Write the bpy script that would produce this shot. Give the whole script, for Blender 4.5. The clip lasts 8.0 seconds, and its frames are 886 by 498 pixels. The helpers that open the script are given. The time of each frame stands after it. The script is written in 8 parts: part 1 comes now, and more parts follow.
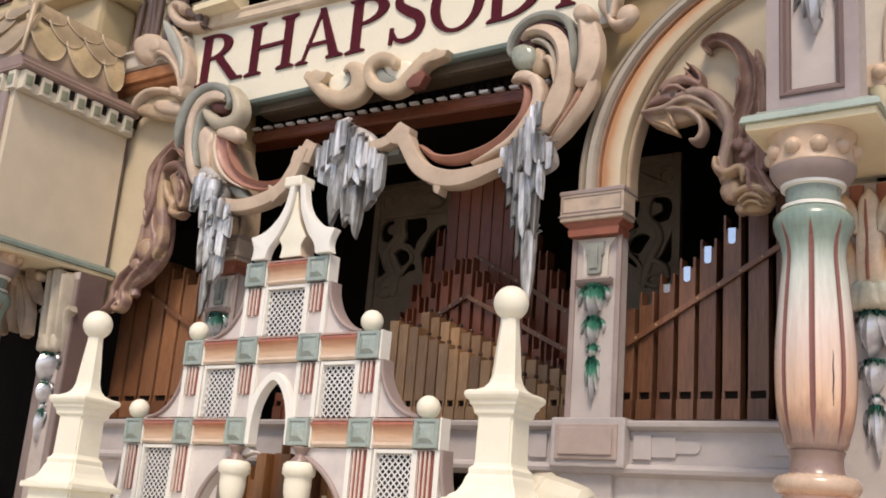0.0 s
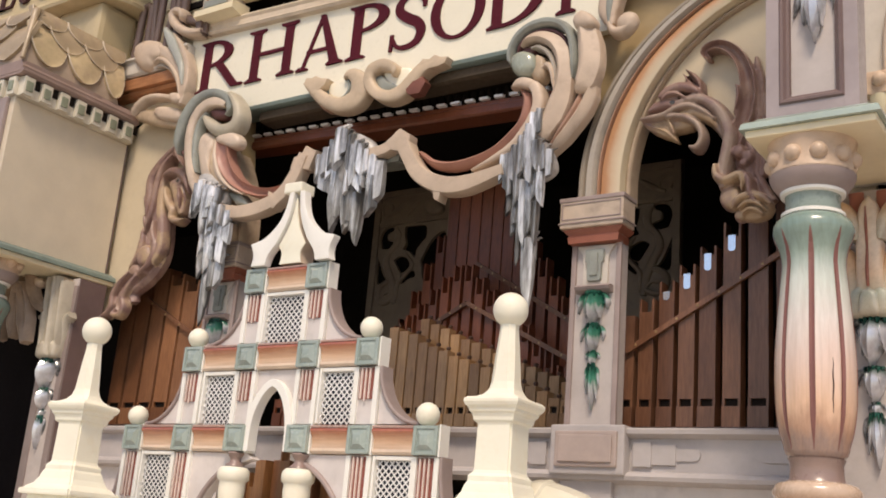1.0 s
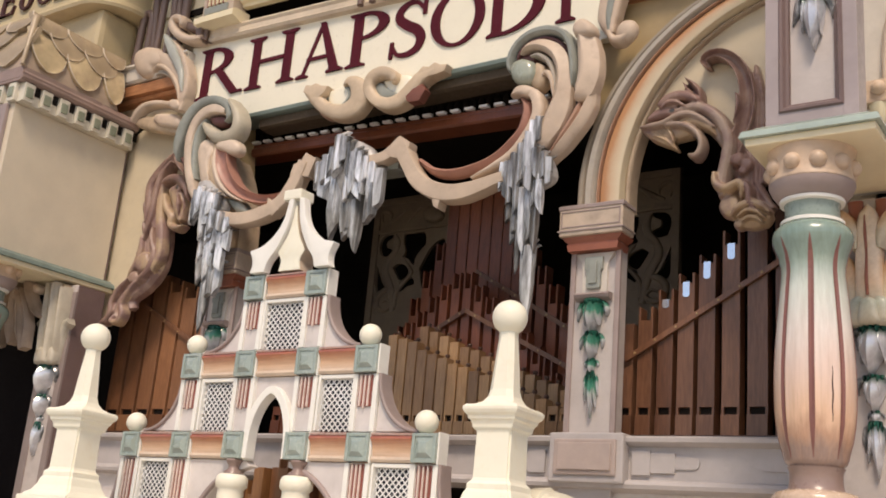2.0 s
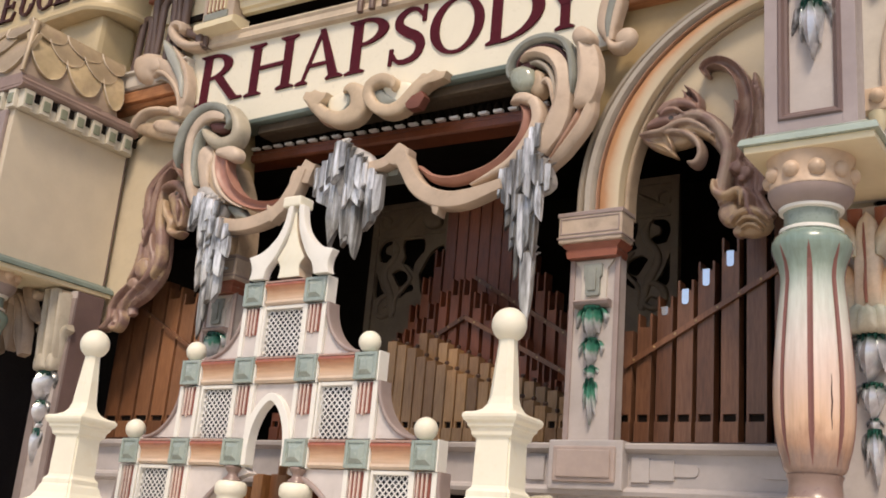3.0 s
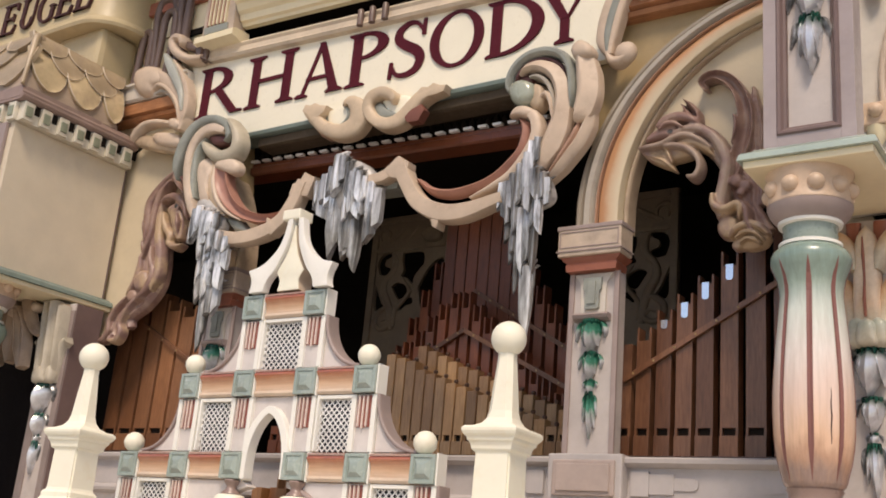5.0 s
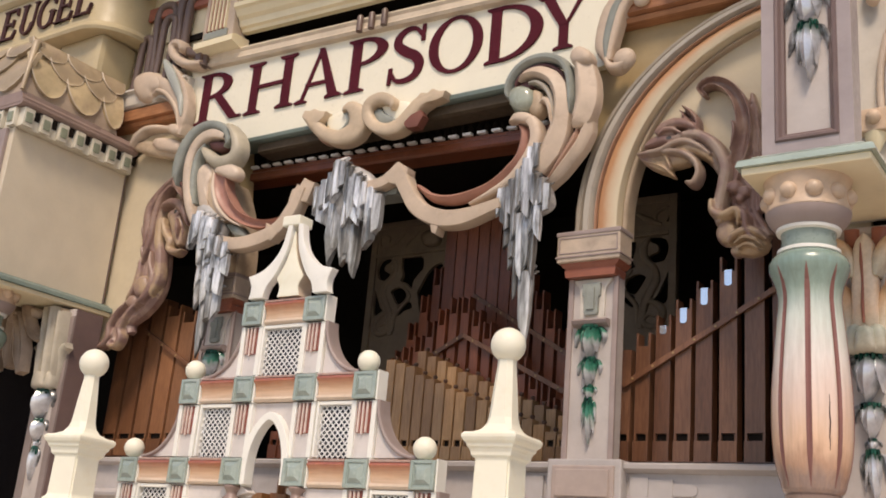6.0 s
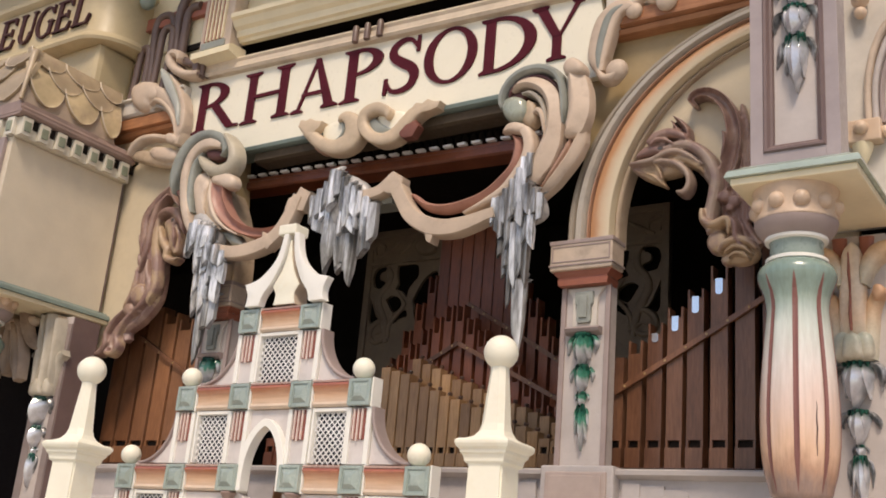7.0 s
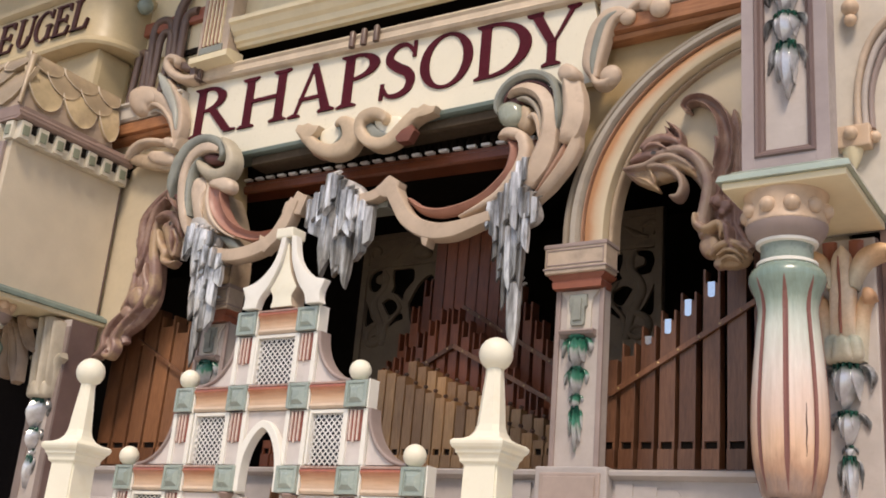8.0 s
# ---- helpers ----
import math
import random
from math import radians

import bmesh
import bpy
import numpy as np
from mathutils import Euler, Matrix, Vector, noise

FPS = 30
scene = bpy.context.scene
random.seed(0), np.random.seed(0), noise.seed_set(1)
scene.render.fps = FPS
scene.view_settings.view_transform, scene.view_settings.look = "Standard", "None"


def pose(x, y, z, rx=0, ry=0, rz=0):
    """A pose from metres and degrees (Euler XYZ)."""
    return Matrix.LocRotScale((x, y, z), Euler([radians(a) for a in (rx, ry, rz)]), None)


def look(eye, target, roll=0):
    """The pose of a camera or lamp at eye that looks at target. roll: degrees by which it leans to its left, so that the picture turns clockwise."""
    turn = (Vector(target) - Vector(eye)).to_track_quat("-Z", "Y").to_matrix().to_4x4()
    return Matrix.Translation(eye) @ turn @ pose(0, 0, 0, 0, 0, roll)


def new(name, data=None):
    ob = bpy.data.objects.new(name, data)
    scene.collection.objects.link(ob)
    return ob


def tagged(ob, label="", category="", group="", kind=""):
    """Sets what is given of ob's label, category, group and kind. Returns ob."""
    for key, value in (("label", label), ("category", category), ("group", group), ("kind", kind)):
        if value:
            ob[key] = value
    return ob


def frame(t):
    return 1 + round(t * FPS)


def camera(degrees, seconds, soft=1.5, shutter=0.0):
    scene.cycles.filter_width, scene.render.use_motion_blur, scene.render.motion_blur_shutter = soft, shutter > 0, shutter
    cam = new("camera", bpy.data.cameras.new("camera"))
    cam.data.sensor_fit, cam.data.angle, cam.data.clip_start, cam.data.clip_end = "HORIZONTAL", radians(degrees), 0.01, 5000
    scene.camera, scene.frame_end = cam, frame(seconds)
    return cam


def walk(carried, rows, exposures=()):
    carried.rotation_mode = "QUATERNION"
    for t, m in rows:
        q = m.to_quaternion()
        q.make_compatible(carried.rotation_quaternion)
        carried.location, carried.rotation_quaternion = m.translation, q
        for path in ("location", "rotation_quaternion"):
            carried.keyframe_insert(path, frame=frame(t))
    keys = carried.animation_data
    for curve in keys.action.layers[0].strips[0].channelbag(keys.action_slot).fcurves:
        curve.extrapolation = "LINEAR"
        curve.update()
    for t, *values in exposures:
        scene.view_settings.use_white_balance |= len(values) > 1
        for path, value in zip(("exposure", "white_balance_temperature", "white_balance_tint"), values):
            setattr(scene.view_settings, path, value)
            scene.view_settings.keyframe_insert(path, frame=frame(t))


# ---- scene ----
cam = camera(45.0, 8.0, soft=1.8)
PATH = [
    (0, (0.155, 0.965, 1.793), (-0.952, 2.543, 2.328), 4.7),
    (0.5, (0.154, 0.965, 1.792), (-0.951, 2.541, 2.334), 4.7),
    (1, (0.155, 0.968, 1.792), (-0.951, 2.542, 2.34), 4.8),
    (1.5, (0.153, 0.969, 1.789), (-0.951, 2.541, 2.345), 4.9),
    (3, (0.154, 0.964, 1.796), (-0.946, 2.533, 2.367), 5.0),
    (3.5, (0.155, 0.963, 1.797), (-0.945, 2.531, 2.374), 5.0),
    (4, (0.155, 0.961, 1.798), (-0.944, 2.528, 2.38), 5.1),
    (4.5, (0.154, 0.96, 1.797), (-0.943, 2.525, 2.386), 5.1),
    (6, (0.158, 0.949, 1.806), (-0.936, 2.513, 2.404), 5.0),
    (6.5, (0.171, 0.933, 1.802), (-0.918, 2.497, 2.408), 5.0),
    (7, (0.186, 0.921, 1.796), (-0.901, 2.484, 2.409), 5.0),
    (7.5, (0.196, 0.9, 1.789), (-0.885, 2.466, 2.406), 5.0),
    (8, (0.205, 0.89, 1.781), (-0.873, 2.455, 2.402), 5.0),
]
walk(cam, [(t, look(e, a, r)) for t, e, a, r in PATH], exposures=[(0.0, 0.33, 7250, 17), (1.3, 0.31, 7550, 17), (4, 0.31, 7550, 17), (8, 0.29, 7430, 17)])

# ---- daylight ----
SUN_AZIMUTH, SUN_HEIGHT = radians(27), radians(54)      # azimuth from -y (the front) towards +x
world = bpy.data.worlds.new("sky")
scene.world = world
world.use_nodes = True
wn = world.node_tree
sky = wn.nodes.new("ShaderNodeTexSky")
sky.sky_type, sky.sun_disc = "NISHITA", False
sky.sun_elevation, sky.sun_rotation = SUN_HEIGHT, math.pi - SUN_AZIMUTH
wn.links.new(sky.outputs[0], wn.nodes["Background"].inputs[0])
wn.nodes["Background"].inputs[1].default_value = 0.12
sun = new("sun", bpy.data.lights.new("sun", "SUN"))
sun.data.energy, sun.data.angle, sun.data.color = 2.15, radians(16), (1.0, 0.92, 0.80)
sun_from = Vector((math.sin(SUN_AZIMUTH) * math.cos(SUN_HEIGHT), -math.cos(SUN_AZIMUTH) * math.cos(SUN_HEIGHT), math.sin(SUN_HEIGHT)))
sun.matrix_world = look(sun_from * 20, (0, 0, 0))


# ---- materials ----
def nodes_of(name):
    m = bpy.data.materials.new(name)
    m.use_nodes = True
    return m, m.node_tree, m.node_tree.nodes["Principled BSDF"]


def noise_node(nt, scale, stretch=(1, 1, 1), detail=5.0, rough=0.6, space="Object"):
    co = nt.nodes.new("ShaderNodeTexCoord")
    mp = nt.nodes.new("ShaderNodeMapping")
    mp.inputs["Scale"].default_value = stretch
    n = nt.nodes.new("ShaderNodeTexNoise")
    n.inputs["Scale"].default_value, n.inputs["Detail"].default_value, n.inputs["Roughness"].default_value = scale, detail, rough
    nt.links.new(co.outputs[space], mp.inputs[0])
    nt.links.new(mp.outputs[0], n.inputs["Vector"])
    return n


def ramp_node(nt, src, stops):
    r = nt.nodes.new("ShaderNodeValToRGB")
    els = r.color_ramp.elements
    while len(els) < len(stops):
        els.new(0.5)
    for e, (p, c) in zip(els, stops):
        e.position, e.color = p, (*c, 1)
    nt.links.new(src, r.inputs[0])
    return r


def mix_node(nt, fac, a, b, kind="MIX"):
    m = nt.nodes.new("ShaderNodeMix")
    m.data_type, m.blend_type = "RGBA", kind
    for i, v in ((0, fac), (6, a), (7, b)):
        if isinstance(v, tuple):
            m.inputs[i].default_value = (*v, 1)
        elif isinstance(v, (int, float)):
            m.inputs[i].default_value = v
        else:
            nt.links.new(v, m.inputs[i])
    return m.outputs[2]


def relief(nt, bsdf, src, strength, distance):
    b = nt.nodes.new("ShaderNodeBump")
    b.inputs["Strength"].default_value, b.inputs["Distance"].default_value = strength, distance
    nt.links.new(src, b.inputs["Height"])
    nt.links.new(b.outputs[0], bsdf.inputs["Normal"])


def paint(name, col, rough=0.42, soil=(0.30, 0.22, 0.15), soiled=0.35, wear=None, coat=0.0, fine=55, mottled=0.16):
    """Brushed oil paint: broad mottling, fine brush grain, soft grime in patches, and rare chips."""
    m, nt, p = nodes_of(name)
    broad, grain = noise_node(nt, 7, detail=4), noise_node(nt, fine, detail=6)
    lo = tuple(c * (1 - mottled) for c in col)
    hi = tuple(min(0.88, c * (1 + mottled * 0.6)) for c in col)
    c1 = ramp_node(nt, broad.outputs[0], [(0.3, lo), (0.7, hi)]).outputs[0]
    grime = ramp_node(nt, noise_node(nt, 16, detail=8, rough=0.7).outputs[0], [(0.52, (0, 0, 0)), (0.78, (1, 1, 1))]).outputs[0]
    half = nt.nodes.new("ShaderNodeMath")
    half.operation, half.inputs[1].default_value = "MULTIPLY", soiled
    nt.links.new(grime, half.inputs[0])
    c2 = mix_node(nt, half.outputs[0], c1, tuple(a * 0.55 + b * 0.25 for a, b in zip(soil, col)))
    if wear:
        chips = ramp_node(nt, noise_node(nt, 34, detail=9, rough=0.75).outputs[0], [(0.67, (0, 0, 0)), (0.70, (1, 1, 1))]).outputs[0]
        c2 = mix_node(nt, chips, c2, wear)
    nt.links.new(c2, p.inputs["Base Color"])
    rr = ramp_node(nt, grain.outputs[0], [(0.3, (rough - 0.08,) * 3), (0.75, (rough + 0.16,) * 3)])
    nt.links.new(rr.outputs[0], p.inputs["Roughness"])
    p.inputs["Coat Weight"].default_value, p.inputs["Coat Roughness"].default_value = coat, 0.18
    relief(nt, p, grain.outputs[0], 0.18, 0.004)
    return m


def wood(name, dark, light, rough=0.38, coat=0.25, grain_along=(6, 6, 0.55)):
    m, nt, p = nodes_of(name)
    info = nt.nodes.new("ShaderNodeObjectInfo")
    grain = noise_node(nt, 26, grain_along, detail=8, rough=0.65)
    broad = noise_node(nt, 5, (2, 2, 0.8))
    c1 = ramp_node(nt, grain.outputs[0], [(0.25, dark), (0.5, tuple((a + b) / 2 for a, b in zip(dark, light))), (0.75, light)]).outputs[0]
    tint = ramp_node(nt, info.outputs["Random"], [(0.0, (0.62, 0.55, 0.5)), (0.55, (1, 1, 1)), (1.0, (1.25, 1.16, 1.0))]).outputs[0]
    c2 = mix_node(nt, 1.0, c1, tint, "MULTIPLY")
    patch = ramp_node(nt, broad.outputs[0], [(0.3, (0.72, 0.68, 0.66)), (0.7, (1.1, 1.1, 1.1))]).outputs[0]
    nt.links.new(mix_node(nt, 1.0, c2, patch, "MULTIPLY"), p.inputs["Base Color"])
    p.inputs["Roughness"].default_value, p.inputs["Coat Weight"].default_value, p.inputs["Coat Roughness"].default_value = rough, coat, 0.25
    relief(nt, p, grain.outputs[0], 0.25, 0.003)
    return m


def fade(name, stops, span, rough=0.35, space="Generated", mottled=0.5, coat=0.2, brushed=(48, 48, 48), wob=22):
    """Airbrushed paint that runs from colour to colour along the height of the piece."""
    m, nt, p = nodes_of(name)
    co = nt.nodes.new("ShaderNodeTexCoord")
    sep = nt.nodes.new("ShaderNodeSeparateXYZ")
    nt.links.new(co.outputs[space], sep.inputs[0])
    wobble = noise_node(nt, wob, (1, 1, 0.35), detail=6)
    to = nt.nodes.new("ShaderNodeMapRange")
    to.inputs["From Min"].default_value, to.inputs["From Max"].default_value = span
    nt.links.new(sep.outputs["Z"], to.inputs["Value"])
    add = nt.nodes.new("ShaderNodeMath")
    add.operation = "MULTIPLY_ADD"
    add.inputs[1].default_value = 0.22 * mottled
    nt.links.new(wobble.outputs[0], add.inputs[0])
    nt.links.new(to.outputs[0], add.inputs[2])
    sub = nt.nodes.new("ShaderNodeMath")
    sub.operation, sub.inputs[1].default_value = "SUBTRACT", 0.11 * mottled
    nt.links.new(add.outputs[0], sub.inputs[0])
    base = ramp_node(nt, sub.outputs[0], stops).outputs[0]
    patch = ramp_node(nt, noise_node(nt, 1.0, brushed, detail=8, rough=0.7).outputs[0], [(0.3, (0.8, 0.77, 0.74)), (0.6, (1, 1, 1))]).outputs[0]
    nt.links.new(mix_node(nt, 1.0, base, patch, "MULTIPLY"), p.inputs["Base Color"])
    p.inputs["Roughness"].default_value, p.inputs["Coat Weight"].default_value, p.inputs["Coat Roughness"].default_value = rough, coat, 0.2
    relief(nt, p, noise_node(nt, 70).outputs[0], 0.2, 0.003)
    return m


def streaked(name, stops, metal=0.25, rough=0.4, stretch=(30, 30, 5), apart=0.0):
    m, nt, p = nodes_of(name)
    n = noise_node(nt, 1.0, stretch, detail=6, rough=0.65)
    col = ramp_node(nt, n.outputs[0], stops).outputs[0]
    if apart:
        info = nt.nodes.new("ShaderNodeObjectInfo")
        tone = ramp_node(nt, info.outputs["Random"], [(0.0, (1 - apart, 1 - apart, 1 - apart)), (0.6, (1, 1, 1)), (1.0, (1.15, 1.16, 1.18))]).outputs[0]
        col = mix_node(nt, 1.0, col, tone, "MULTIPLY")
    nt.links.new(col, p.inputs["Base Color"])
    p.inputs["Metallic"].default_value, p.inputs["Roughness"].default_value = metal, rough
    relief(nt, p, n.outputs[0], 0.35, 0.004)
    return m


CREAM = paint("cream_paint", (0.82, 0.72, 0.50), 0.36, soiled=0.15, mottled=0.06)
IVORY = paint("ivory_paint", (0.89, 0.845, 0.70), 0.42, soil=(0.95, 0.72, 0.38), soiled=0.35, mottled=0.04)
SIGN = paint("sign_cream", (0.86, 0.81, 0.655), 0.32, soiled=0.06, mottled=0.03, coat=0.15)
WALL = paint("ochre_cream_wall", (0.40, 0.295, 0.155), 0.5, soiled=0.25, mottled=0.12)
TYMPAN = paint("tympanum_cream", (0.60, 0.51, 0.365), 0.45, soiled=0.2, mottled=0.07)
BEIGE = paint("grey_beige_panel", (0.67, 0.585, 0.455), 0.42, soiled=0.06, mottled=0.06)
STONE = paint("pale_stone_paint", (0.62, 0.57, 0.50), 0.45, soiled=0.2)
POST = paint("pale_post", (0.68, 0.625, 0.595), 0.4, soiled=0.3)
LILAC = paint("pale_lilac_grey", (0.52, 0.465, 0.435), 0.45, soil=(0.3, 0.24, 0.2), soiled=0.35, mottled=0.14)
MAUVE = paint("dusty_mauve", (0.35, 0.275, 0.255), 0.45, soiled=0.3)
DEEP_MAUVE = paint("deep_mauve", (0.17, 0.113, 0.105), 0.45)
TAN = paint("tan_carving", (0.54, 0.41, 0.285), 0.45, soil=(0.26, 0.16, 0.10), soiled=0.8, mottled=0.28)
PINK = paint("pale_pink_tan", (0.57, 0.455, 0.355), 0.44, soil=(0.28, 0.2, 0.15), soiled=0.75, mottled=0.25)
RUST = paint("rust_red_paint", (0.34, 0.115, 0.07), 0.42, soil=(0.16, 0.05, 0.04), soiled=0.5)
SALMON = paint("salmon_paint", (0.68, 0.44, 0.31), 0.28, soil=(0.42, 0.15, 0.08), soiled=0.7, coat=0.5)
TERRACOTTA = wood("terracotta_beam", (0.31, 0.122, 0.056), (0.53, 0.26, 0.125), 0.5, 0.05, (0.4, 5, 5))
SAGE = paint("sage_green", (0.27, 0.335, 0.295), 0.28, soil=(0.1, 0.14, 0.12), soiled=0.5, coat=0.3)
GLOSSAGE = paint("glossy_sage", (0.36, 0.44, 0.385), 0.14, soil=(0.12, 0.2, 0.18), soiled=0.5, coat=0.9)
BROWNMAUVE = paint("brown_mauve", (0.16, 0.10, 0.088), 0.45, soiled=0.3)
FILLET = paint("brown_fillet", (0.43, 0.25, 0.165), 0.45, soil=(0.3, 0.2, 0.15), soiled=0.7, mottled=0.25)
BLUEGREY = paint("grey_green_edge", (0.285, 0.303, 0.270), 0.42, soil=(0.12, 0.12, 0.12), soiled=0.6, mottled=0.25)
BOSSGREEN = paint("sage_boss", (0.36, 0.39, 0.315), 0.2, soil=(0.3, 0.25, 0.18), soiled=0.5, mottled=0.25, coat=0.7)
MAROON = paint("maroon_letter", (0.085, 0.007, 0.016), 0.62, soil=(0.05, 0.01, 0.01), soiled=0.3)
MAROON.node_tree.nodes["Principled BSDF"].inputs["Specular IOR Level"].default_value = 0.2
BROWN = paint("dark_brown_letter", (0.07, 0.03, 0.03), 0.6)
BROWN.node_tree.nodes["Principled BSDF"].inputs["Specular IOR Level"].default_value = 0.2
def carved_skin(name, base, second, dark):
    """Worn carved timber: dull ground colour, brushed patches of a second colour, dark rubbed streaks."""
    m, nt, p = nodes_of(name)
    one = ramp_node(nt, noise_node(nt, 9, detail=5).outputs[0], [(0.46, (0, 0, 0)), (0.58, (1, 1, 1))]).outputs[0]
    two = ramp_node(nt, noise_node(nt, 30, (1, 1, 0.6), detail=8, rough=0.7).outputs[0], [(0.56, (0, 0, 0)), (0.82, (0.9, 0.9, 0.9))]).outputs[0]
    c = mix_node(nt, one, base, second)
    nt.links.new(mix_node(nt, two, c, dark), p.inputs["Base Color"])
    p.inputs["Roughness"].default_value, p.inputs["Coat Weight"].default_value, p.inputs["Coat Roughness"].default_value = 0.42, 0.15, 0.3
    relief(nt, p, noise_node(nt, 45, detail=8, rough=0.7).outputs[0], 0.5, 0.006)
    return m


DRAGON = carved_skin("dragon_mauve_brown", (0.225, 0.130, 0.108), (0.33, 0.215, 0.168), (0.06, 0.032, 0.027))
DRAGONTAN = carved_skin("dragon_tan", (0.44, 0.31, 0.195), (0.28, 0.175, 0.15), (0.09, 0.05, 0.040))
DRAGONGREY = carved_skin("dragon_grey_tan", (0.34, 0.25, 0.195), (0.27, 0.175, 0.15), (0.08, 0.046, 0.038))
EYE = paint("glass_eye", (0.05, 0.04, 0.03), 0.15, coat=0.8)
FLUTE = paint("dusky_red_flute", (0.24, 0.10, 0.085), 0.4, soil=(0.14, 0.08, 0.07), soiled=0.4)
TRELLIS = paint("white_trellis", (0.84, 0.83, 0.80), 0.35, soiled=0.15)
WHITE = paint("white_edge_paint", (0.86, 0.845, 0.78), 0.34, soiled=0.1, mottled=0.04)
# Near-black; on chamber and slot surfaces it puts the deep shade into the colour.
BLACK = paint("near_black", (0.022, 0.017, 0.014), 0.9, soil=(0.016, 0.013, 0.011))
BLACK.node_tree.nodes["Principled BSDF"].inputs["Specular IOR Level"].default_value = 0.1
# Almost black, so that a flat panel reads as a shaded opening.
OPENING_SHADE = paint("recess_shade", (0.009, 0.007, 0.007), 0.95, soil=(0.01, 0.006, 0.006))
OPENING_SHADE.node_tree.nodes["Principled BSDF"].inputs["Specular IOR Level"].default_value = 0.05
DARKWOOD = wood("dark_walnut", (0.045, 0.02, 0.012), (0.11, 0.05, 0.03))
PIPEWOOD = wood("varnished_pipe_wood", (0.13, 0.056, 0.030), (0.28, 0.135, 0.076))
# Lighter copy of the pipe wood, for pipes that stand in more light.
FARPIPE = wood("lit_pipe_wood", (0.19, 0.085, 0.043), (0.36, 0.175, 0.09))
DEEPPIPE = wood("old_pipe_wood", (0.165, 0.045, 0.020), (0.33, 0.108, 0.050))
PALEPIPE = wood("pale_pipe_wood", (0.29, 0.165, 0.08), (0.50, 0.325, 0.175))
WARMPIPE = wood("golden_pipe_wood", (0.24, 0.115, 0.05), (0.42, 0.22, 0.10))
TUBE = paint("tube_mauve_brown", (0.145, 0.093, 0.075), 0.42, coat=0.2)
SILLGREY = paint("sill_grey", (0.485, 0.445, 0.43), 0.45, soil=(0.3, 0.26, 0.24), soiled=0.35, mottled=0.12)
CORNICE = paint("brown_mauve_cornice", (0.31, 0.22, 0.19), 0.42, soiled=0.4)
# Painted silver streaks; the end stops also colour in highlights and shaded sides.
SILVER = streaked("silvered_icicle", [(0.30, (0.04, 0.04, 0.038)), (0.41, (0.22, 0.22, 0.215)), (0.51, (0.54, 0.55, 0.56)), (0.62, (0.90, 0.90, 0.91))], 0.35, 0.26, (30, 30, 5), 0.55)
ICEBACK = streaked("grey_icicle", [(0.30, (0.07, 0.066, 0.06)), (0.43, (0.23, 0.222, 0.21)), (0.55, (0.45, 0.445, 0.435)), (0.67, (0.78, 0.78, 0.78))], 0.3, 0.28, (28, 28, 4), 0.45)
ICECAP = streaked("tan_grey_cap", [(0.30, (0.22, 0.21, 0.20)), (0.5, (0.40, 0.385, 0.37)), (0.70, (0.60, 0.59, 0.57))], 0.1, 0.45, (14, 14, 14))
PEARL, _nt, _p = nodes_of("polished_tuning_plate")
_p.inputs["Base Color"].default_value, _p.inputs["Metallic"].default_value, _p.inputs["Roughness"].default_value = (0.86, 0.92, 1.0, 1), 0.9, 0.14
BRASS, _nt, _p = nodes_of("brass_screw")
_p.inputs["Base Color"].default_value, _p.inputs["Metallic"].default_value, _p.inputs["Roughness"].default_value = (0.55, 0.42, 0.22, 1), 0.9, 0.35
COLUMN = fade("airbrushed_column", [(0.0, (0.34, 0.235, 0.195)), (0.06, (0.56, 0.34, 0.23)), (0.14, (0.80, 0.53, 0.37)), (0.36, (0.80, 0.62, 0.53)), (0.52, (0.80, 0.73, 0.67)), (0.70, (0.65, 0.70, 0.63)), (0.86, (0.28, 0.38, 0.325)), (1.0, (0.21, 0.305, 0.265))], (2.11, 2.645), 0.26, "Object", mottled=0.9, coat=0.5, brushed=(60, 60, 3))
def blushed(name, pale, warm):
    """Cream paint airbrushed with orange towards one edge, broken up by brushwork."""
    m, nt, p = nodes_of(name)
    at = nt.nodes.new("ShaderNodeAttribute")
    at.attribute_name = "blush"
    n = noise_node(nt, 9, detail=7, rough=0.65)
    add = nt.nodes.new("ShaderNodeMath")
    add.operation, add.inputs[1].default_value = "MULTIPLY_ADD", 0.55
    nt.links.new(n.outputs[0], add.inputs[0])
    nt.links.new(at.outputs["Fac"], add.inputs[2])
    f = ramp_node(nt, add.outputs[0], [(0.40, (0, 0, 0)), (0.75, (0.38, 0.38, 0.38)), (1.0, (0.9, 0.9, 0.9))]).outputs[0]
    nt.links.new(mix_node(nt, f, pale, warm), p.inputs["Base Color"])
    p.inputs["Roughness"].default_value, p.inputs["Coat Weight"].default_value = 0.38, 0.15
    relief(nt, p, noise_node(nt, 50).outputs[0], 0.2, 0.004)
    return m


ARCHFACE = blushed("arch_cream_blush", (0.60, 0.505, 0.355), (0.49, 0.235, 0.11))
RUSTPINK = paint("rust_pink", (0.41, 0.205, 0.155), 0.42, soil=(0.22, 0.08, 0.06), soiled=0.5)
UMBER = paint("mauve_umber", (0.29, 0.20, 0.17), 0.32, coat=0.4)
TORUS = paint("tan_gloss", (0.62, 0.46, 0.34), 0.24, soil=(0.4, 0.2, 0.1), soiled=0.5, coat=0.6)
ARCHGREY = paint("arch_tan_grey", (0.335, 0.285, 0.225), 0.45, soil=(0.2, 0.2, 0.18), soiled=0.5)
ROLLGREY = paint("grey_roll", (0.43, 0.385, 0.325), 0.4, soil=(0.2, 0.2, 0.19), soiled=0.4)
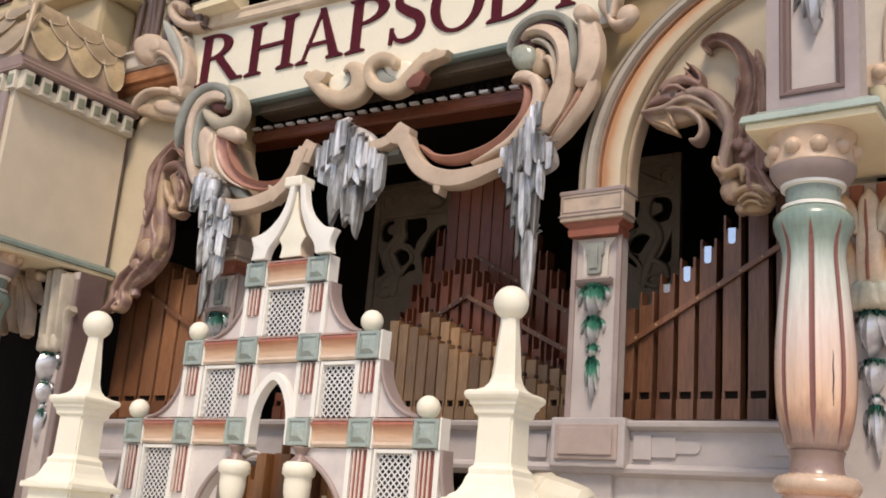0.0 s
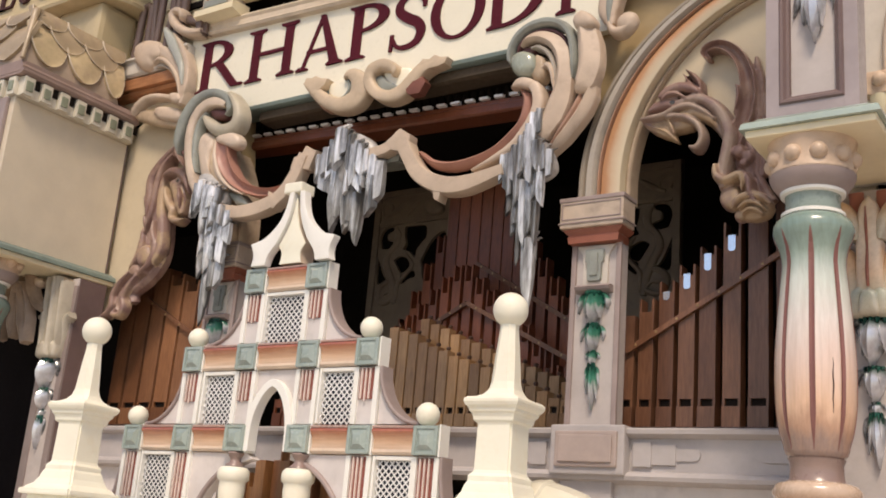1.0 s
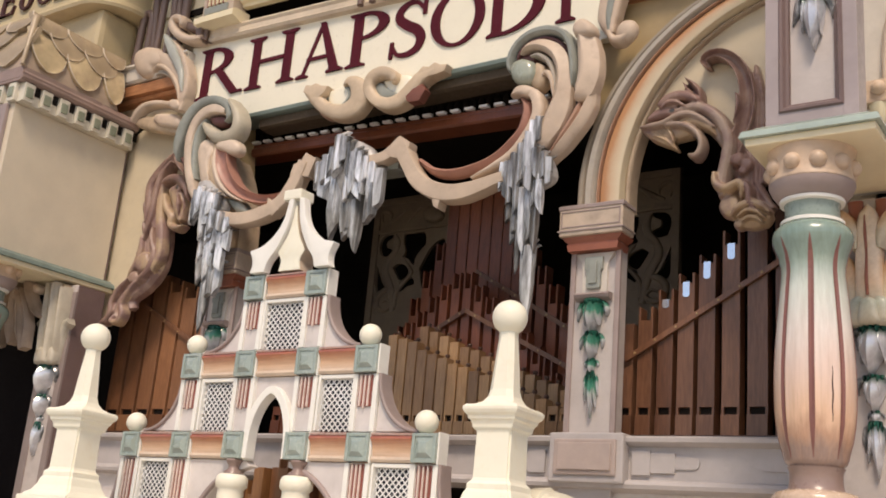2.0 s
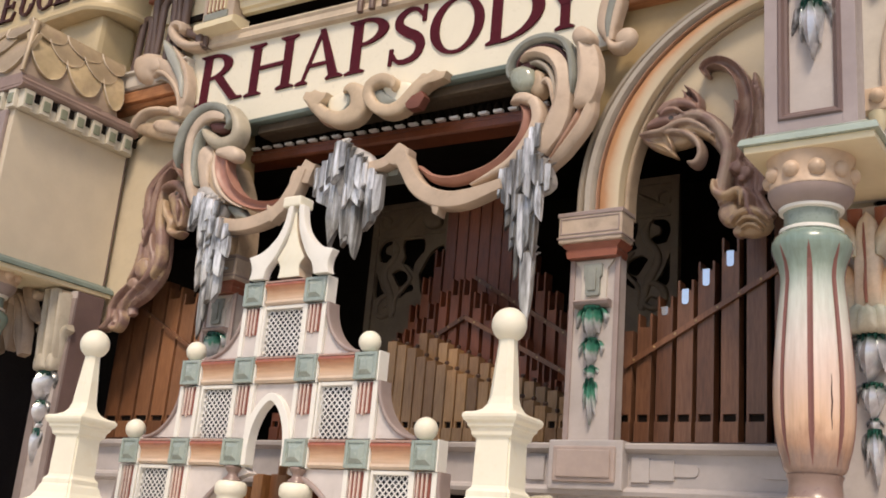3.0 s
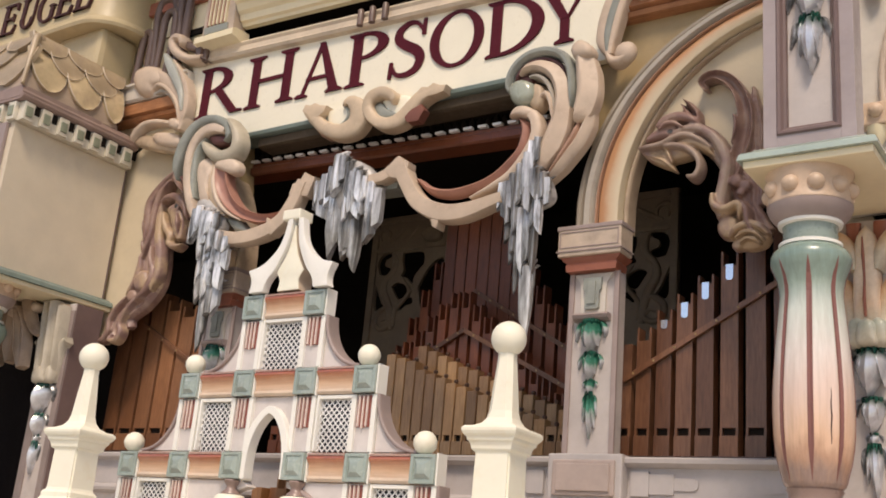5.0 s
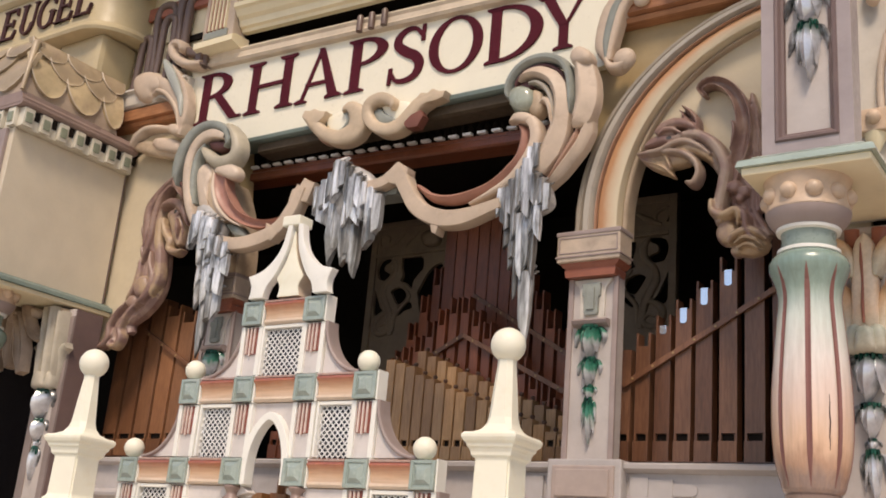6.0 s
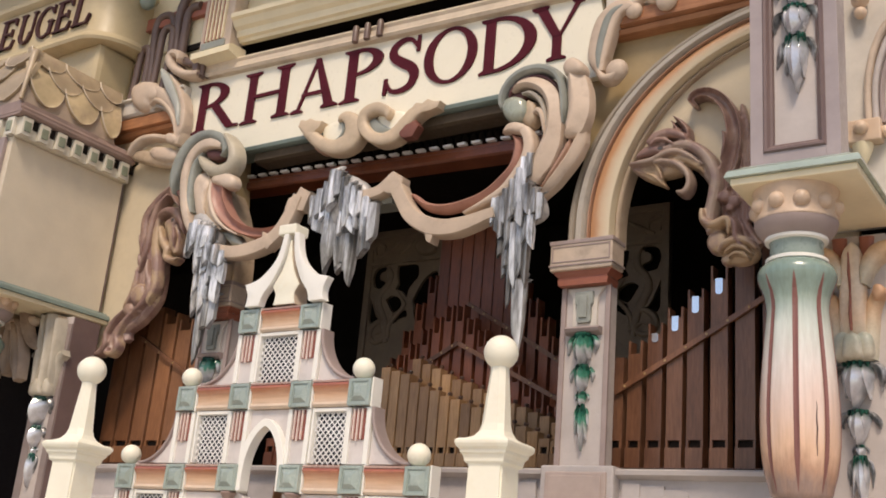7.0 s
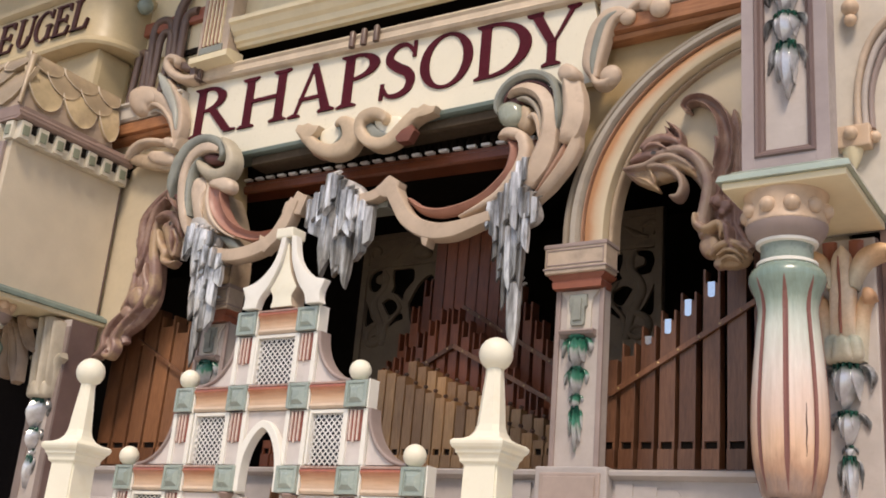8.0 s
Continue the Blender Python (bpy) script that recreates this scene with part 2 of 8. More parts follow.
SILVERLEAF = fade("silver_leaf", [(0.0, (0.34, 0.35, 0.37)), (0.25, (0.72, 0.74, 0.78)), (0.70, (0.80, 0.82, 0.86)), (0.86, (0.20, 0.27, 0.25)), (1.0, (0.03, 0.09, 0.07))], (0, 1), 0.2, mottled=1.2, coat=0.5)
SILVERLEAF.node_tree.nodes["Principled BSDF"].inputs["Metallic"].default_value = 0.5
# Umber that holds the shade under the name board in its colour.
SOFFIT = paint("soffit_shade_umber", (0.075, 0.052, 0.03), 0.75)
LOWEDGE = paint("dull_green_edge", (0.17, 0.222, 0.198), 0.4, soil=(0.1, 0.12, 0.11), soiled=0.5)
GREYPINK = paint("grey_cream", (0.47, 0.42, 0.325), 0.45, soil=(0.25, 0.25, 0.22), soiled=0.6, mottled=0.22)
GROUND = paint("pale_paving", (0.41, 0.375, 0.33), 0.7, soiled=0.4)


# ---- building helpers ----
from mathutils import kdtree

AXIS = -2.215            # the organ front is symmetrical about this x


def mirrored(pts):
    return [(2 * AXIS - p[0], *p[1:]) for p in pts]


def thing(name, label, category, at=(0, 0, 0), group="", kind=""):
    ob = new(name)
    ob.empty_display_size = 0.05
    ob.location = at
    return tagged(ob, label, category, group, kind)


def part(name, bm, material, parent=None, label="", smooth=None, kind=""):
    """Links a bmesh as one mesh object; under a thing or a part if one is given. smooth: degrees below which edges are shaded smooth."""
    bmesh.ops.remove_doubles(bm, verts=bm.verts, dist=1e-5)
    bmesh.ops.recalc_face_normals(bm, faces=bm.faces)
    if smooth:
        limit = radians(smooth)
        for f in bm.faces:
            f.smooth = True
        for e in bm.edges:
            e.smooth = len(e.link_faces) == 2 and e.calc_face_angle(4.0) < limit
    me = bpy.data.meshes.new(name)
    bm.to_mesh(me)
    bm.free()
    for m in material if isinstance(material, (list, tuple)) else [material]:
        me.materials.append(m)
    ob = new(name, me)
    if parent is not None:
        ob.parent = parent
        if parent.type == "EMPTY":
            ob.matrix_parent_inverse = parent.matrix_basis.inverted()
    return tagged(ob, label, kind=kind)


def solid(name, bm, material, label, category, smooth=None, group="", kind=""):
    """A thing that is one mesh."""
    return tagged(part(name, bm, material, None, "", smooth), label, category, group, kind)


def box(bm, x0, x1, y0, y1, z0, z1, bevel=0.0, mat=0):
    vs = [bm.verts.new((x, y, z)) for x in (x0, x1) for y in (y0, y1) for z in (z0, z1)]
    fs = [bm.faces.new([vs[i] for i in q]) for q in ((0, 1, 3, 2), (4, 6, 7, 5), (0, 4, 5, 1), (2, 3, 7, 6), (0, 2, 6, 4), (1, 5, 7, 3))]
    for f in fs:
        f.material_index = mat
    if bevel:
        es = list({e for f in fs for e in f.edges})
        out = bmesh.ops.bevel(bm, geom=es, offset=bevel, segments=2, profile=0.6, affect="EDGES")
        for f in out["faces"]:
            f.material_index = mat
    return bm


def boxed(*a, **k):
    return box(bmesh.new(), *a, **k)


def prism(bm, pts, y0, y1, bevel=0.0, mat=0):
    """An outline in the plane of the front (x, z), drawn out from y0 to y1."""
    a = [bm.verts.new((x, y0, z)) for x, z in pts]
    b = [bm.verts.new((x, y1, z)) for x, z in pts]
    n = len(pts)
    fs = [bm.faces.new(a), bm.faces.new(b[::-1])]
    fs += [bm.faces.new((a[i], b[i], b[(i + 1) % n], a[(i + 1) % n])) for i in range(n)]
    for f in fs:
        f.material_index = mat
    if bevel:
        bmesh.ops.recalc_face_normals(bm, faces=fs)
        es = [e for e in bm.edges if e.verts[0] in a and e.verts[1] in a]
        out = bmesh.ops.bevel(bm, geom=es, offset=bevel, segments=2, profile=0.6, affect="EDGES")
        for f in out["faces"]:
            f.material_index = mat
    return bm


def run_x(bm, x0, x1, profile, mat=0):
    """A moulding along x: the outline (y, z) drawn from x0 to x1; x0, x1 may be pairs for sloped ends' heights."""
    a = [bm.verts.new((x0, y, z)) for y, z in profile]
    b = [bm.verts.new((x1, y, z)) for y, z in profile]
    n = len(profile)
    fs = [bm.faces.new(a), bm.faces.new(b[::-1])] + [bm.faces.new((a[i], b[i], b[(i + 1) % n], a[(i + 1) % n])) for i in range(n)]
    for f in fs:
        f.material_index = mat
    return bm


def run_y(bm, y0, y1, profile, mat=0):
    a = [bm.verts.new((x, y0, z)) for x, z in profile]
    b = [bm.verts.new((x, y1, z)) for x, z in profile]
    n = len(profile)
    fs = [bm.faces.new(a), bm.faces.new(b[::-1])] + [bm.faces.new((a[i], b[i], b[(i + 1) % n], a[(i + 1) % n])) for i in range(n)]
    for f in fs:
        f.material_index = mat
    return bm


def lathe(bm, profile, cx, cy, seg=40, turn=0.0, square=False, mats=None):
    """A profile (radius, z) turned about an upright axis; square: four-sided, the radius being half the width."""
    if square:
        seg, turn = 4, turn + 45
    k = math.sqrt(2) if square else 1
    rings = []
    for r, z in profile:
        rings.append([bm.verts.new((cx + r * k * math.cos(radians(turn) + 2 * math.pi * i / seg), cy + r * k * math.sin(radians(turn) + 2 * math.pi * i / seg), z)) for i in range(seg)])
    for j in range(len(rings) - 1):
        for i in range(seg):
            f = bm.faces.new((rings[j][i], rings[j][(i + 1) % seg], rings[j + 1][(i + 1) % seg], rings[j + 1][i]))
            f.material_index = mats[j] if mats else 0
    bm.faces.new(rings[0][::-1])
    bm.faces.new(rings[-1])
    return bm


def ball(bm, x, y, z, rx, ry=None, rz=None, seg=20, mat=0):
    out = bmesh.ops.create_uvsphere(bm, u_segments=seg, v_segments=seg // 2 + 2, radius=1)
    bmesh.ops.transform(bm, matrix=Matrix.LocRotScale((x, y, z), None, (rx, ry or rx, rz or rx)), verts=out["verts"])
    for v in out["verts"]:
        for f in v.link_faces:
            f.material_index = mat
    return bm


def spline(ctrl, n=6):
    """A smooth curve through the points, n steps between each two."""
    pts = [Vector(p) for p in ctrl]
    pts = [pts[0] * 2 - pts[1]] + pts + [pts[-1] * 2 - pts[-2]]
    out = []
    for i in range(1, len(pts) - 2):
        p0, p1, p2, p3 = pts[i - 1 : i + 3]
        for k in range(n):
            t = k / n
            out.append(0.5 * (2 * p1 + (p2 - p0) * t + (2 * p0 - 5 * p1 + 4 * p2 - p3) * t * t + (3 * p1 - p0 - 3 * p2 + p3) * t**3))
    return out + [pts[-2]]


ROUND = ((-1, 0), (-0.95, 0.4), (-0.7, 0.82), (-0.3, 0.98), (0.3, 0.98), (0.7, 0.82), (0.95, 0.4), (1, 0))
HOLLOW = ((-1, 0), (-0.97, 0.8), (-0.8, 1), (-0.6, 0.8), (-0.3, 0.5), (0.1, 0.42), (0.45, 0.55), (0.7, 0.85), (0.86, 1), (0.98, 0.75), (1, 0))


def band(bm, ctrl, width, y, high, section=ROUND, n=6, back=0.012, mats=None, lift=None):
    """A carved band that follows a curve in the plane of the front. width and lift (how far it stands forward): a number, or one for each point."""
    path = spline(ctrl, n)
    m = len(path)

    def along(v, i):
        if not isinstance(v, (list, tuple)):
            return v
        f = i / (m - 1) * (len(v) - 1)
        j = min(int(f), len(v) - 2)
        return v[j] + (v[j + 1] - v[j]) * (f - j)

    rows = []
    for i, p in enumerate(path):
        d = (path[min(i + 1, m - 1)] - path[max(i - 1, 0)]).normalized()
        side, w, up = Vector((d.y, -d.x)), along(width, i) / 2, along(lift, i) if lift else 0.0
        row = [bm.verts.new((p.x + side.x * s * w, y - up - high * h * (0.55 + 0.45 * min(1, w / 0.012)), p.y + side.y * s * w)) for s, h in section]
        row += [bm.verts.new((p.x + side.x * s * w, y - up + back, p.y + side.y * s * w)) for s in (1, -1)]
        rows.append(row)
    k = len(rows[0])
    for a, b in zip(rows, rows[1:]):
        for j in range(k):
            f = bm.faces.new((a[j], a[(j + 1) % k], b[(j + 1) % k], b[j]))
            f.material_index = mats[j] if mats and j < len(mats) else 0
    bm.faces.new(rows[0][::-1])
    bm.faces.new(rows[-1])
    return bm


FLAT = ((-1, 0), (-1, 0.86), (-0.86, 1), (0.0, 1.06), (0.86, 1), (1, 0.86), (1, 0))
KEEL = ((-1, 0), (-0.96, 0.5), (-0.8, 0.72), (-0.25, 1), (0.3, 0.72), (0.85, 0.3), (1, 0))
RIBS = ((-1, 0), (-0.95, 0.5), (-0.72, 0.86), (-0.45, 0.72), (-0.34, 0.58), (-0.18, 0.86), (0.08, 1.0), (0.3, 0.78), (0.4, 0.6), (0.58, 0.8), (0.8, 0.72), (0.96, 0.4), (1, 0))


def pad(bm, outline, y, high, back=0.01, mat=0):
    """A cushion-shaped carved boss over a rounded outline in the plane of the front."""
    ring0 = spline(outline + outline[:1], 4)[:-1]
    c = sum(ring0, Vector((0, 0))) / len(ring0)
    rings = [[bm.verts.new((p.x, y + back, p.y)) for p in ring0]]
    for k, h in ((1.0, 0.0), (0.97, 0.42), (0.88, 0.72), (0.70, 0.9), (0.42, 0.985)):
        rings.append([bm.verts.new((c.x + (p.x - c.x) * k, y - high * h, c.y + (p.y - c.y) * k)) for p in ring0])
    n = len(ring0)
    for a, b in zip(rings, rings[1:]):
        for j in range(n):
            bm.faces.new((a[j], a[(j + 1) % n], b[(j + 1) % n], b[j])).material_index = mat
    top = bm.verts.new((c.x, y - high, c.y))
    for j in range(n):
        bm.faces.new((rings[-1][j], rings[-1][(j + 1) % n], top)).material_index = mat
    bm.faces.new(rings[0]).material_index = mat
    return bm


def tube(bm, ctrl, radii, seg=10, n=6, flat=1.0, mat=0):
    """A round limb along a curve in space; flat squeezes it in y."""
    path = spline([Vector(p) for p in ctrl], n)
    m = len(path)
    rings = []
    for i, p in enumerate(path):
        d = (path[min(i + 1, m - 1)] - path[max(i - 1, 0)]).normalized()
        u = d.cross(Vector((0, 1, 0)))
        u = u.normalized() if u.length > 1e-4 else Vector((1, 0, 0))
        v = d.cross(u).normalized()
        f = i / (m - 1) * (len(radii) - 1)
        j = min(int(f), len(radii) - 2)
        r = radii[j] + (radii[j + 1] - radii[j]) * (f - j)
        ring = []
        for k in range(seg):
            q = u * (r * math.cos(2 * math.pi * k / seg)) + v * (r * math.sin(2 * math.pi * k / seg))
            q.y *= flat
            ring.append(bm.verts.new(p + q))
        rings.append(ring)
    for a, b in zip(rings, rings[1:]):
        for k in range(seg):
            bm.faces.new((a[k], a[(k + 1) % seg], b[(k + 1) % seg], b[k])).material_index = mat
    bm.faces.new(rings[0][::-1]).material_index = mat
    bm.faces.new(rings[-1]).material_index = mat
    return bm


def leaf(bm, x, z, length, width, y, bulge, lean=0.0, wave=0.0, mat=0, blunt=0.6):
    """A carved leaf that hangs from (x, z): pointed below, swollen in front, with a keeled midrib."""
    nu, nv = 9, 6
    rows = []
    for i in range(nu + 1):
        u = i / nu
        half = width / 2 * max(0.03, math.sin(math.pi * (0.12 + 0.88 * u) ** blunt)) * (1 + wave * math.sin(u * 21))
        row = []
        for j in range(nv + 1):
            v = 2 * j / nv - 1
            px, pz = x + v * half + lean * length * u, z - length * u
            out = bulge * math.sin(math.pi * min(1, 0.12 + 0.8 * u)) * (1 - v * v * 0.9) + 0.25 * bulge * (1 - abs(v)) ** 2
            row.append(bm.verts.new((px, y - out, pz)))
        rows.append(row)
    base = [[bm.verts.new((r[j].co.x, y + 0.004, r[j].co.z)) for j in (0, nv)] for r in rows]
    for a, b in zip(rows, rows[1:]):
        for j in range(nv):
            bm.faces.new((a[j], a[j + 1], b[j + 1], b[j])).material_index = mat
    for i in range(nu):
        bm.faces.new((rows[i][0], rows[i + 1][0], base[i + 1][0], base[i][0])).material_index = mat
        bm.faces.new((rows[i][nv], base[i][1], base[i + 1][1], rows[i + 1][nv])).material_index = mat
        bm.faces.new((base[i][0], base[i + 1][0], base[i + 1][1], base[i][1])).material_index = mat
    bm.faces.new([*rows[0], base[0][1], base[0][0]]).material_index = mat
    bm.faces.new([*rows[-1][::-1], base[-1][0], base[-1][1]]).material_index = mat
    return bm


def ellipse(cx, cz, a, b, a0, a1, n=28):
    return [(cx + a * math.cos(radians(a0 + (a1 - a0) * i / n)), cz + b * math.sin(radians(a0 + (a1 - a0) * i / n))) for i in range(n + 1)]


# ---- the ground and the body of the organ ----
bm = bmesh.new()
bmesh.ops.create_grid(bm, x_segments=2, y_segments=2, size=600)
solid("ground", bm, GROUND, "pale paving that runs out to the horizon", "ground", kind="structure")

for x0, x1 in ((-6.2, -2.93), (-1.50, 1.8)):
    solid("base_wall", boxed(x0, x1, 3.98, 5.6, 0.0, 2.0395), POST, "pale lilac-grey painted lower body of the organ", "base", kind="structure")
solid("base_recess", boxed(-2.93, -1.50, 4.6, 5.6, 0.0, 2.03), BLACK, "near-black back giving the lower pipe opening its shade", "recess", kind="structure")
solid("base_plinth", boxed(-2.93, -1.50, 3.98, 4.6, 0.0, 1.45), LILAC, "pale plinth below the lower pipes", "base", kind="structure")
bm = bmesh.new()
box(bm, -6.2, 1.8, 2.75, 3.975, 0.0, 1.78, 0.01)
solid("podium", bm, STONE, "plain pale podium in front of the organ", "podium", kind="structure")

# chamber surfaces coloured near-black to stand for the shade inside
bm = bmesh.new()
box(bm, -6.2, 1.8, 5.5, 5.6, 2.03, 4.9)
solid("wall_back", bm, BLACK, "back wall of the pipe chamber, near-black for its shade", "wall", kind="structure")
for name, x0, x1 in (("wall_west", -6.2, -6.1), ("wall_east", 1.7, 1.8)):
    solid(name, boxed(x0, x1, 4.0, 5.5, 2.03, 4.9), BLACK, "end wall of the pipe chamber, near-black for its shade", "wall", kind="structure")
solid("chamber_floor", boxed(-6.1, 1.7, 4.03, 5.5, 2.033, 2.215), BLACK, "floor of the pipe chamber, near-black for its shade", "floor", kind="structure")
solid("ceiling", boxed(-6.1, 1.7, 4.14, 5.5, 3.64, 3.72), BLACK, "boards over the pipe chamber, near-black for their shade", "ceiling", kind="structure")
solid("roof", boxed(-6.2, 1.8, 3.48, 5.6, 4.9, 5.0), BEIGE, "flat roof of the organ case", "roof", kind="structure")

# upper wall behind the sign and the two spandrels over the arches
ARCH_X, ARCH_Z = -0.64, 3.01
spandrel = ellipse(ARCH_X, ARCH_Z, 0.76, 0.69, 159, 90, 18) + [(0.6, 3.70), (0.6, 4.02), (-2.215, 4.02), (-2.215, 3.60), (-1.46, 3.60), (-1.43, 3.295)]
# One far wall in two pieces: darker WALL paints the tip's shade, CREAM the rest.
far_spandrel = mirrored(ellipse(ARCH_X, ARCH_Z, 0.76, 0.69, 155, 116.6, 12) + [(-0.98, 4.02), (-2.215, 4.02), (-2.215, 3.60), (-1.29, 3.60), (-1.325, 3.37)])
far_head = mirrored(ellipse(ARCH_X, ARCH_Z, 0.76, 0.69, 116.6, 90, 8) + [(0.6, 3.70), (0.6, 4.228), (-1.02, 4.228), (-1.02, 4.021), (-0.98, 4.02)])
for name, pts, mat in (("wall_south", spandrel, WALL), ("wall_south_far_shaded", far_spandrel, WALL), ("wall_south_end", far_head, CREAM)):
    solid(name, prism(bmesh.new(), pts, 4.03, 4.12), mat, "ochre-cream painted upper wall of the organ front", "wall", kind="structure")
solid("wall_upper", boxed(-6.2, 1.8, 4.015, 4.3, 4.23, 4.9), CREAM, "cream painted top wall of the organ case", "wall", kind="structure")
# near-black pieces stand in for the shade of the slot
solid("recess_shade_head", boxed(-3.6, 1.7, 4.016, 4.26, 4.20, 4.229), BLACK, "near-black underside giving the slot its shade", "recess", kind="structure")
solid("recess_shade", boxed(-6.1, 1.7, 4.26, 4.3, 3.73, 4.229), BLACK, "near-black sheet for the shaded slot above the name board", "recess", kind="structure")

# arched heads: a cream tympanum with a free edge behind each dragon
tym = ellipse(ARCH_X, ARCH_Z, 0.66, 0.66, 156, 90, 14) + [(-0.50, 3.6), (-0.50, 2.70), (-0.60, 2.70), (-0.66, 2.76), (-0.74, 2.92), (-0.80, 3.08), (-0.88, 3.14), (-0.96, 3.20), (-1.06, 3.23), (-1.16, 3.24)]
for pts in (tym, mirrored(tym)):
    solid("tympanum", prism(bmesh.new(), pts, 4.045, 4.07), TYMPAN, "cream painted panel filling the head of the arch", "panel", kind="structure")


# Darker tan that paints the shade of the arch's inner edge.
REVEAL = paint("shade_tan_reveal", (0.42, 0.325, 0.235), 0.45, soil=(0.25, 0.17, 0.12), soiled=0.5)


# Shaded copy of the arch face: the far arch's shadow is in its colour.
FARFACE = paint("shade_tan_face", (0.40, 0.31, 0.21), 0.5, soil=(0.25, 0.17, 0.12), soiled=0.5)


def arch(flip):
    def side(p):
        return mirrored(p) if flip else p

    ob = thing("arch", "cream and rust arch moulding with a grey outer roll", "arch", (AXIS * 2 + 0.64 if flip else -0.64, 4.0, 2.97), "arches")
    s = -1 if flip else 1

    def strip(name, a0, b0, a1, b1, y0, y1, mat, label=""):
        end = 128 if flip else 78
        lo, hi = side(ellipse(ARCH_X, ARCH_Z, a0, b0, 180, end, 44)), side(ellipse(ARCH_X, ARCH_Z, a1, b1, 180, end, 44))
        lo, hi = [(lo[0][0], 2.95)] + lo, [(hi[0][0], 2.95)] + hi
        bm = bmesh.new()
        blush = bm.verts.layers.float.new("blush")
        rows = []
        for (x0, z0), (x1, z1) in zip(lo, hi):
            row = []
            for f, g in ((0, 0), (0.05, 0.6), (0.3, 0.95), (0.7, 1.0), (0.95, 0.6), (1, 0)):
                row.append(bm.verts.new((x0 + (x1 - x0) * f, y1 - (y1 - y0) * g, z0 + (z1 - z0) * f)))
                row[-1][blush] = f
            row += [bm.verts.new((x1, 4.088, z1)), bm.verts.new((x0, 4.088, z0))]
            rows.append(row)
        for p, q in zip(rows, rows[1:]):
            for j in range(8):
                bm.faces.new((p[j], p[(j + 1) % 8], q[(j + 1) % 8], q[j]))
        bm.faces.new(rows[0])
        bm.faces.new(rows[-1][::-1])
        part(name, bm, mat, ob, label, 40)

    strip("face", 0.642, 0.632, 0.715, 0.675, 3.985, 4.0, FARFACE if flip else ARCHFACE, "face darkened to tan for its shade" if flip else "cream face blushing to orange")
    strip("reveal", 0.624, 0.621, 0.641, 0.631, 4.022, 4.035, REVEAL, "reveal darkened to tan for its shade")
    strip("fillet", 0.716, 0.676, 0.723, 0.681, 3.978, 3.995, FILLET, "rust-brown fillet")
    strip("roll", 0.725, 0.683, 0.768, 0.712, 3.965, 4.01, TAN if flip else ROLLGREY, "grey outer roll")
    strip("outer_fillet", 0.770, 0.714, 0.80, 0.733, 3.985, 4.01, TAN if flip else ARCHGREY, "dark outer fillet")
    return ob


arch(False), arch(True)


# ---- sill below the pipes ----
def sill(x0, x1):
    ob = thing("sill", "pale lilac-grey moulded sill with stepped raised panels", "sill", ((x0 + x1) / 2, 3.98, 2.03), kind="structure")
    bm = bmesh.new()
    run_x(bm, x0, x1, [(4.03, 2.212), (3.985, 2.206), (3.94, 2.201), (3.930, 2.195), (3.932, 2.183), (3.947, 2.175), (3.962, 2.171), (3.962, 2.075), (3.94, 2.068), (3.932, 2.058), (3.935, 2.046), (3.965, 2.04), (3.979, 2.036), (4.03, 2.036)])
    part("moulding", bm, SILLGREY, ob, smooth=30)
    return ob


def tongues(ob, x, way):
    """The stepped, round-ended flat ornament on the sill."""
    bm = bmesh.new()
    a = x
    for k, (w, h) in enumerate(((0.058, 0.038), (0.076, 0.031))):
        box(bm, min(a, a + way * w), max(a, a + way * w), 3.951 + 0.003 * k, 3.965, 2.125 - h, 2.125 + h * 0.95, 0.002)
        a += way * w
    w, h = 0.074, 0.018
    pts = [(a, 2.125 - h), (a + way * (w - h), 2.125 - h)] + [(a + way * (w - h + h * math.cos(t)), 2.125 + h * math.sin(t)) for t in np.linspace(-1.57, 1.57, 9)[1:-1]] + [(a + way * (w - h), 2.125 + h), (a, 2.125 + h)]
    prism(bm, pts, 3.957, 3.965)
    part("stepped_tongue", bm, SILLGREY, ob)


s = sill(-3.86, -0.30)
for x, way in ((-3.245, -1), (-3.86, 1), (-2.945, 1), (-1.485, -1), (-1.192, 1), (-0.60, -1)):
    tongues(s, x, way)


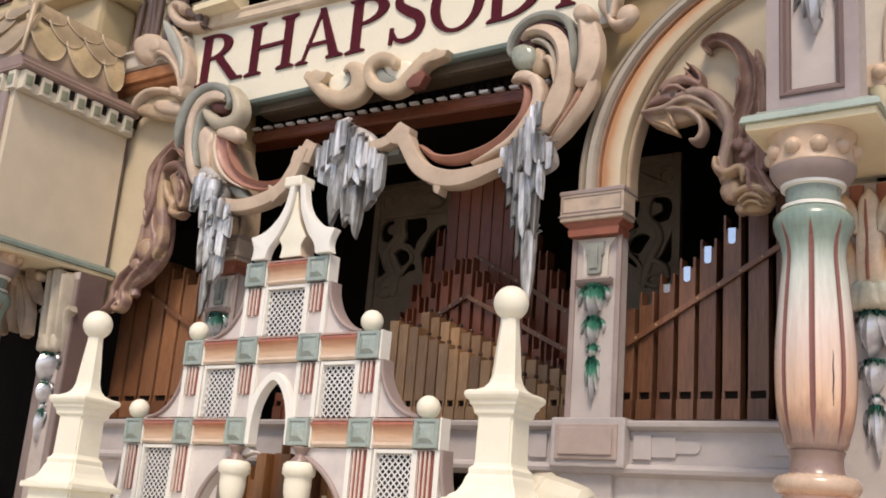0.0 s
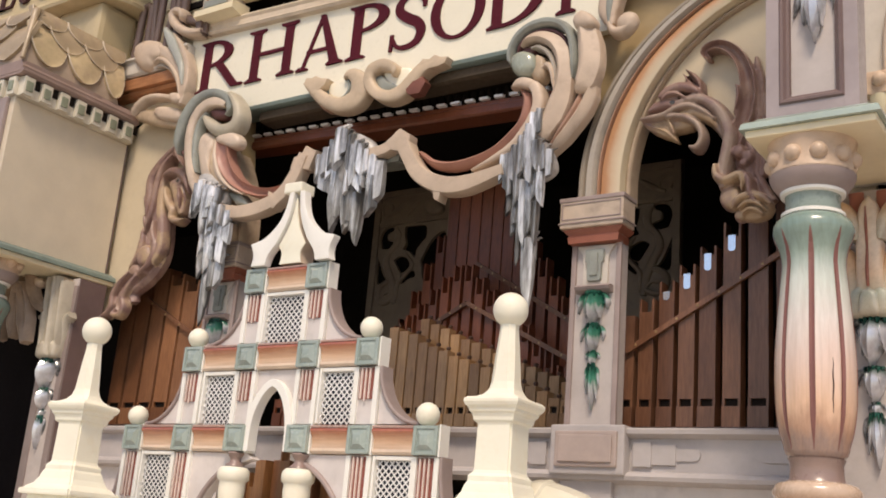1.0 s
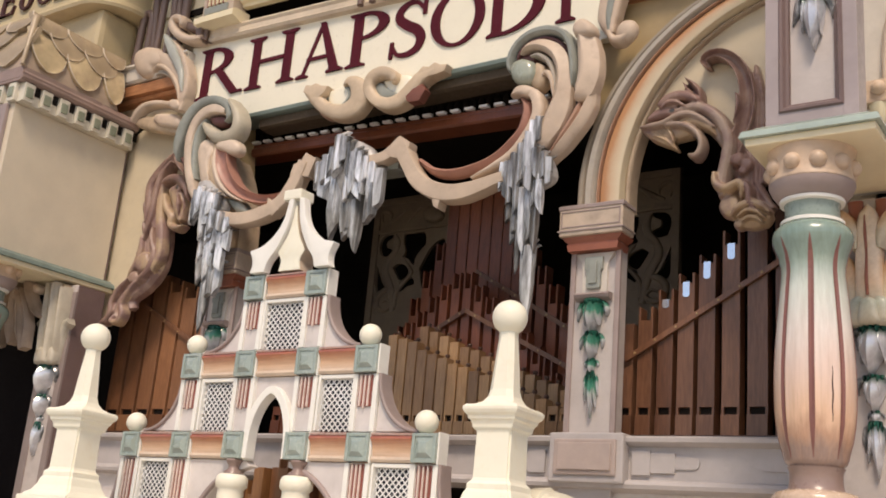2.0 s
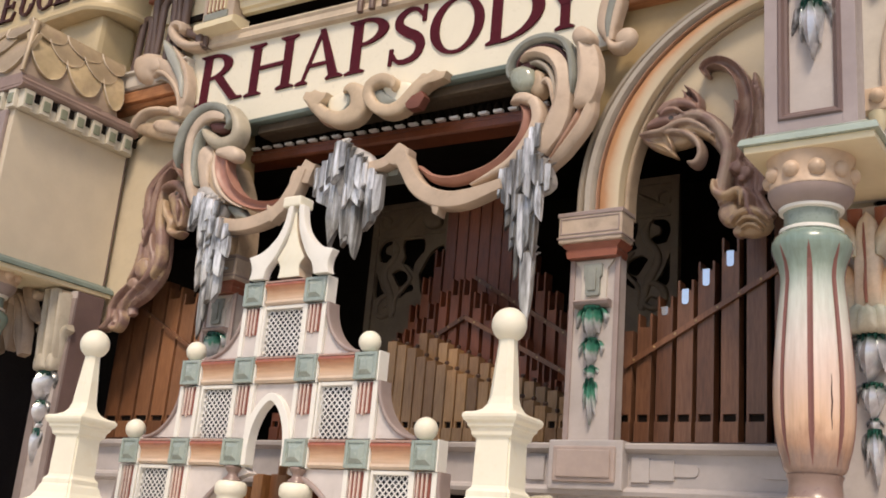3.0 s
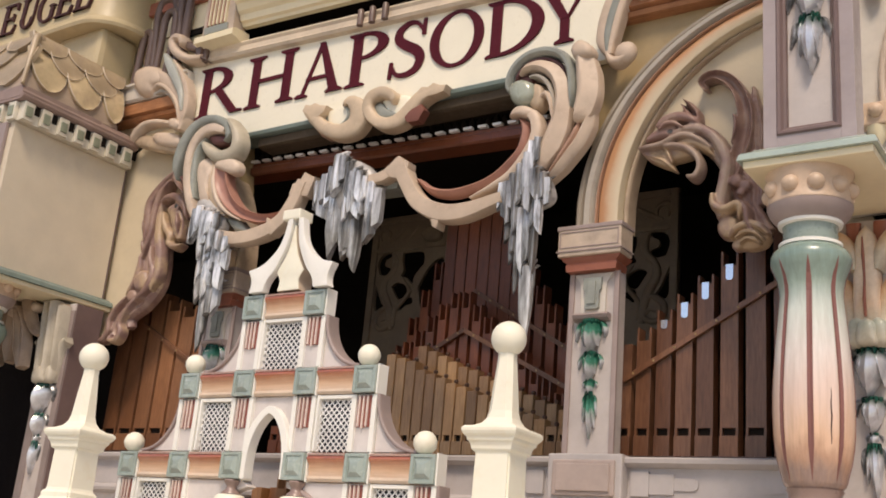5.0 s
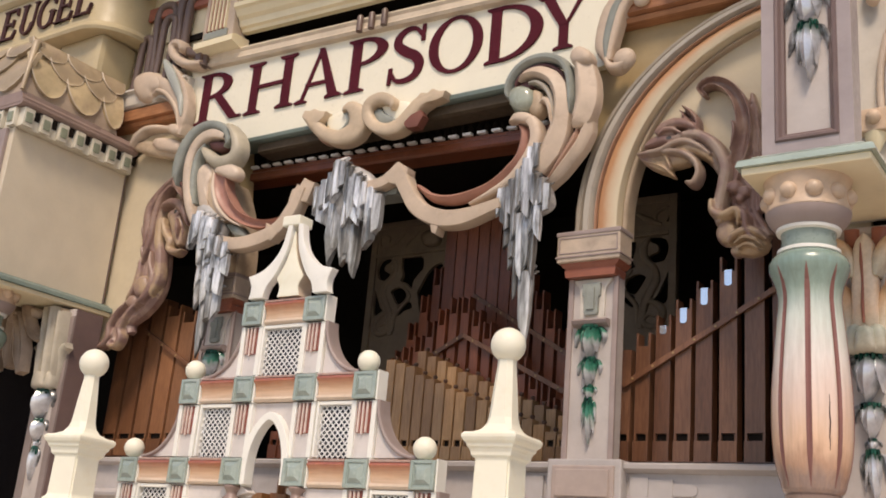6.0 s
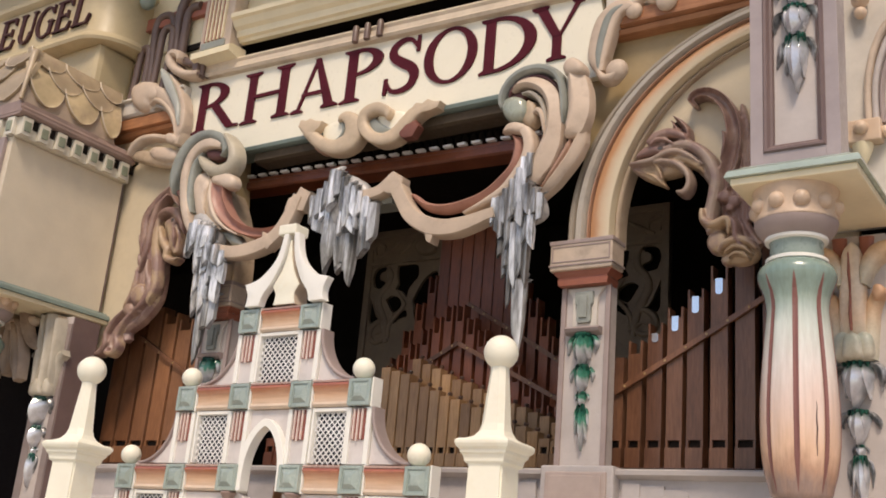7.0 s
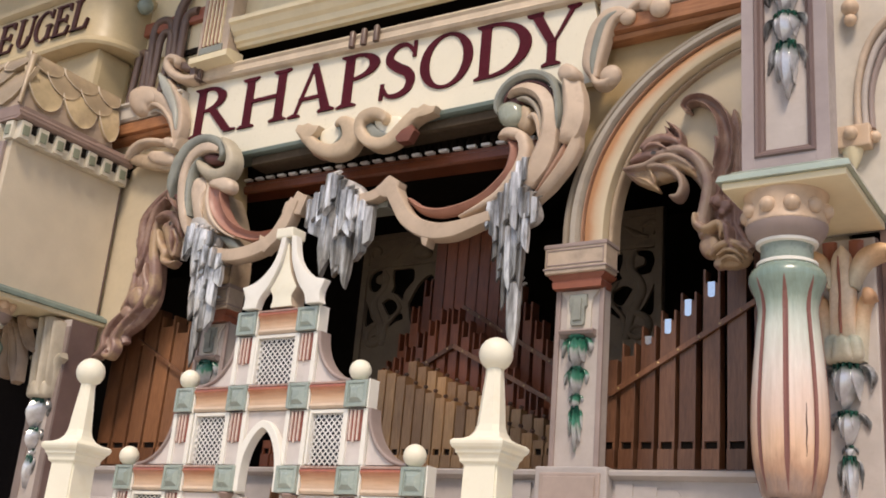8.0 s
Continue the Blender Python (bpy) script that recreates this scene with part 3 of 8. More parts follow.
# ---- pilasters that part the three pipe openings ----
def leaf_drop(ob, x, z, y, tiers, name="leaf", mat=None):
    """A hanging string of carved leaves, teal above and silver at the tips. tiers: (drop, length, width)."""
    rng = random.Random(int(abs(x * 977 + z * 131)))
    for k, (drop, length, width) in enumerate(tiers):
        top = z - drop
        p = None
        bm = bmesh.new()
        leaf(bm, x, top, length, width * 0.68, y - width * 0.06, width * 0.46, rng.uniform(-0.05, 0.05), 0.04, blunt=0.72)
        for s in (-1, 1):       # a second skin to each side of the keel
            leaf(bm, x + s * width * 0.17, top - length * 0.03, length * rng.uniform(0.60, 0.74), width * 0.36, y - width * 0.04, width * 0.34, s * rng.uniform(0.05, 0.14), 0.10)
        p = part(name, bm, mat or LEAF, ob, "silver leaf with a dark top" if mat else "teal leaf with a silver tip", 50)
        for s in (-1, 1):       # twisted wings that spring from the top
            a, b, c = rng.uniform(0.38, 0.46), rng.uniform(0.50, 0.58), rng.uniform(0.46, 0.62)
            wing = [(x + s * width * 0.12, top - length * 0.02), (x + s * width * a, top - length * 0.10), (x + s * width * b, top - length * 0.30), (x + s * width * c, top - length * rng.uniform(0.48, 0.6))]
            part("wing", band(bmesh.new(), wing, [width * 0.10, width * 0.22, width * 0.24, width * 0.03], y, width * 0.20, KEEL, 5, 0.006), WINGLEAF if mat else LEAF, p, "dark twisted wing", 50)
        bm = bmesh.new()        # collar of small teeth over the top
        for j in range(5):
            u = (j - 2) / 2
            leaf(bm, x + u * width * 0.24, top + 0.004, length * rng.uniform(0.16, 0.30), width * 0.16, y - width * (0.30 - 0.14 * u * u), width * 0.12, u * 0.12)
        part("collar", bm, DARKLEAF, p, "dark green toothed collar", 50)


LEAF = fade("teal_to_silver_leaf", [(0.0, (0.20, 0.25, 0.24)), (0.10, (0.33, 0.35, 0.36)), (0.36, (0.52, 0.53, 0.56)), (0.52, (0.40, 0.48, 0.46)), (0.62, (0.06, 0.25, 0.17)), (0.82, (0.012, 0.13, 0.085)), (1.0, (0.004, 0.035, 0.026))], (0, 1), 0.18, mottled=2.4, coat=0.7, wob=55)
DARKLEAF = streaked("dark_green_leaf", [(0.36, (0.004, 0.018, 0.014)), (0.52, (0.010, 0.075, 0.052)), (0.70, (0.022, 0.14, 0.10))], 0.1, 0.22, (70, 70, 30))
WINGLEAF = streaked("tarnished_wing", [(0.34, (0.05, 0.055, 0.055)), (0.48, (0.20, 0.20, 0.20)), (0.64, (0.55, 0.55, 0.56))], 0.4, 0.28, (45, 45, 25))


PANELPINK = paint("panel_pink", (0.45, 0.36, 0.32), 0.42, soil=(0.4, 0.3, 0.25), soiled=0.4)


def pilaster(x, flip):
    """Square pilaster: pedestal box, panelled shaft with a grey key plaque and a leaf string, capital block and stub above."""
    ob = thing("pilaster", "pale mauve square pilaster with carved green leaf string", "pilaster", (x, 3.98, 2.03), "pilasters")
    w, off = 0.085, -0.06 if flip else 0.0
    bm = bmesh.new()
    box(bm, x - w, x + w, 4.0, 4.055, 2.212, 2.83, 0.004)
    part("shaft", bm, [LILAC], ob, "pale lilac shaft")
    bm = bmesh.new()
    for a, b in ((x - w - 0.004, x - w + 0.014), (x + w - 0.014, x + w + 0.004)):
        box(bm, a, b, 3.992, 4.005, 2.215, 2.835, 0.003)
    part("edge_strip", bm, MAUVE, ob, "mauve edge strip")
    bm = bmesh.new()
    box(bm, x - 0.094 + off, x + 0.155 + off, 3.918, 4.0, 2.058, 2.208, 0.006)
    part("pedestal", bm, SILLGREY, ob)
    bm = bmesh.new()
    box(bm, x - 0.074 + off, x + 0.134 + off, 3.909, 3.92, 2.080, 2.188, 0.005)
    box(bm, x - 0.060 + off, x + 0.120 + off, 3.903, 3.91, 2.093, 2.176, 0.004)
    part("pedestal_panel", bm, PANELPINK, ob, "raised pinkish panel")
    bm = bmesh.new()
    box(bm, x - 0.075, x + 0.10, 3.955, 3.985, 1.785, 2.056, 0.004)
    part("foot", bm, SILLGREY, ob)
    # capital
    bm = bmesh.new()
    lathe(bm, [(0.088, 2.805), (0.092, 2.825), (0.088, 2.832), (0.100, 2.842), (0.106, 2.852)], x, 4.055, square=True)
    for v in bm.verts:
        v.co.y = 3.955 + (v.co.y - 3.949) * 0.45
    part("neck_moulding", bm, RUST, ob, "rust-red neck moulding")
    bm = bmesh.new()
    box(bm, x - 0.114, x + 0.114, 3.942, 4.035, 2.852, 2.952, 0.006)
    part("capital_block", bm, PINK, ob, "plain tan capital block")
    bm = bmesh.new()
    box(bm, x - 0.118, x + 0.118, 3.938, 4.037, 2.866, 2.872, 0.002)
    box(bm, x - 0.117, x + 0.117, 3.939, 4.038, 2.942, 2.957, 0.003)
    for q in ((x - 0.106, x + 0.106, 2.880, 2.884), (x - 0.106, x + 0.106, 2.932, 2.936), (x - 0.106, x - 0.102, 2.880, 2.936), (x + 0.102, x + 0.106, 2.880, 2.936)):
        box(bm, q[0], q[1], 3.9395, 3.944, q[2], q[3], 0.001)
    part("capital_fillet", bm, MAUVE, ob, "mauve fillet")
    # flared panel with the key plaque
    bm = bmesh.new()
    prism(bm, [(x - 0.07, 2.80), (x - 0.048, 2.772), (x - 0.044, 2.74), (x - 0.044, 2.668), (x + 0.044, 2.668), (x + 0.044, 2.74), (x + 0.048, 2.772), (x + 0.07, 2.80)], 3.990, 4.002, 0.002)
    part("plaque_ground", bm, STONE, ob, "pale plaque ground")
    bm = bmesh.new()
    prism(bm, [(x - 0.032, 2.785), (x + 0.032, 2.785), (x + 0.032, 2.745), (x + 0.025, 2.738), (x + 0.025, 2.685), (x + 0.020, 2.678), (x - 0.020, 2.678), (x - 0.025, 2.685), (x - 0.025, 2.738), (x - 0.032, 2.745)], 3.978, 3.992, 0.003)
    prism(bm, [(x - 0.014, 2.77), (x + 0.014, 2.77), (x + 0.014, 2.695), (x - 0.014, 2.695)], 3.972, 3.98, 0.002)
    part("plaque", bm, BLUEGREY, ob, "grey-green keyhole plaque")
    bm = bmesh.new()
    run_x(bm, x - 0.062, x + 0.062, [(4.0, 2.664), (3.972, 2.664), (3.966, 2.658), (3.972, 2.648), (3.988, 2.640), (4.0, 2.640)])
    part("bracket", bm, MAUVE, ob, "small mauve bracket")
    leaf_drop(ob, x, 2.640, 3.995, ((0.0, 0.112, 0.092), (0.104, 0.096, 0.068), (0.192, 0.050, 0.040), (0.232, 0.146, 0.042)))
    return ob


pilaster(-1.36, False)
pilaster(2 * AXIS + 1.36, True)

# ---- name board and its letters ----
def slope(x):
    return (x + 3.45) / 2.05


RAILTAN = paint("rail_cream_tan", (0.66, 0.545, 0.415), 0.42, soil=(0.4, 0.28, 0.2), soiled=0.4)
board = thing("name_board", "cream name board with raised maroon serif letters", "sign", (-2.4, 4.0, 3.58))
pts = [(-3.47, 3.585), (-1.33, 3.580), (-1.345, 3.66), (-1.33, 3.78), (-1.36, 3.935), (-3.50, 4.02), (-3.47, 3.90), (-3.44, 3.74)]
part("panel", prism(bmesh.new(), pts, 3.995, 4.025, 0.003), SIGN, board)
bm = bmesh.new()
run_x(bm, -3.32, -1.56, [(4.025, 3.588), (3.985, 3.588), (3.975, 3.580), (3.978, 3.566), (3.99, 3.560), (4.08, 3.558), (4.08, 3.585)])
part("lower_edge", bm, LOWEDGE, board, "grey-green lower edge")
bm = bmesh.new()
run_x(bm, -3.0, -1.56, [(4.10, 3.557), (4.005, 3.557), (4.005, 3.522), (4.02, 3.515), (4.10, 3.515)])
part("soffit_board", bm, SOFFIT, board, "board under the sign, coloured dark for its shade")
bm = bmesh.new()
rail = [(-0.005, 0.0), (-0.03, 0.004), (-0.038, 0.016), (-0.03, 0.026), (-0.026, 0.05), (-0.034, 0.062), (-0.03, 0.072), (0.03, 0.076), (0.03, 0.0)]
ends = []
for x, z in ((-3.43, 3.990), (-1.30, 3.912)):
    ends.append([bm.verts.new((x, 4.0 + dy, z + dz)) for dy, dz in rail])
for j in range(len(rail)):
    bm.faces.new((ends[0][j], ends[0][(j + 1) % len(rail)], ends[1][(j + 1) % len(rail)], ends[1][j]))
bm.faces.new(ends[0][::-1]), bm.faces.new(ends[1])
part("upper_rail", bm, RAILTAN, board, "tan moulded rail")
for x in (-2.466, -2.404, -2.338, -3.376):
    zb = 3.958 if x > -3 else 3.985
    bm = bmesh.new()
    lathe(bm, [(0.014, zb), (0.014, zb + 0.068), (0.011, zb + 0.074)], x, 3.958, 10)
    part("rail_post", bm, TUBE, board, "short dark mauve peg", 40)


def glyph(ch):
    """Strokes of a serif capital in a box one high, as closed outlines; and its width."""
    T, t, s = 0.15, 0.055, 0.045           # thick, thin and serif strokes

    def stem(x, w=T, lo=0.0, hi=1.0):
        return [(x, lo), (x + w, lo), (x + w, hi), (x, hi)]

    def serif(x, z, w=T, over=0.085):
        up = 1 if z < 0.5 else -1
        return [(x - over, z), (x + w + over, z), (x + w + over, z + up * s * 0.7), (x + w + 0.012, z + up * s * 1.5), (x - 0.012, z + up * s * 1.5), (x - over, z + up * s * 0.7)]

    def ring(cx, cz, ao, bo, ai, bi, a0, a1, n=22):
        return ellipse(cx, cz, ao, bo, a0, a1, n) + ellipse(cx, cz, ai, bi, a1, a0, n)

    if ch == "R" or ch == "P":
        out = [stem(0.1), serif(0.1, 0), serif(0.1, 1, over=0.07), ring(0.25, 0.745, 0.42, 0.255, 0.26, 0.20, -90, 90)]
        if ch == "R":
            out.append([(0.34, 0.52), (0.50, 0.52), (0.84, 0.05), (0.94, 0.04), (0.94, 0.0), (0.72, 0.0)])
        return out, 0.94 if ch == "R" else 0.70
    if ch == "H":
        return [stem(0.1), stem(0.72), serif(0.1, 0), serif(0.1, 1), serif(0.72, 0), serif(0.72, 1), [(0.24, 0.48), (0.73, 0.48), (0.73, 0.54), (0.24, 0.54)]], 0.98
    if ch == "A":
        return [[(0.14, 0.0), (0.20, 0.0), (0.50, 0.93), (0.46, 1.0)], [(0.43, 1.0), (0.53, 1.0), (0.88, 0.0), (0.71, 0.0)], [(0.24, 0.30), (0.70, 0.30), (0.70, 0.36), (0.24, 0.36)], serif(0.14, 0, 0.06), serif(0.71, 0, 0.17, 0.07)], 0.97
    if ch == "O":
        return [ring(0.47, 0.5, 0.45, 0.515, 0.295, 0.46, 0, 180), ring(0.47, 0.5, 0.45, 0.515, 0.295, 0.46, 180, 360)], 0.94
    if ch == "D":
        return [stem(0.1), serif(0.1, 0, over=0.07), serif(0.1, 1, over=0.07), ring(0.25, 0.5, 0.62, 0.50, 0.45, 0.445, -90, 90)], 0.9
    if ch == "Y":
        return [stem(0.40, T, 0, 0.46), serif(0.40, 0), [(0.08, 1.0), (0.26, 1.0), (0.55, 0.42), (0.40, 0.42)], [(0.50, 0.42), (0.56, 0.46), (0.88, 1.0), (0.80, 1.0)], serif(0.09, 1, 0.16, 0.06), serif(0.80, 1, 0.07, 0.08)], 0.95
    if ch == "E":
        return [stem(0.1), serif(0.1, 0), serif(0.1, 1), [(0.1, 0), (0.66, 0), (0.72, 0.26), (0.67, 0.26), (0.58, 0.06), (0.1, 0.06)], [(0.1, 1), (0.66, 1), (0.68, 0.76), (0.63, 0.76), (0.56, 0.94), (0.1, 0.94)], [(0.2, 0.48), (0.52, 0.48), (0.52, 0.40), (0.57, 0.40), (0.57, 0.64), (0.52, 0.64), (0.52, 0.54), (0.2, 0.54)]], 0.76
    if ch == "U":
        return [stem(0.1, T, 0.33), stem(0.68, t + 0.01, 0.33), serif(0.1, 1), serif(0.68, 1, 0.07), ring(0.4225, 0.34, 0.3225, 0.355, 0.17, 0.29, 180, 360)], 0.85
    if ch == "G":
        return [ring(0.5, 0.5, 0.46, 0.515, 0.30, 0.455, 42, 180), ring(0.5, 0.5, 0.46, 0.515, 0.30, 0.455, 180, 318), stem(0.70, T, 0.06, 0.44), serif(0.70, 0.46, T, 0.08), [(0.80, 0.72), (0.86, 0.72), (0.86, 1.0), (0.81, 1.0)]], 0.95
    if ch == "L":
        return [stem(0.1), serif(0.1, 0), serif(0.1, 1), [(0.1, 0), (0.66, 0), (0.72, 0.30), (0.67, 0.30), (0.58, 0.06), (0.1, 0.06)]], 0.76
    if ch == "S":
        mid = spline([(0.62, 0.80), (0.50, 0.95), (0.34, 0.97), (0.20, 0.86), (0.20, 0.70), (0.36, 0.55), (0.52, 0.44), (0.60, 0.28), (0.54, 0.10), (0.37, 0.025), (0.20, 0.06), (0.10, 0.22)], 4)
        m, left, right = len(mid), [], []
        for i, p in enumerate(mid):
            d = (mid[min(i + 1, m - 1)] - mid[max(i - 1, 0)]).normalized()
            w = (0.03 + 0.055 * math.sin(math.pi * i / (m - 1)) ** 2) * 1.0
            left.append((p.x - d.y * w, p.y + d.x * w))
            right.append((p.x + d.y * w, p.y - d.x * w))
        return [left + right[::-1], [(0.60, 0.70), (0.665, 0.70), (0.665, 1.0), (0.61, 1.0)], [(0.055, 0.0), (0.115, 0.0), (0.125, 0.30), (0.065, 0.30)]], 0.7
    return [], 0.5


def letter(ch, x0, x1, z0, z1, place, mat, parent, deep=0.007, shear=0.0):
    """place(x, z, out) puts a point of the board's face into the world."""
    strokes, w = glyph(ch)
    bm = bmesh.new()
    for k, pts in enumerate(strokes):
        d = deep + 0.0007 * k
        a, b = [], []
        for px, pz in pts:
            x, z = x0 + (x1 - x0) * px / w + shear * pz, z0 + (z1 - z0) * pz
            a.append(bm.verts.new(place(x, z, d)))
            b.append(bm.verts.new(place(x, z, -0.002)))
        n = len(pts)
        fs = [bm.faces.new(a), bm.faces.new(b[::-1])] + [bm.faces.new((a[i], b[i], b[(i + 1) % n], a[(i + 1) % n])) for i in range(n)]
        bmesh.ops.recalc_face_normals(bm, faces=fs)
    part("letter", bm, mat, parent, "raised letter " + ch)


for ch, x0, x1 in (("R", -3.425, -3.125), ("H", -3.115, -2.815), ("A", -2.825, -2.545), ("P", -2.545, -2.32), ("S", -2.33, -2.135), ("O", -2.125, -1.865), ("D", -1.865, -1.60), ("Y", -1.64, -1.405)):
    k = slope((x0 + x1) / 2)
    letter(ch, x0, x1, 3.715 - 0.035 * k, 3.968 - 0.055 * k, lambda x, z, d: (x, 3.995 - d, z), MAROON, board)


# ---- carved scrollwork round the name board ----
def carving(name, label, pieces, at, group="carved scrolls"):
    ob = thing(name, label, "carving", at, group)
    for nm, bm, mat, lab in pieces:
        part(nm, bm, mat, ob, lab, 42)
    return ob


def knob(x, y, z, rx, rz=None, ry=None):
    return ball(bmesh.new(), x, y, z, rx, ry or rx * 0.7, rz or rx)


SOFTFLAT = ((-1, 0), (-1, 0.62), (-0.93, 0.85), (-0.78, 0.97), (-0.3, 1.03), (0.3, 1.0), (0.78, 0.9), (0.93, 0.76), (1, 0.5), (1, 0))
DISH = ((-1, 0), (-1, 0.9), (-0.93, 1), (-0.8, 0.9), (-0.4, 0.62), (0.1, 0.55), (0.6, 0.72), (0.9, 0.98), (0.98, 0.85), (1, 0))
FACET = ((-1, 0), (-0.98, 0.4), (-0.9, 0.56), (-0.3, 0.76), (0.2, 0.95), (0.38, 1.0), (0.56, 0.95), (0.9, 0.74), (0.99, 0.6), (1, 0))
LOBE = ((-1, 0), (-0.98, 0.55), (-0.88, 0.8), (-0.55, 0.94), (-0.1, 1.0), (0.3, 0.92), (0.42, 0.72), (0.7, 0.5), (0.92, 0.3), (1, 0))
SHELLPINK = paint("shell_pink_tan", (0.59, 0.465, 0.36), 0.5, soil=(0.34, 0.22, 0.16), soiled=0.6, mottled=0.16)
PALEPINK = paint("pale_scroll_pink", (0.62, 0.50, 0.395), 0.45, soil=(0.36, 0.26, 0.2), soiled=0.6, mottled=0.18)
SWAGTAN = paint("swag_tan", (0.55, 0.43, 0.325), 0.45, soil=(0.34, 0.24, 0.17), soiled=0.5, mottled=0.16)
FADEDRUST = paint("faded_rust", (0.40, 0.235, 0.165), 0.42, soil=(0.22, 0.10, 0.07), soiled=0.5)
GAPRED = paint("maroon_hollow", (0.10, 0.035, 0.032), 0.45, soiled=0.3)


def scroll_left():
    Y = 3.915
    ridge = [(-3.345, 3.373), (-3.349, 3.455), (-3.329, 3.535), (-3.284, 3.597), (-3.219, 3.625), (-3.149, 3.622), (-3.085, 3.592), (-3.054, 3.552), (-3.063, 3.515)]
    face = [(-3.075, 3.562), (-3.154, 3.585), (-3.219, 3.574), (-3.262, 3.534), (-3.280, 3.470), (-3.275, 3.389), (-3.251, 3.303), (-3.215, 3.221), (-3.165, 3.150)]
    groove = [(-3.200, 3.546), (-3.236, 3.495), (-3.246, 3.434), (-3.240, 3.354), (-3.214, 3.270)]
    tongue = [(-3.216, 3.440), (-3.182, 3.456), (-3.128, 3.425), (-3.113, 3.383), (-3.126, 3.329), (-3.112, 3.250), (-3.090, 3.205), (-3.155, 3.215), (-3.202, 3.324), (-3.222, 3.396)]
    curl = [(-3.050, 3.600), (-3.006, 3.540), (-2.990, 3.482), (-3.008, 3.444), (-3.060, 3.434), (-3.121, 3.452), (-3.166, 3.488), (-3.190, 3.520)]
    red = [(-3.064, 3.390), (-3.054, 3.320), (-3.018, 3.256), (-2.962, 3.198), (-2.878, 3.150), (-2.765, 3.122), (-2.644, 3.135)]
    return carving("scroll_carving", "tan carved scroll with blue-grey ridge and red hollow", [
        ("ridge", band(bmesh.new(), ridge, [0.006, 0.044, 0.054, 0.052, 0.046, 0.042, 0.040, 0.038, 0.012], Y, 0.052, SOFTFLAT), BLUEGREY, "blue-grey outer ridge"),
        ("dark_gap", band(bmesh.new(), [(-3.312, 3.400), (-3.314, 3.465), (-3.298, 3.530), (-3.256, 3.582), (-3.200, 3.604)], [0.006, 0.016, 0.018, 0.016, 0.006], Y, 0.030), GAPRED, "maroon hollow under the ridge"),
        ("face_band", band(bmesh.new(), face, [0.036, 0.050, 0.056, 0.054, 0.050, 0.048, 0.046, 0.040, 0.018], Y - 0.004, 0.044, SOFTFLAT), PALEPINK, "pale pink face band"),
        ("inner_groove", band(bmesh.new(), groove, [0.012, 0.034, 0.037, 0.031, 0.014], Y - 0.008, 0.034, ROUND), BLUEGREY, "grey-green inner edge"),
        ("tongue", pad(bmesh.new(), tongue, Y, 0.050), PALEPINK, "pale tongue-shaped lobe"),
        # tan strip that paints the shading on the tongue's right side
        ("tongue_shade", band(bmesh.new(), [(-3.135, 3.432), (-3.108, 3.385), (-3.118, 3.330), (-3.106, 3.262)], [0.010, 0.034, 0.034, 0.016], Y - 0.006, 0.038, ROUND), TAN, "tan band for the lobe's shaded right side"),
        ("curl", band(bmesh.new(), curl, [0.026, 0.048, 0.064, 0.072, 0.070, 0.060, 0.046, 0.014], Y - 0.006, 0.058, ROUND), GREYPINK, "rounded grey-pink curl"),
        ("curl_edge", band(bmesh.new(), [(-3.070, 3.508), (-3.040, 3.530), (-3.030, 3.560), (-3.046, 3.590)], [0.006, 0.018, 0.020, 0.008], Y - 0.03, 0.026, ROUND), BLUEGREY, "blue-grey edge of the curl"),
        ("eye", pad(bmesh.new(), [(-3.196, 3.556), (-3.136, 3.556), (-3.068, 3.530), (-3.087, 3.505), (-3.137, 3.505), (-3.178, 3.525)], Y, 0.03), GAPRED, "dark red eye"),
        ("lobe", pad(bmesh.new(), [(-3.114, 3.406), (-3.078, 3.434), (-3.008, 3.424), (-2.960, 3.384), (-2.963, 3.349), (-3.004, 3.346), (-3.06, 3.372), (-3.099, 3.386)], Y - 0.014, 0.042), PALEPINK, "rounded pale lobe"),
        ("red_band", band(bmesh.new(), red, [0.070, 0.068, 0.060, 0.048, 0.040, 0.036, 0.020], Y, 0.046, DISH), RUSTPINK, "rust-pink hollow band"),
        ("band_rim", band(bmesh.new(), [(-3.104, 3.392), (-3.096, 3.318), (-3.056, 3.236), (-2.985, 3.172), (-2.900, 3.130)], [0.012, 0.024, 0.024, 0.016, 0.006], Y - 0.030, 0.022), PALEPINK, "pale rim of the red band"),
        ("wedge", band(bmesh.new(), [(-3.125, 3.32), (-3.105, 3.285), (-3.074, 3.231), (-3.012, 3.160)], [0.012, 0.04, 0.04, 0.02], Y + 0.006, 0.045, FLAT), TAN, "tan wedge"),
        ("leaf_hollow", band(bmesh.new(), [(-3.0, 3.152), (-2.946, 3.121), (-2.885, 3.09)], [0.02, 0.055, 0.015], Y + 0.01, 0.035), BLUEGREY, "grey-green leaf"),
        ("red_fin", band(bmesh.new(), [(-3.365, 3.41), (-3.32, 3.359), (-3.284, 3.301), (-3.215, 3.222)], [0.02, 0.05, 0.045, 0.015], Y + 0.02, 0.04, KEEL), GAPRED, "dark red fin"),
    ], (-3.15, 3.95, 3.1))


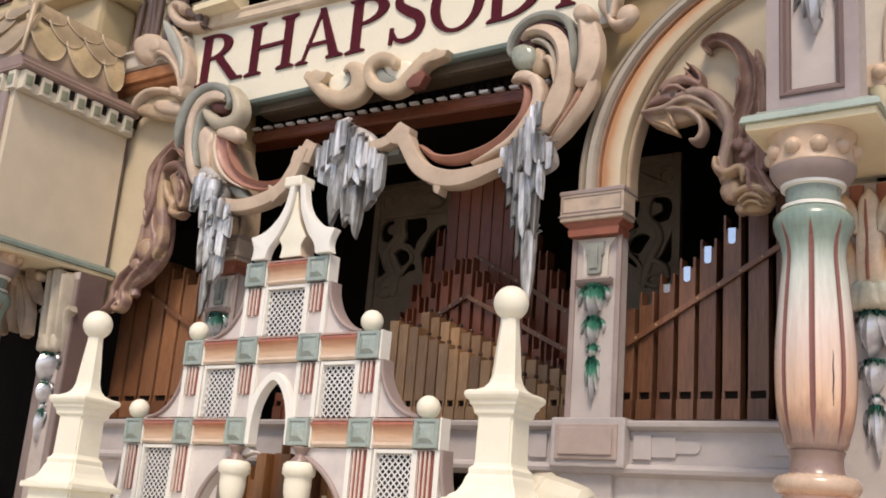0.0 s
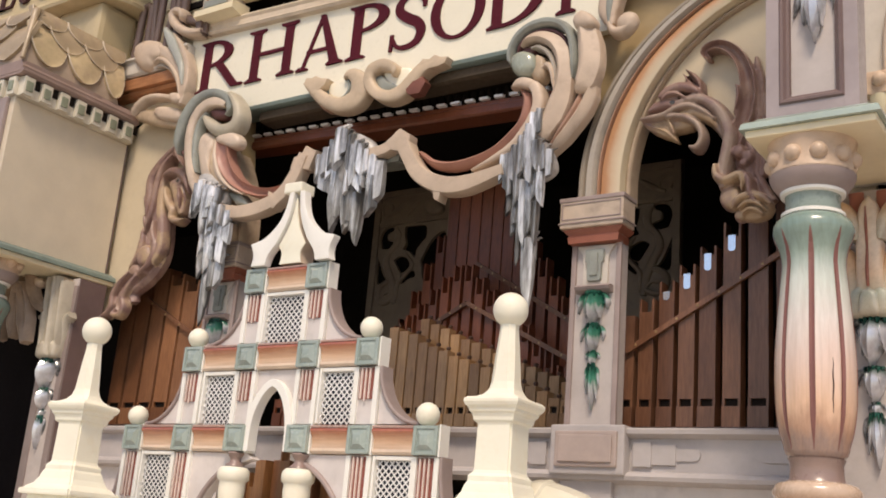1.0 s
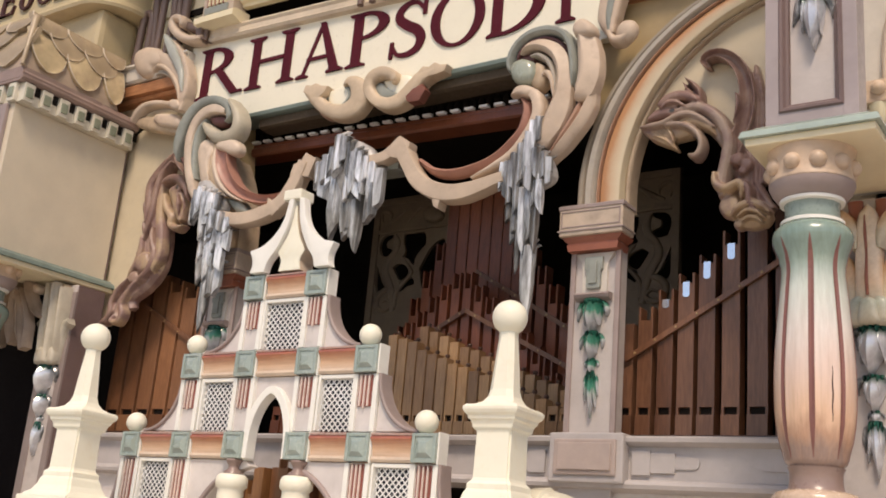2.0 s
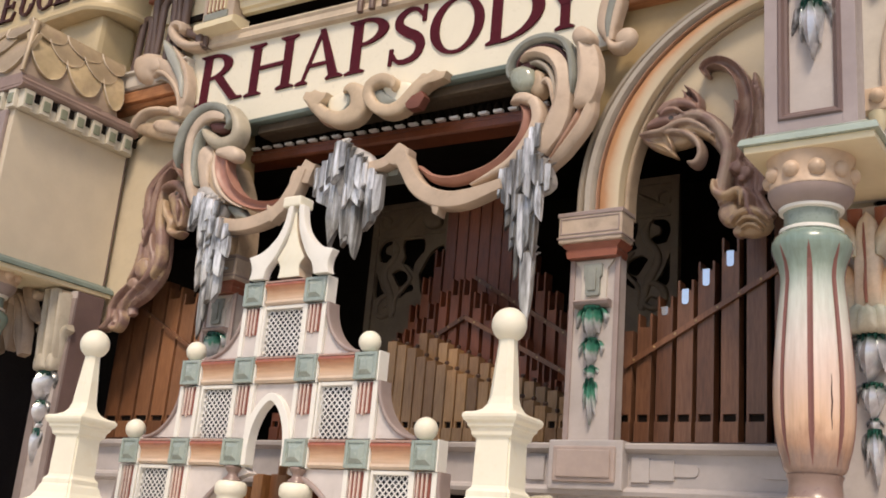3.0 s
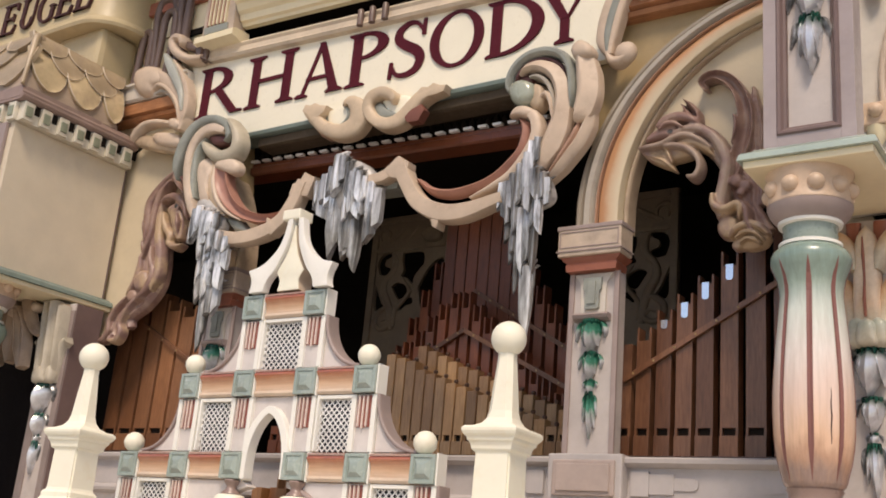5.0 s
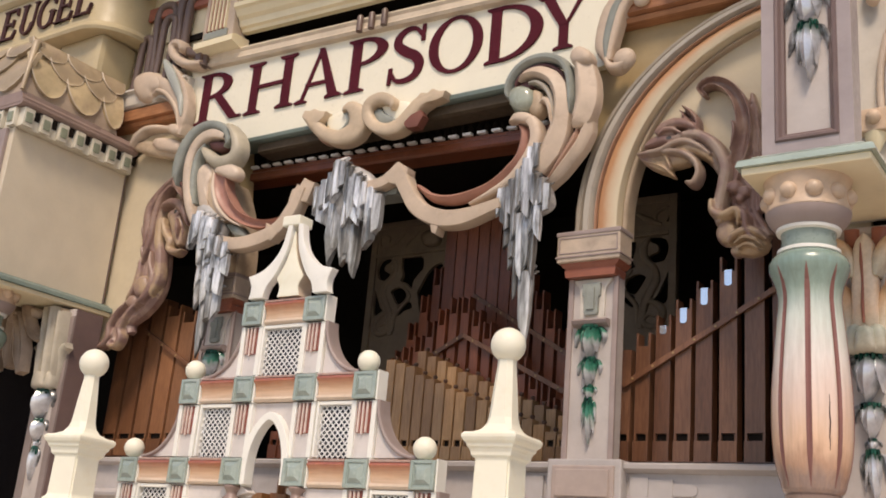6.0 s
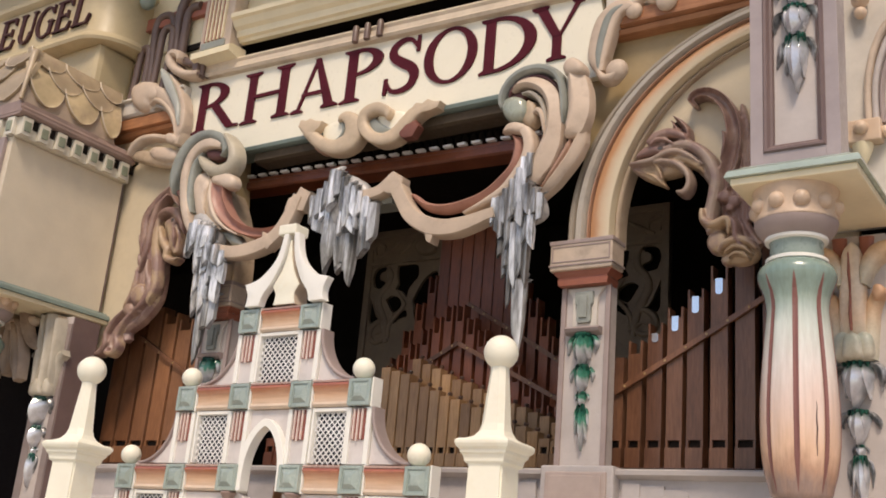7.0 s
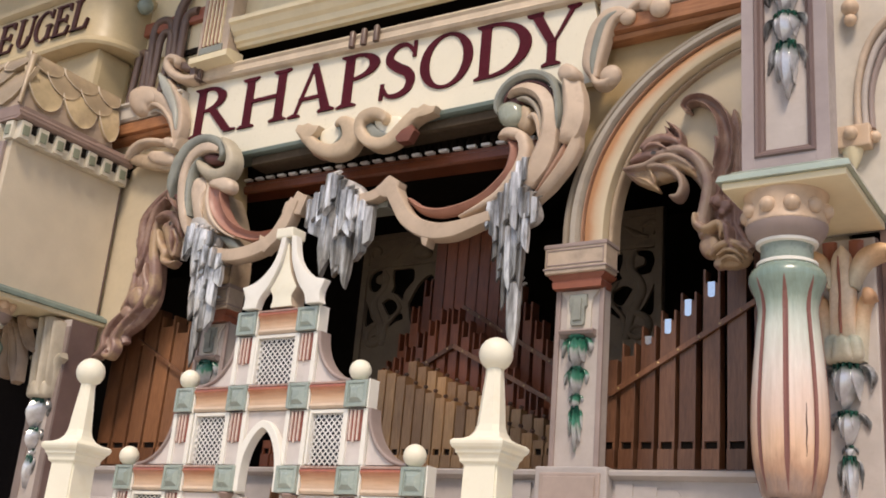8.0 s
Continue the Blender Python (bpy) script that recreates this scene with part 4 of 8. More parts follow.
def scroll_right():
    Y = 3.915
    ridge = [(-1.654, 3.455), (-1.672, 3.480), (-1.670, 3.525), (-1.642, 3.570), (-1.591, 3.597), (-1.527, 3.598), (-1.470, 3.572), (-1.438, 3.526), (-1.426, 3.473), (-1.421, 3.416), (-1.424, 3.367)]
    gap = [(-1.647, 3.485), (-1.642, 3.522), (-1.612, 3.558), (-1.563, 3.573), (-1.51, 3.562), (-1.467, 3.526), (-1.446, 3.477), (-1.437, 3.419)]
    face = [(-1.629, 3.522), (-1.602, 3.546), (-1.554, 3.546), (-1.502, 3.518), (-1.467, 3.468), (-1.453, 3.407), (-1.455, 3.345), (-1.466, 3.291), (-1.491, 3.233), (-1.528, 3.165)]
    outer = [(-1.395, 3.585), (-1.377, 3.527), (-1.366, 3.475), (-1.361, 3.425), (-1.364, 3.384), (-1.378, 3.338), (-1.402, 3.305)]
    lower = [(-1.346, 3.345), (-1.362, 3.296), (-1.384, 3.250), (-1.415, 3.208), (-1.456, 3.160), (-1.506, 3.106)]
    red = [(-2.035, 3.185), (-1.97, 3.137), (-1.883, 3.117), (-1.782, 3.128), (-1.708, 3.152), (-1.648, 3.195), (-1.610, 3.236), (-1.596, 3.286), (-1.598, 3.329), (-1.622, 3.360)]
    cream = [(-1.80, 3.085), (-1.712, 3.112), (-1.640, 3.148), (-1.588, 3.202), (-1.554, 3.259), (-1.547, 3.31), (-1.568, 3.361), (-1.628, 3.380)]
    return carving("scroll_carving", "large tan carved scroll with blue-grey ridge and rust stripes", [
        ("ridge", band(bmesh.new(), ridge, [0.014, 0.026, 0.034, 0.038, 0.039, 0.038, 0.035, 0.034, 0.031, 0.026, 0.008], Y, 0.05), BLUEGREY, "blue-grey outer ridge"),
        ("dark_gap", band(bmesh.new(), gap, [0.008, 0.024, 0.026, 0.022, 0.020, 0.018, 0.014, 0.006], Y, 0.034), GAPRED, "maroon hollow under the ridge"),
        ("face_band", band(bmesh.new(), face, [0.012, 0.036, 0.046, 0.052, 0.056, 0.057, 0.063, 0.078, 0.082, 0.040], Y - 0.006, 0.050, FACET), SHELLPINK, "pale pink face band"),
        ("inner_edge", band(bmesh.new(), [(-1.590, 3.510), (-1.556, 3.505), (-1.519, 3.474), (-1.497, 3.43), (-1.487, 3.379), (-1.486, 3.329)], [0.012, 0.021, 0.023, 0.021, 0.017, 0.006], Y - 0.010, 0.036), ROLLGREY, "grey-green inner edge"),
        ("outer_lobe", band(bmesh.new(), outer, [0.044, 0.067, 0.082, 0.083, 0.082, 0.073, 0.012], Y, 0.056, FACET), SHELLPINK, "outer pale lobe"),
        ("lower_lobe", band(bmesh.new(), lower, [0.010, 0.042, 0.044, 0.042, 0.038, 0.010], Y + 0.012, 0.046, FACET), SHELLPINK, "lower pale lobe"),
        ("rust_stripe", band(bmesh.new(), [(-1.394, 3.312), (-1.404, 3.275), (-1.424, 3.240), (-1.461, 3.187), (-1.507, 3.135)], [0.010, 0.028, 0.028, 0.024, 0.006], Y + 0.006, 0.040, ROUND), FADEDRUST, "rust-pink stripe"),
        ("volute_boss", pad(bmesh.new(), [(-1.667, 3.460), (-1.654, 3.492), (-1.612, 3.500), (-1.570, 3.478), (-1.555, 3.441), (-1.565, 3.407), (-1.603, 3.395), (-1.646, 3.415)], Y - 0.010, 0.058), BOSSGREEN, "glossy grey-green boss"),
        ("boss_back", pad(bmesh.new(), [(-1.567, 3.486), (-1.535, 3.463), (-1.526, 3.422), (-1.533, 3.387), (-1.560, 3.376), (-1.595, 3.418)], Y, 0.046), TAN, "tan back of the boss"),
        ("eye", pad(bmesh.new(), [(-1.648, 3.500), (-1.631, 3.522), (-1.590, 3.522), (-1.575, 3.500), (-1.60, 3.485)], Y, 0.03), GAPRED, "dark red eye"),
        ("hook", band(bmesh.new(), [(-1.540, 3.420), (-1.518, 3.429), (-1.500, 3.403), (-1.492, 3.359), (-1.484, 3.310)], [0.014, 0.027, 0.024, 0.017, 0.006], Y - 0.014, 0.036), SHELLPINK, "pale hook"),
        ("red_band", band(bmesh.new(), red, [0.02, 0.030, 0.034, 0.032, 0.036, 0.041, 0.042, 0.040, 0.034, 0.012], Y - 0.006, 0.034, KEEL), RUSTPINK, "rust-pink hollow band"),
        ("rim_band", band(bmesh.new(), cream, [0.010, 0.022, 0.030, 0.038, 0.042, 0.042, 0.040, 0.022], Y - 0.002, 0.046, SOFTFLAT), SHELLPINK, "pale outer rim"),
        ("lip", pad(bmesh.new(), [(-1.660, 3.366), (-1.640, 3.396), (-1.600, 3.400), (-1.558, 3.374), (-1.574, 3.350), (-1.626, 3.362)], Y - 0.02, 0.034), SHELLPINK, "pale lip"),
        ("top_knob", pad(bmesh.new(), [(-1.428, 3.568), (-1.420, 3.595), (-1.392, 3.606), (-1.360, 3.587), (-1.340, 3.556), (-1.348, 3.532), (-1.382, 3.530), (-1.415, 3.540)], Y - 0.016, 0.046), SHELLPINK, "rounded tan knob"),
    ], (-1.5, 3.95, 3.1))


def swag():
    Y = 3.89
    left = [(-3.09, 3.115), (-3.042, 3.082), (-2.907, 3.048), (-2.783, 3.054), (-2.682, 3.087), (-2.622, 3.150), (-2.575, 3.25)]
    right = [(-2.10, 3.235), (-2.062, 3.165), (-2.006, 3.090), (-1.912, 3.038), (-1.804, 3.028), (-1.655, 3.060)]
    bm = bmesh.new()
    band(bm, left, [0.03, 0.05, 0.055, 0.06, 0.06, 0.065, 0.05], Y, 0.04, FLAT)
    left_arm = bm
    tip = prism(bmesh.new(), [(-2.64, 3.20), (-2.625, 3.245), (-2.592, 3.25), (-2.568, 3.285), (-2.535, 3.262), (-2.51, 3.258), (-2.54, 3.18)], Y - 0.035, Y + 0.01, 0.006)
    barb = prism(bmesh.new(), [(-2.73, 3.075), (-2.735, 3.115), (-2.70, 3.09), (-2.67, 3.06), (-2.70, 3.035)], Y - 0.042, Y + 0.008, 0.004)
    mid = band(bmesh.new(), [(-2.33, 3.212), (-2.24, 3.208), (-2.167, 3.218), (-2.105, 3.262)], [0.03, 0.04, 0.045, 0.05], Y, 0.035, FLAT)
    under = prism(bmesh.new(), [(-2.30, 3.20), (-2.14, 3.20), (-2.14, 3.175), (-2.28, 3.178)], Y + 0.012, Y + 0.10, 0.003)
    r = band(bmesh.new(), right, [0.06, 0.055, 0.06, 0.065, 0.062, 0.04], Y, 0.042, FLAT)
    point = prism(bmesh.new(), [(-2.172, 3.236), (-2.138, 3.258), (-2.108, 3.281), (-2.088, 3.264), (-2.060, 3.250), (-2.062, 3.21), (-2.085, 3.185), (-2.14, 3.200)], Y - 0.040, Y + 0.01, 0.006)
    drip = prism(bmesh.new(), [(-1.945, 3.045), (-1.93, 2.985), (-1.91, 2.975), (-1.90, 3.02)], Y - 0.04, Y + 0.01, 0.004)
    return carving("swag_carving", "tan carved wavy swag hung between the scrolls", [
        ("left_arm", left_arm, SWAGTAN, ""), ("left_tip", tip, SWAGTAN, ""), ("barb", barb, SWAGTAN, ""), ("middle_arm", mid, SWAGTAN, ""),
        ("shelf", under, BLUEGREY, "dark grey underside"), ("right_arm", r, SWAGTAN, ""), ("right_tip", point, SWAGTAN, ""), ("drip", drip, SWAGTAN, ""),
    ], (-2.3, 3.95, 3.05))


def crest_scrolls():
    Y = 3.985
    s1 = [(-2.690, 3.610), (-2.645, 3.570), (-2.584, 3.517), (-2.503, 3.485), (-2.434, 3.496), (-2.408, 3.537), (-2.425, 3.585), (-2.463, 3.614), (-2.498, 3.600)]
    s2 = [(-2.045, 3.575), (-2.110, 3.560), (-2.155, 3.518), (-2.198, 3.485), (-2.260, 3.476), (-2.325, 3.507), (-2.363, 3.560), (-2.352, 3.606), (-2.297, 3.618), (-2.243, 3.590), (-2.243, 3.560)]
    carving("edge_scroll", "tan carved S-scroll on the lower edge of the board", [
        ("backing", pad(bmesh.new(), [(-2.600, 3.600), (-2.477, 3.620), (-2.436, 3.567), (-2.460, 3.518), (-2.522, 3.510), (-2.585, 3.545)], Y - 0.003, 0.016), SIGN, "cream ground inside the curl"),
        ("body", band(bmesh.new(), s1, [0.036, 0.056, 0.056, 0.066, 0.088, 0.096, 0.074, 0.046, 0.012], Y, 0.046, SOFTFLAT), SCROLLTAN, ""),
        ("rolled_edge", band(bmesh.new(), [(-2.548, 3.522), (-2.495, 3.517), (-2.465, 3.548), (-2.475, 3.583), (-2.500, 3.596)], [0.008, 0.022, 0.026, 0.020, 0.006], Y - 0.004, 0.032, ROUND), BLUEGREY, "grey-green inner edge"),
        ("ragged_end", prism(bmesh.new(), [(-2.706, 3.606), (-2.694, 3.636), (-2.664, 3.628), (-2.640, 3.634), (-2.610, 3.618), (-2.575, 3.610), (-2.585, 3.585), (-2.62, 3.560), (-2.66, 3.572)], Y - 0.048, Y, 0.008), SCROLLTAN, "ragged leaf end"),
        ("fin", pad(bmesh.new(), [(-2.648, 3.545), (-2.619, 3.532), (-2.556, 3.479), (-2.570, 3.470), (-2.612, 3.494)], Y, 0.03), FADEDRUST, "rust-pink fin"),
    ], (-2.45, Y, 3.42))
    carving("edge_scroll", "tan S-scroll with a rust leaf tip on the board edge", [
        ("backing", pad(bmesh.new(), [(-2.320, 3.600), (-2.247, 3.605), (-2.180, 3.590), (-2.180, 3.540), (-2.228, 3.505), (-2.277, 3.530)], Y - 0.003, 0.014), SIGN, "cream ground inside the curl"),
        ("body", band(bmesh.new(), s2, [0.034, 0.062, 0.070, 0.068, 0.056, 0.048, 0.048, 0.056, 0.052, 0.040, 0.014], Y - 0.004, 0.046, SOFTFLAT), SCROLLTAN, ""),
        ("hollow", pad(bmesh.new(), [(-2.355, 3.581), (-2.320, 3.587), (-2.278, 3.552), (-2.220, 3.515), (-2.273, 3.500), (-2.331, 3.522)], Y - 0.006, 0.020), BLUEGREY, "blue-grey hollow of the curl"),
        ("leaf_tip", prism(bmesh.new(), [(-2.184, 3.488), (-2.152, 3.523), (-2.12, 3.518), (-2.095, 3.526), (-2.076, 3.498), (-2.088, 3.478), (-2.101, 3.456), (-2.150, 3.457)], Y - 0.050, Y - 0.01, 0.010), TIPRED, "rust-red leaf tip"),
        ("ragged_end", prism(bmesh.new(), [(-2.125, 3.575), (-2.10, 3.600), (-2.07, 3.592), (-2.045, 3.606), (-2.015, 3.590), (-1.985, 3.586), (-1.995, 3.560), (-2.03, 3.552), (-2.09, 3.550)], Y - 0.050, Y, 0.008), SCROLLTAN, "ragged leaf end"),
    ], (-2.2, Y, 3.42))


TIPRED = paint("dull_red_tip", (0.24, 0.085, 0.058), 0.5, soil=(0.14, 0.06, 0.05), soiled=0.6, mottled=0.25)
SCROLLTAN = paint("edge_scroll_tan", (0.60, 0.47, 0.335), 0.46, soil=(0.34, 0.24, 0.17), soiled=0.6, mottled=0.2)


def end_scroll():
    """Acanthus leaf and blade at the far end of the name board."""
    Y = 3.985
    carving("board_end_scroll", "tan acanthus scroll with blue-grey blade at the board end", [
        ("leaf_roll", pad(bmesh.new(), [(-3.857, 3.99), (-3.848, 4.034), (-3.77, 4.048), (-3.677, 4.019), (-3.625, 3.963), (-3.636, 3.926), (-3.678, 3.909), (-3.697, 3.878), (-3.755, 3.875), (-3.82, 3.922)], Y, 0.062), SHELLPINK, "pale rolled leaf end"),
        ("leaf_tip", band(bmesh.new(), [(-3.822, 3.972), (-3.815, 4.010), (-3.775, 4.024), (-3.730, 4.006), (-3.728, 3.978)], [0.006, 0.015, 0.017, 0.015, 0.006], Y - 0.036, 0.022, ROUND, 6, 0.02), TAN, "tan curled tip"),
        ("upper_leaf", band(bmesh.new(), [(-3.690, 3.985), (-3.597, 3.923), (-3.522, 3.845), (-3.473, 3.769), (-3.454, 3.708), (-3.453, 3.655)], [0.050, 0.075, 0.075, 0.069, 0.061, 0.027], Y, 0.050, SOFTFLAT), SHELLPINK, "pale acanthus stem"),
        # added bands: a pale one shapes the highlight, a grey one the shaded gap
        ("leaf_highlight", band(bmesh.new(), [(-3.682, 3.898), (-3.646, 3.915), (-3.588, 3.887), (-3.527, 3.831), (-3.486, 3.771), (-3.466, 3.700)], [0.012, 0.026, 0.026, 0.026, 0.026, 0.010], Y - 0.03, 0.028, ROUND, 6, 0.03), SHELLPINK, "raised pale band tracing the leaf's highlight"),
        ("leaf_gap_shade", band(bmesh.new(), [(-3.675, 3.880), (-3.626, 3.880), (-3.568, 3.852), (-3.521, 3.806)], [0.010, 0.022, 0.024, 0.010], Y, 0.045, ROUND), ROLLGREY, "grey band for the shaded gap under the leaf"),
        ("blade", band(bmesh.new(), [(-3.636, 4.075), (-3.607, 4.024), (-3.569, 3.971), (-3.517, 3.897), (-3.474, 3.826), (-3.450, 3.745)], [0.010, 0.052, 0.066, 0.058, 0.042, 0.012], Y - 0.03, 0.036, LOBE, 6, 0.03), BLADEGREY, "pale blue-grey blade"),
        ("blade_edge", band(bmesh.new(), [(-3.584, 4.039), (-3.517, 3.966), (-3.466, 3.887), (-3.439, 3.815), (-3.433, 3.742), (-3.446, 3.674)], [0.008, 0.026, 0.034, 0.036, 0.034, 0.014], Y - 0.012, 0.042, SOFTFLAT), SHELLPINK, "pale edge of the blade"),
        ("lower_base", pad(bmesh.new(), [(-3.817, 3.672), (-3.76, 3.690), (-3.643, 3.668), (-3.507, 3.632), (-3.475, 3.560), (-3.560, 3.572), (-3.680, 3.606), (-3.775, 3.640)], Y + 0.008, 0.030), TAN, "tan backing of the lower curl"),
        ("lower_arm", band(bmesh.new(), [(-3.790, 3.660), (-3.768, 3.702), (-3.714, 3.728), (-3.636, 3.728), (-3.554, 3.709), (-3.49, 3.682)], [0.016, 0.046, 0.042, 0.034, 0.030, 0.020], Y - 0.010, 0.036, ROUND), SHELLPINK, "lower pale arm"),
        ("lower_boss", pad(bmesh.new(), [(-3.656, 3.652), (-3.636, 3.676), (-3.564, 3.668), (-3.49, 3.648), (-3.457, 3.61), (-3.475, 3.58), (-3.546, 3.592), (-3.615, 3.617)], Y - 0.004, 0.036), SHELLPINK, "rounded pale boss"),
        ("lower_nub", pad(bmesh.new(), [(-3.534, 3.703), (-3.512, 3.718), (-3.466, 3.705), (-3.446, 3.674), (-3.466, 3.654), (-3.507, 3.67)], Y - 0.03, 0.034), SHELLPINK, "small nub"),
        ("top_curl", band(bmesh.new(), [(-3.381, 4.003), (-3.459, 4.015), (-3.535, 4.048), (-3.594, 4.097), (-3.612, 4.138), (-3.590, 4.156), (-3.548, 4.140), (-3.535, 4.112), (-3.55, 4.10)], [0.040, 0.046, 0.046, 0.048, 0.048, 0.044, 0.038, 0.030, 0.012], Y - 0.01, 0.05, ROUND), SHELLPINK, "pale top curl"),
        ("top_leaf", pad(bmesh.new(), [(-3.536, 4.138), (-3.487, 4.117), (-3.452, 4.085), (-3.463, 4.065), (-3.51, 4.08), (-3.535, 4.10)], Y, 0.032), TUBE, "mauve-brown leaf"),
        ("clasp", prism(bmesh.new(), [(-3.426, 4.081), (-3.382, 4.068), (-3.385, 4.012), (-3.352, 3.986), (-3.416, 4.002)], Y - 0.055, Y, 0.006), TUBE, "mauve-brown clasp"),
    ], (-3.5, 4.0, 3.6))


BLADEGREY = paint("pale_blade_grey", (0.40, 0.415, 0.375), 0.4, soil=(0.22, 0.25, 0.25), soiled=0.7, mottled=0.2)


def end_scroll_near():
    Y = 3.97
    ob = thing("board_end_scroll", "tan scroll with blue-grey blade and round knobs at the board end", "carving", (-1.28, 4.0, 3.54), "carved scrolls")
    blade = [(-1.200, 3.800), (-1.235, 3.808), (-1.272, 3.798), (-1.304, 3.760), (-1.323, 3.694), (-1.332, 3.626), (-1.318, 3.565)]
    part("body", band(bmesh.new(), blade, [0.02, 0.054, 0.078, 0.090, 0.090, 0.078, 0.030], Y + 0.005, 0.040, SOFTFLAT), SHELLPINK, ob, "pale grey-pink leaf", 42)
    part("blade", band(bmesh.new(), [(-1.238, 3.808), (-1.270, 3.795), (-1.293, 3.768), (-1.311, 3.708), (-1.323, 3.640), (-1.322, 3.568)], [0.010, 0.026, 0.034, 0.034, 0.030, 0.010], Y - 0.028, 0.012), BLUEGREY, ob, "blue-grey inlaid blade", 42)
    part("foot_roll", band(bmesh.new(), [(-1.325, 3.575), (-1.310, 3.545), (-1.280, 3.538), (-1.25, 3.55)], [0.024, 0.034, 0.038, 0.02], Y, 0.04), SHELLPINK, ob, "", 50)
    for x, z, r in ((-1.260, 3.566, 0.041), (-1.203, 3.787, 0.031), (-1.082, 3.795, 0.038), (-1.13, 3.825, 0.030)):
        part("knob", knob(x, Y - 0.014, z, r), SHELLPINK, ob, "pale round knob", 60)
    part("upper_arm", band(bmesh.new(), [(-1.21, 3.80), (-1.165, 3.832), (-1.10, 3.842), (-1.02, 3.85)], [0.02, 0.034, 0.036, 0.02], Y, 0.03), SHELLPINK, ob, "", 50)


scroll_left(), scroll_right(), swag(), crest_scrolls(), end_scroll(), end_scroll_near()


# ---- hanging icicle clusters ----
def icicles(front, behind, y, label, cap):
    """Chiselled slabs with blunt slanting ends under a smooth cap. front, behind: (x, top, bottom, width, forward)."""
    rng = random.Random(int(abs(front[0][0]) * 1000))
    shards = front + behind
    ob = thing("icicle_cluster", label, "icicles", (front[0][0], y, min(s[2] for s in shards)), "icicle clusters")
    part("cap", pad(bmesh.new(), cap, y + 0.006, 0.03, 0.02), ICECAP, ob, "smooth grey cap", 40)
    for k, (x, zt, zb, w, fwd) in enumerate(shards):
        bm = bmesh.new()
        zt += 0.03
        h = zt - zb
        long = h > 0.18
        lead = rng.uniform(-0.3, 0.3)
        shape = [(-0.54, 0.5), (-0.52, -0.22), (lead - 0.12, -0.52), (lead + 0.14, -0.48), (0.5, -0.1), (0.54, 0.5)]
        tilt, slant, lean = rng.uniform(-0.4, 0.4), rng.uniform(0.3, 1.1) * rng.choice((-1, 1, 1)), rng.uniform(-0.03, 0.03)
        # a step cut in one flank part of the way down
        cut, side = rng.uniform(0.45, 0.75), rng.choice((-1, 1))
        bite1 = 0.22 if not long and rng.random() < 0.35 else 0.0
        levels = [(0.0, 0.6, 0.0), (0.15, 0.9, 0.0), (cut - 0.02, 1.0, 0.0), (cut, 1.0 if not long else 0.97, bite1), (0.85, 0.96 if not long else 0.8, bite1), (1.0, 0.84 if not long else 0.45, bite1)]
        rings = []
        for f, r, bite in levels:
            ring = []
            for u, v in shape:
                uu = u * (1 - bite) if u * side > 0.3 else u
                dz = (slant * u * w * 1.3 if f > 0.95 else 0.0) + (tilt * u * w if f < 0.1 else 0.0)
                ring.append(bm.verts.new((x + uu * w * r + lean * h * f, y - fwd + v * w * r + (0.04 if f < 0.05 else 0.0), zt - h * f + dz)))
            rings.append(ring)
        n = len(shape)
        for a, b in zip(rings, rings[1:]):
            for j in range(n):
                bm.faces.new((a[j], a[(j + 1) % n], b[(j + 1) % n], b[j]))
        bm.faces.new(rings[0][::-1]), bm.faces.new(rings[-1])
        part("icicle", bm, SILVER if fwd > 0.018 else ICEBACK, ob, "", 24)
    return ob


icicles([(-2.492, 3.219, 3.136, 0.028, 0.03), (-2.452, 3.241, 3.147, 0.031, 0.036), (-2.435, 3.248, 3.133, 0.025, 0.03), (-2.414, 3.264, 3.176, 0.036, 0.04), (-2.384, 3.315, 3.172, 0.042, 0.044), (-2.358, 3.297, 3.209, 0.028, 0.05), (-2.336, 3.28, 3.149, 0.027, 0.04), (-2.314, 3.24, 3.077, 0.024, 0.046), (-2.335, 3.165, 3.057, 0.024, 0.034), (-2.295, 3.251, 3.097, 0.03, 0.04), (-2.274, 3.225, 3.13, 0.027, 0.048), (-2.253, 3.203, 3.12, 0.021, 0.04), (-2.289, 3.109, 3.069, 0.032, 0.03), (-2.268, 3.14, 3.08, 0.024, 0.034)],
        [(-2.47, 3.23, 3.091, 0.028, 0.022), (-2.446, 3.153, 3.079, 0.031, 0.016), (-2.411, 3.175, 2.967, 0.033, 0.01), (-2.411, 3.189, 3.098, 0.022, 0.026), (-2.228, 3.191, 3.031, 0.032, 0.028), (-2.199, 3.164, 3.019, 0.039, 0.014), (-2.224, 3.105, 2.973, 0.037, 0.022), (-2.241, 3.048, 2.967, 0.026, 0.016), (-2.400, 3.162, 2.945, 0.056, 0.004), (-2.352, 3.14, 2.939, 0.033, 0.012), (-2.340, 3.085, 2.925, 0.055, 0), (-2.312, 3.065, 2.890, 0.050, -0.006), (-2.338, 3.104, 2.926, 0.027, 0.008)],
        3.885, "silver-grey carved icicles at the middle of the swag", [(-2.50, 3.22), (-2.46, 3.257), (-2.425, 3.288), (-2.40, 3.335), (-2.343, 3.315), (-2.267, 3.272), (-2.236, 3.218), (-2.24, 3.13), (-2.381, 3.10), (-2.47, 3.15)])
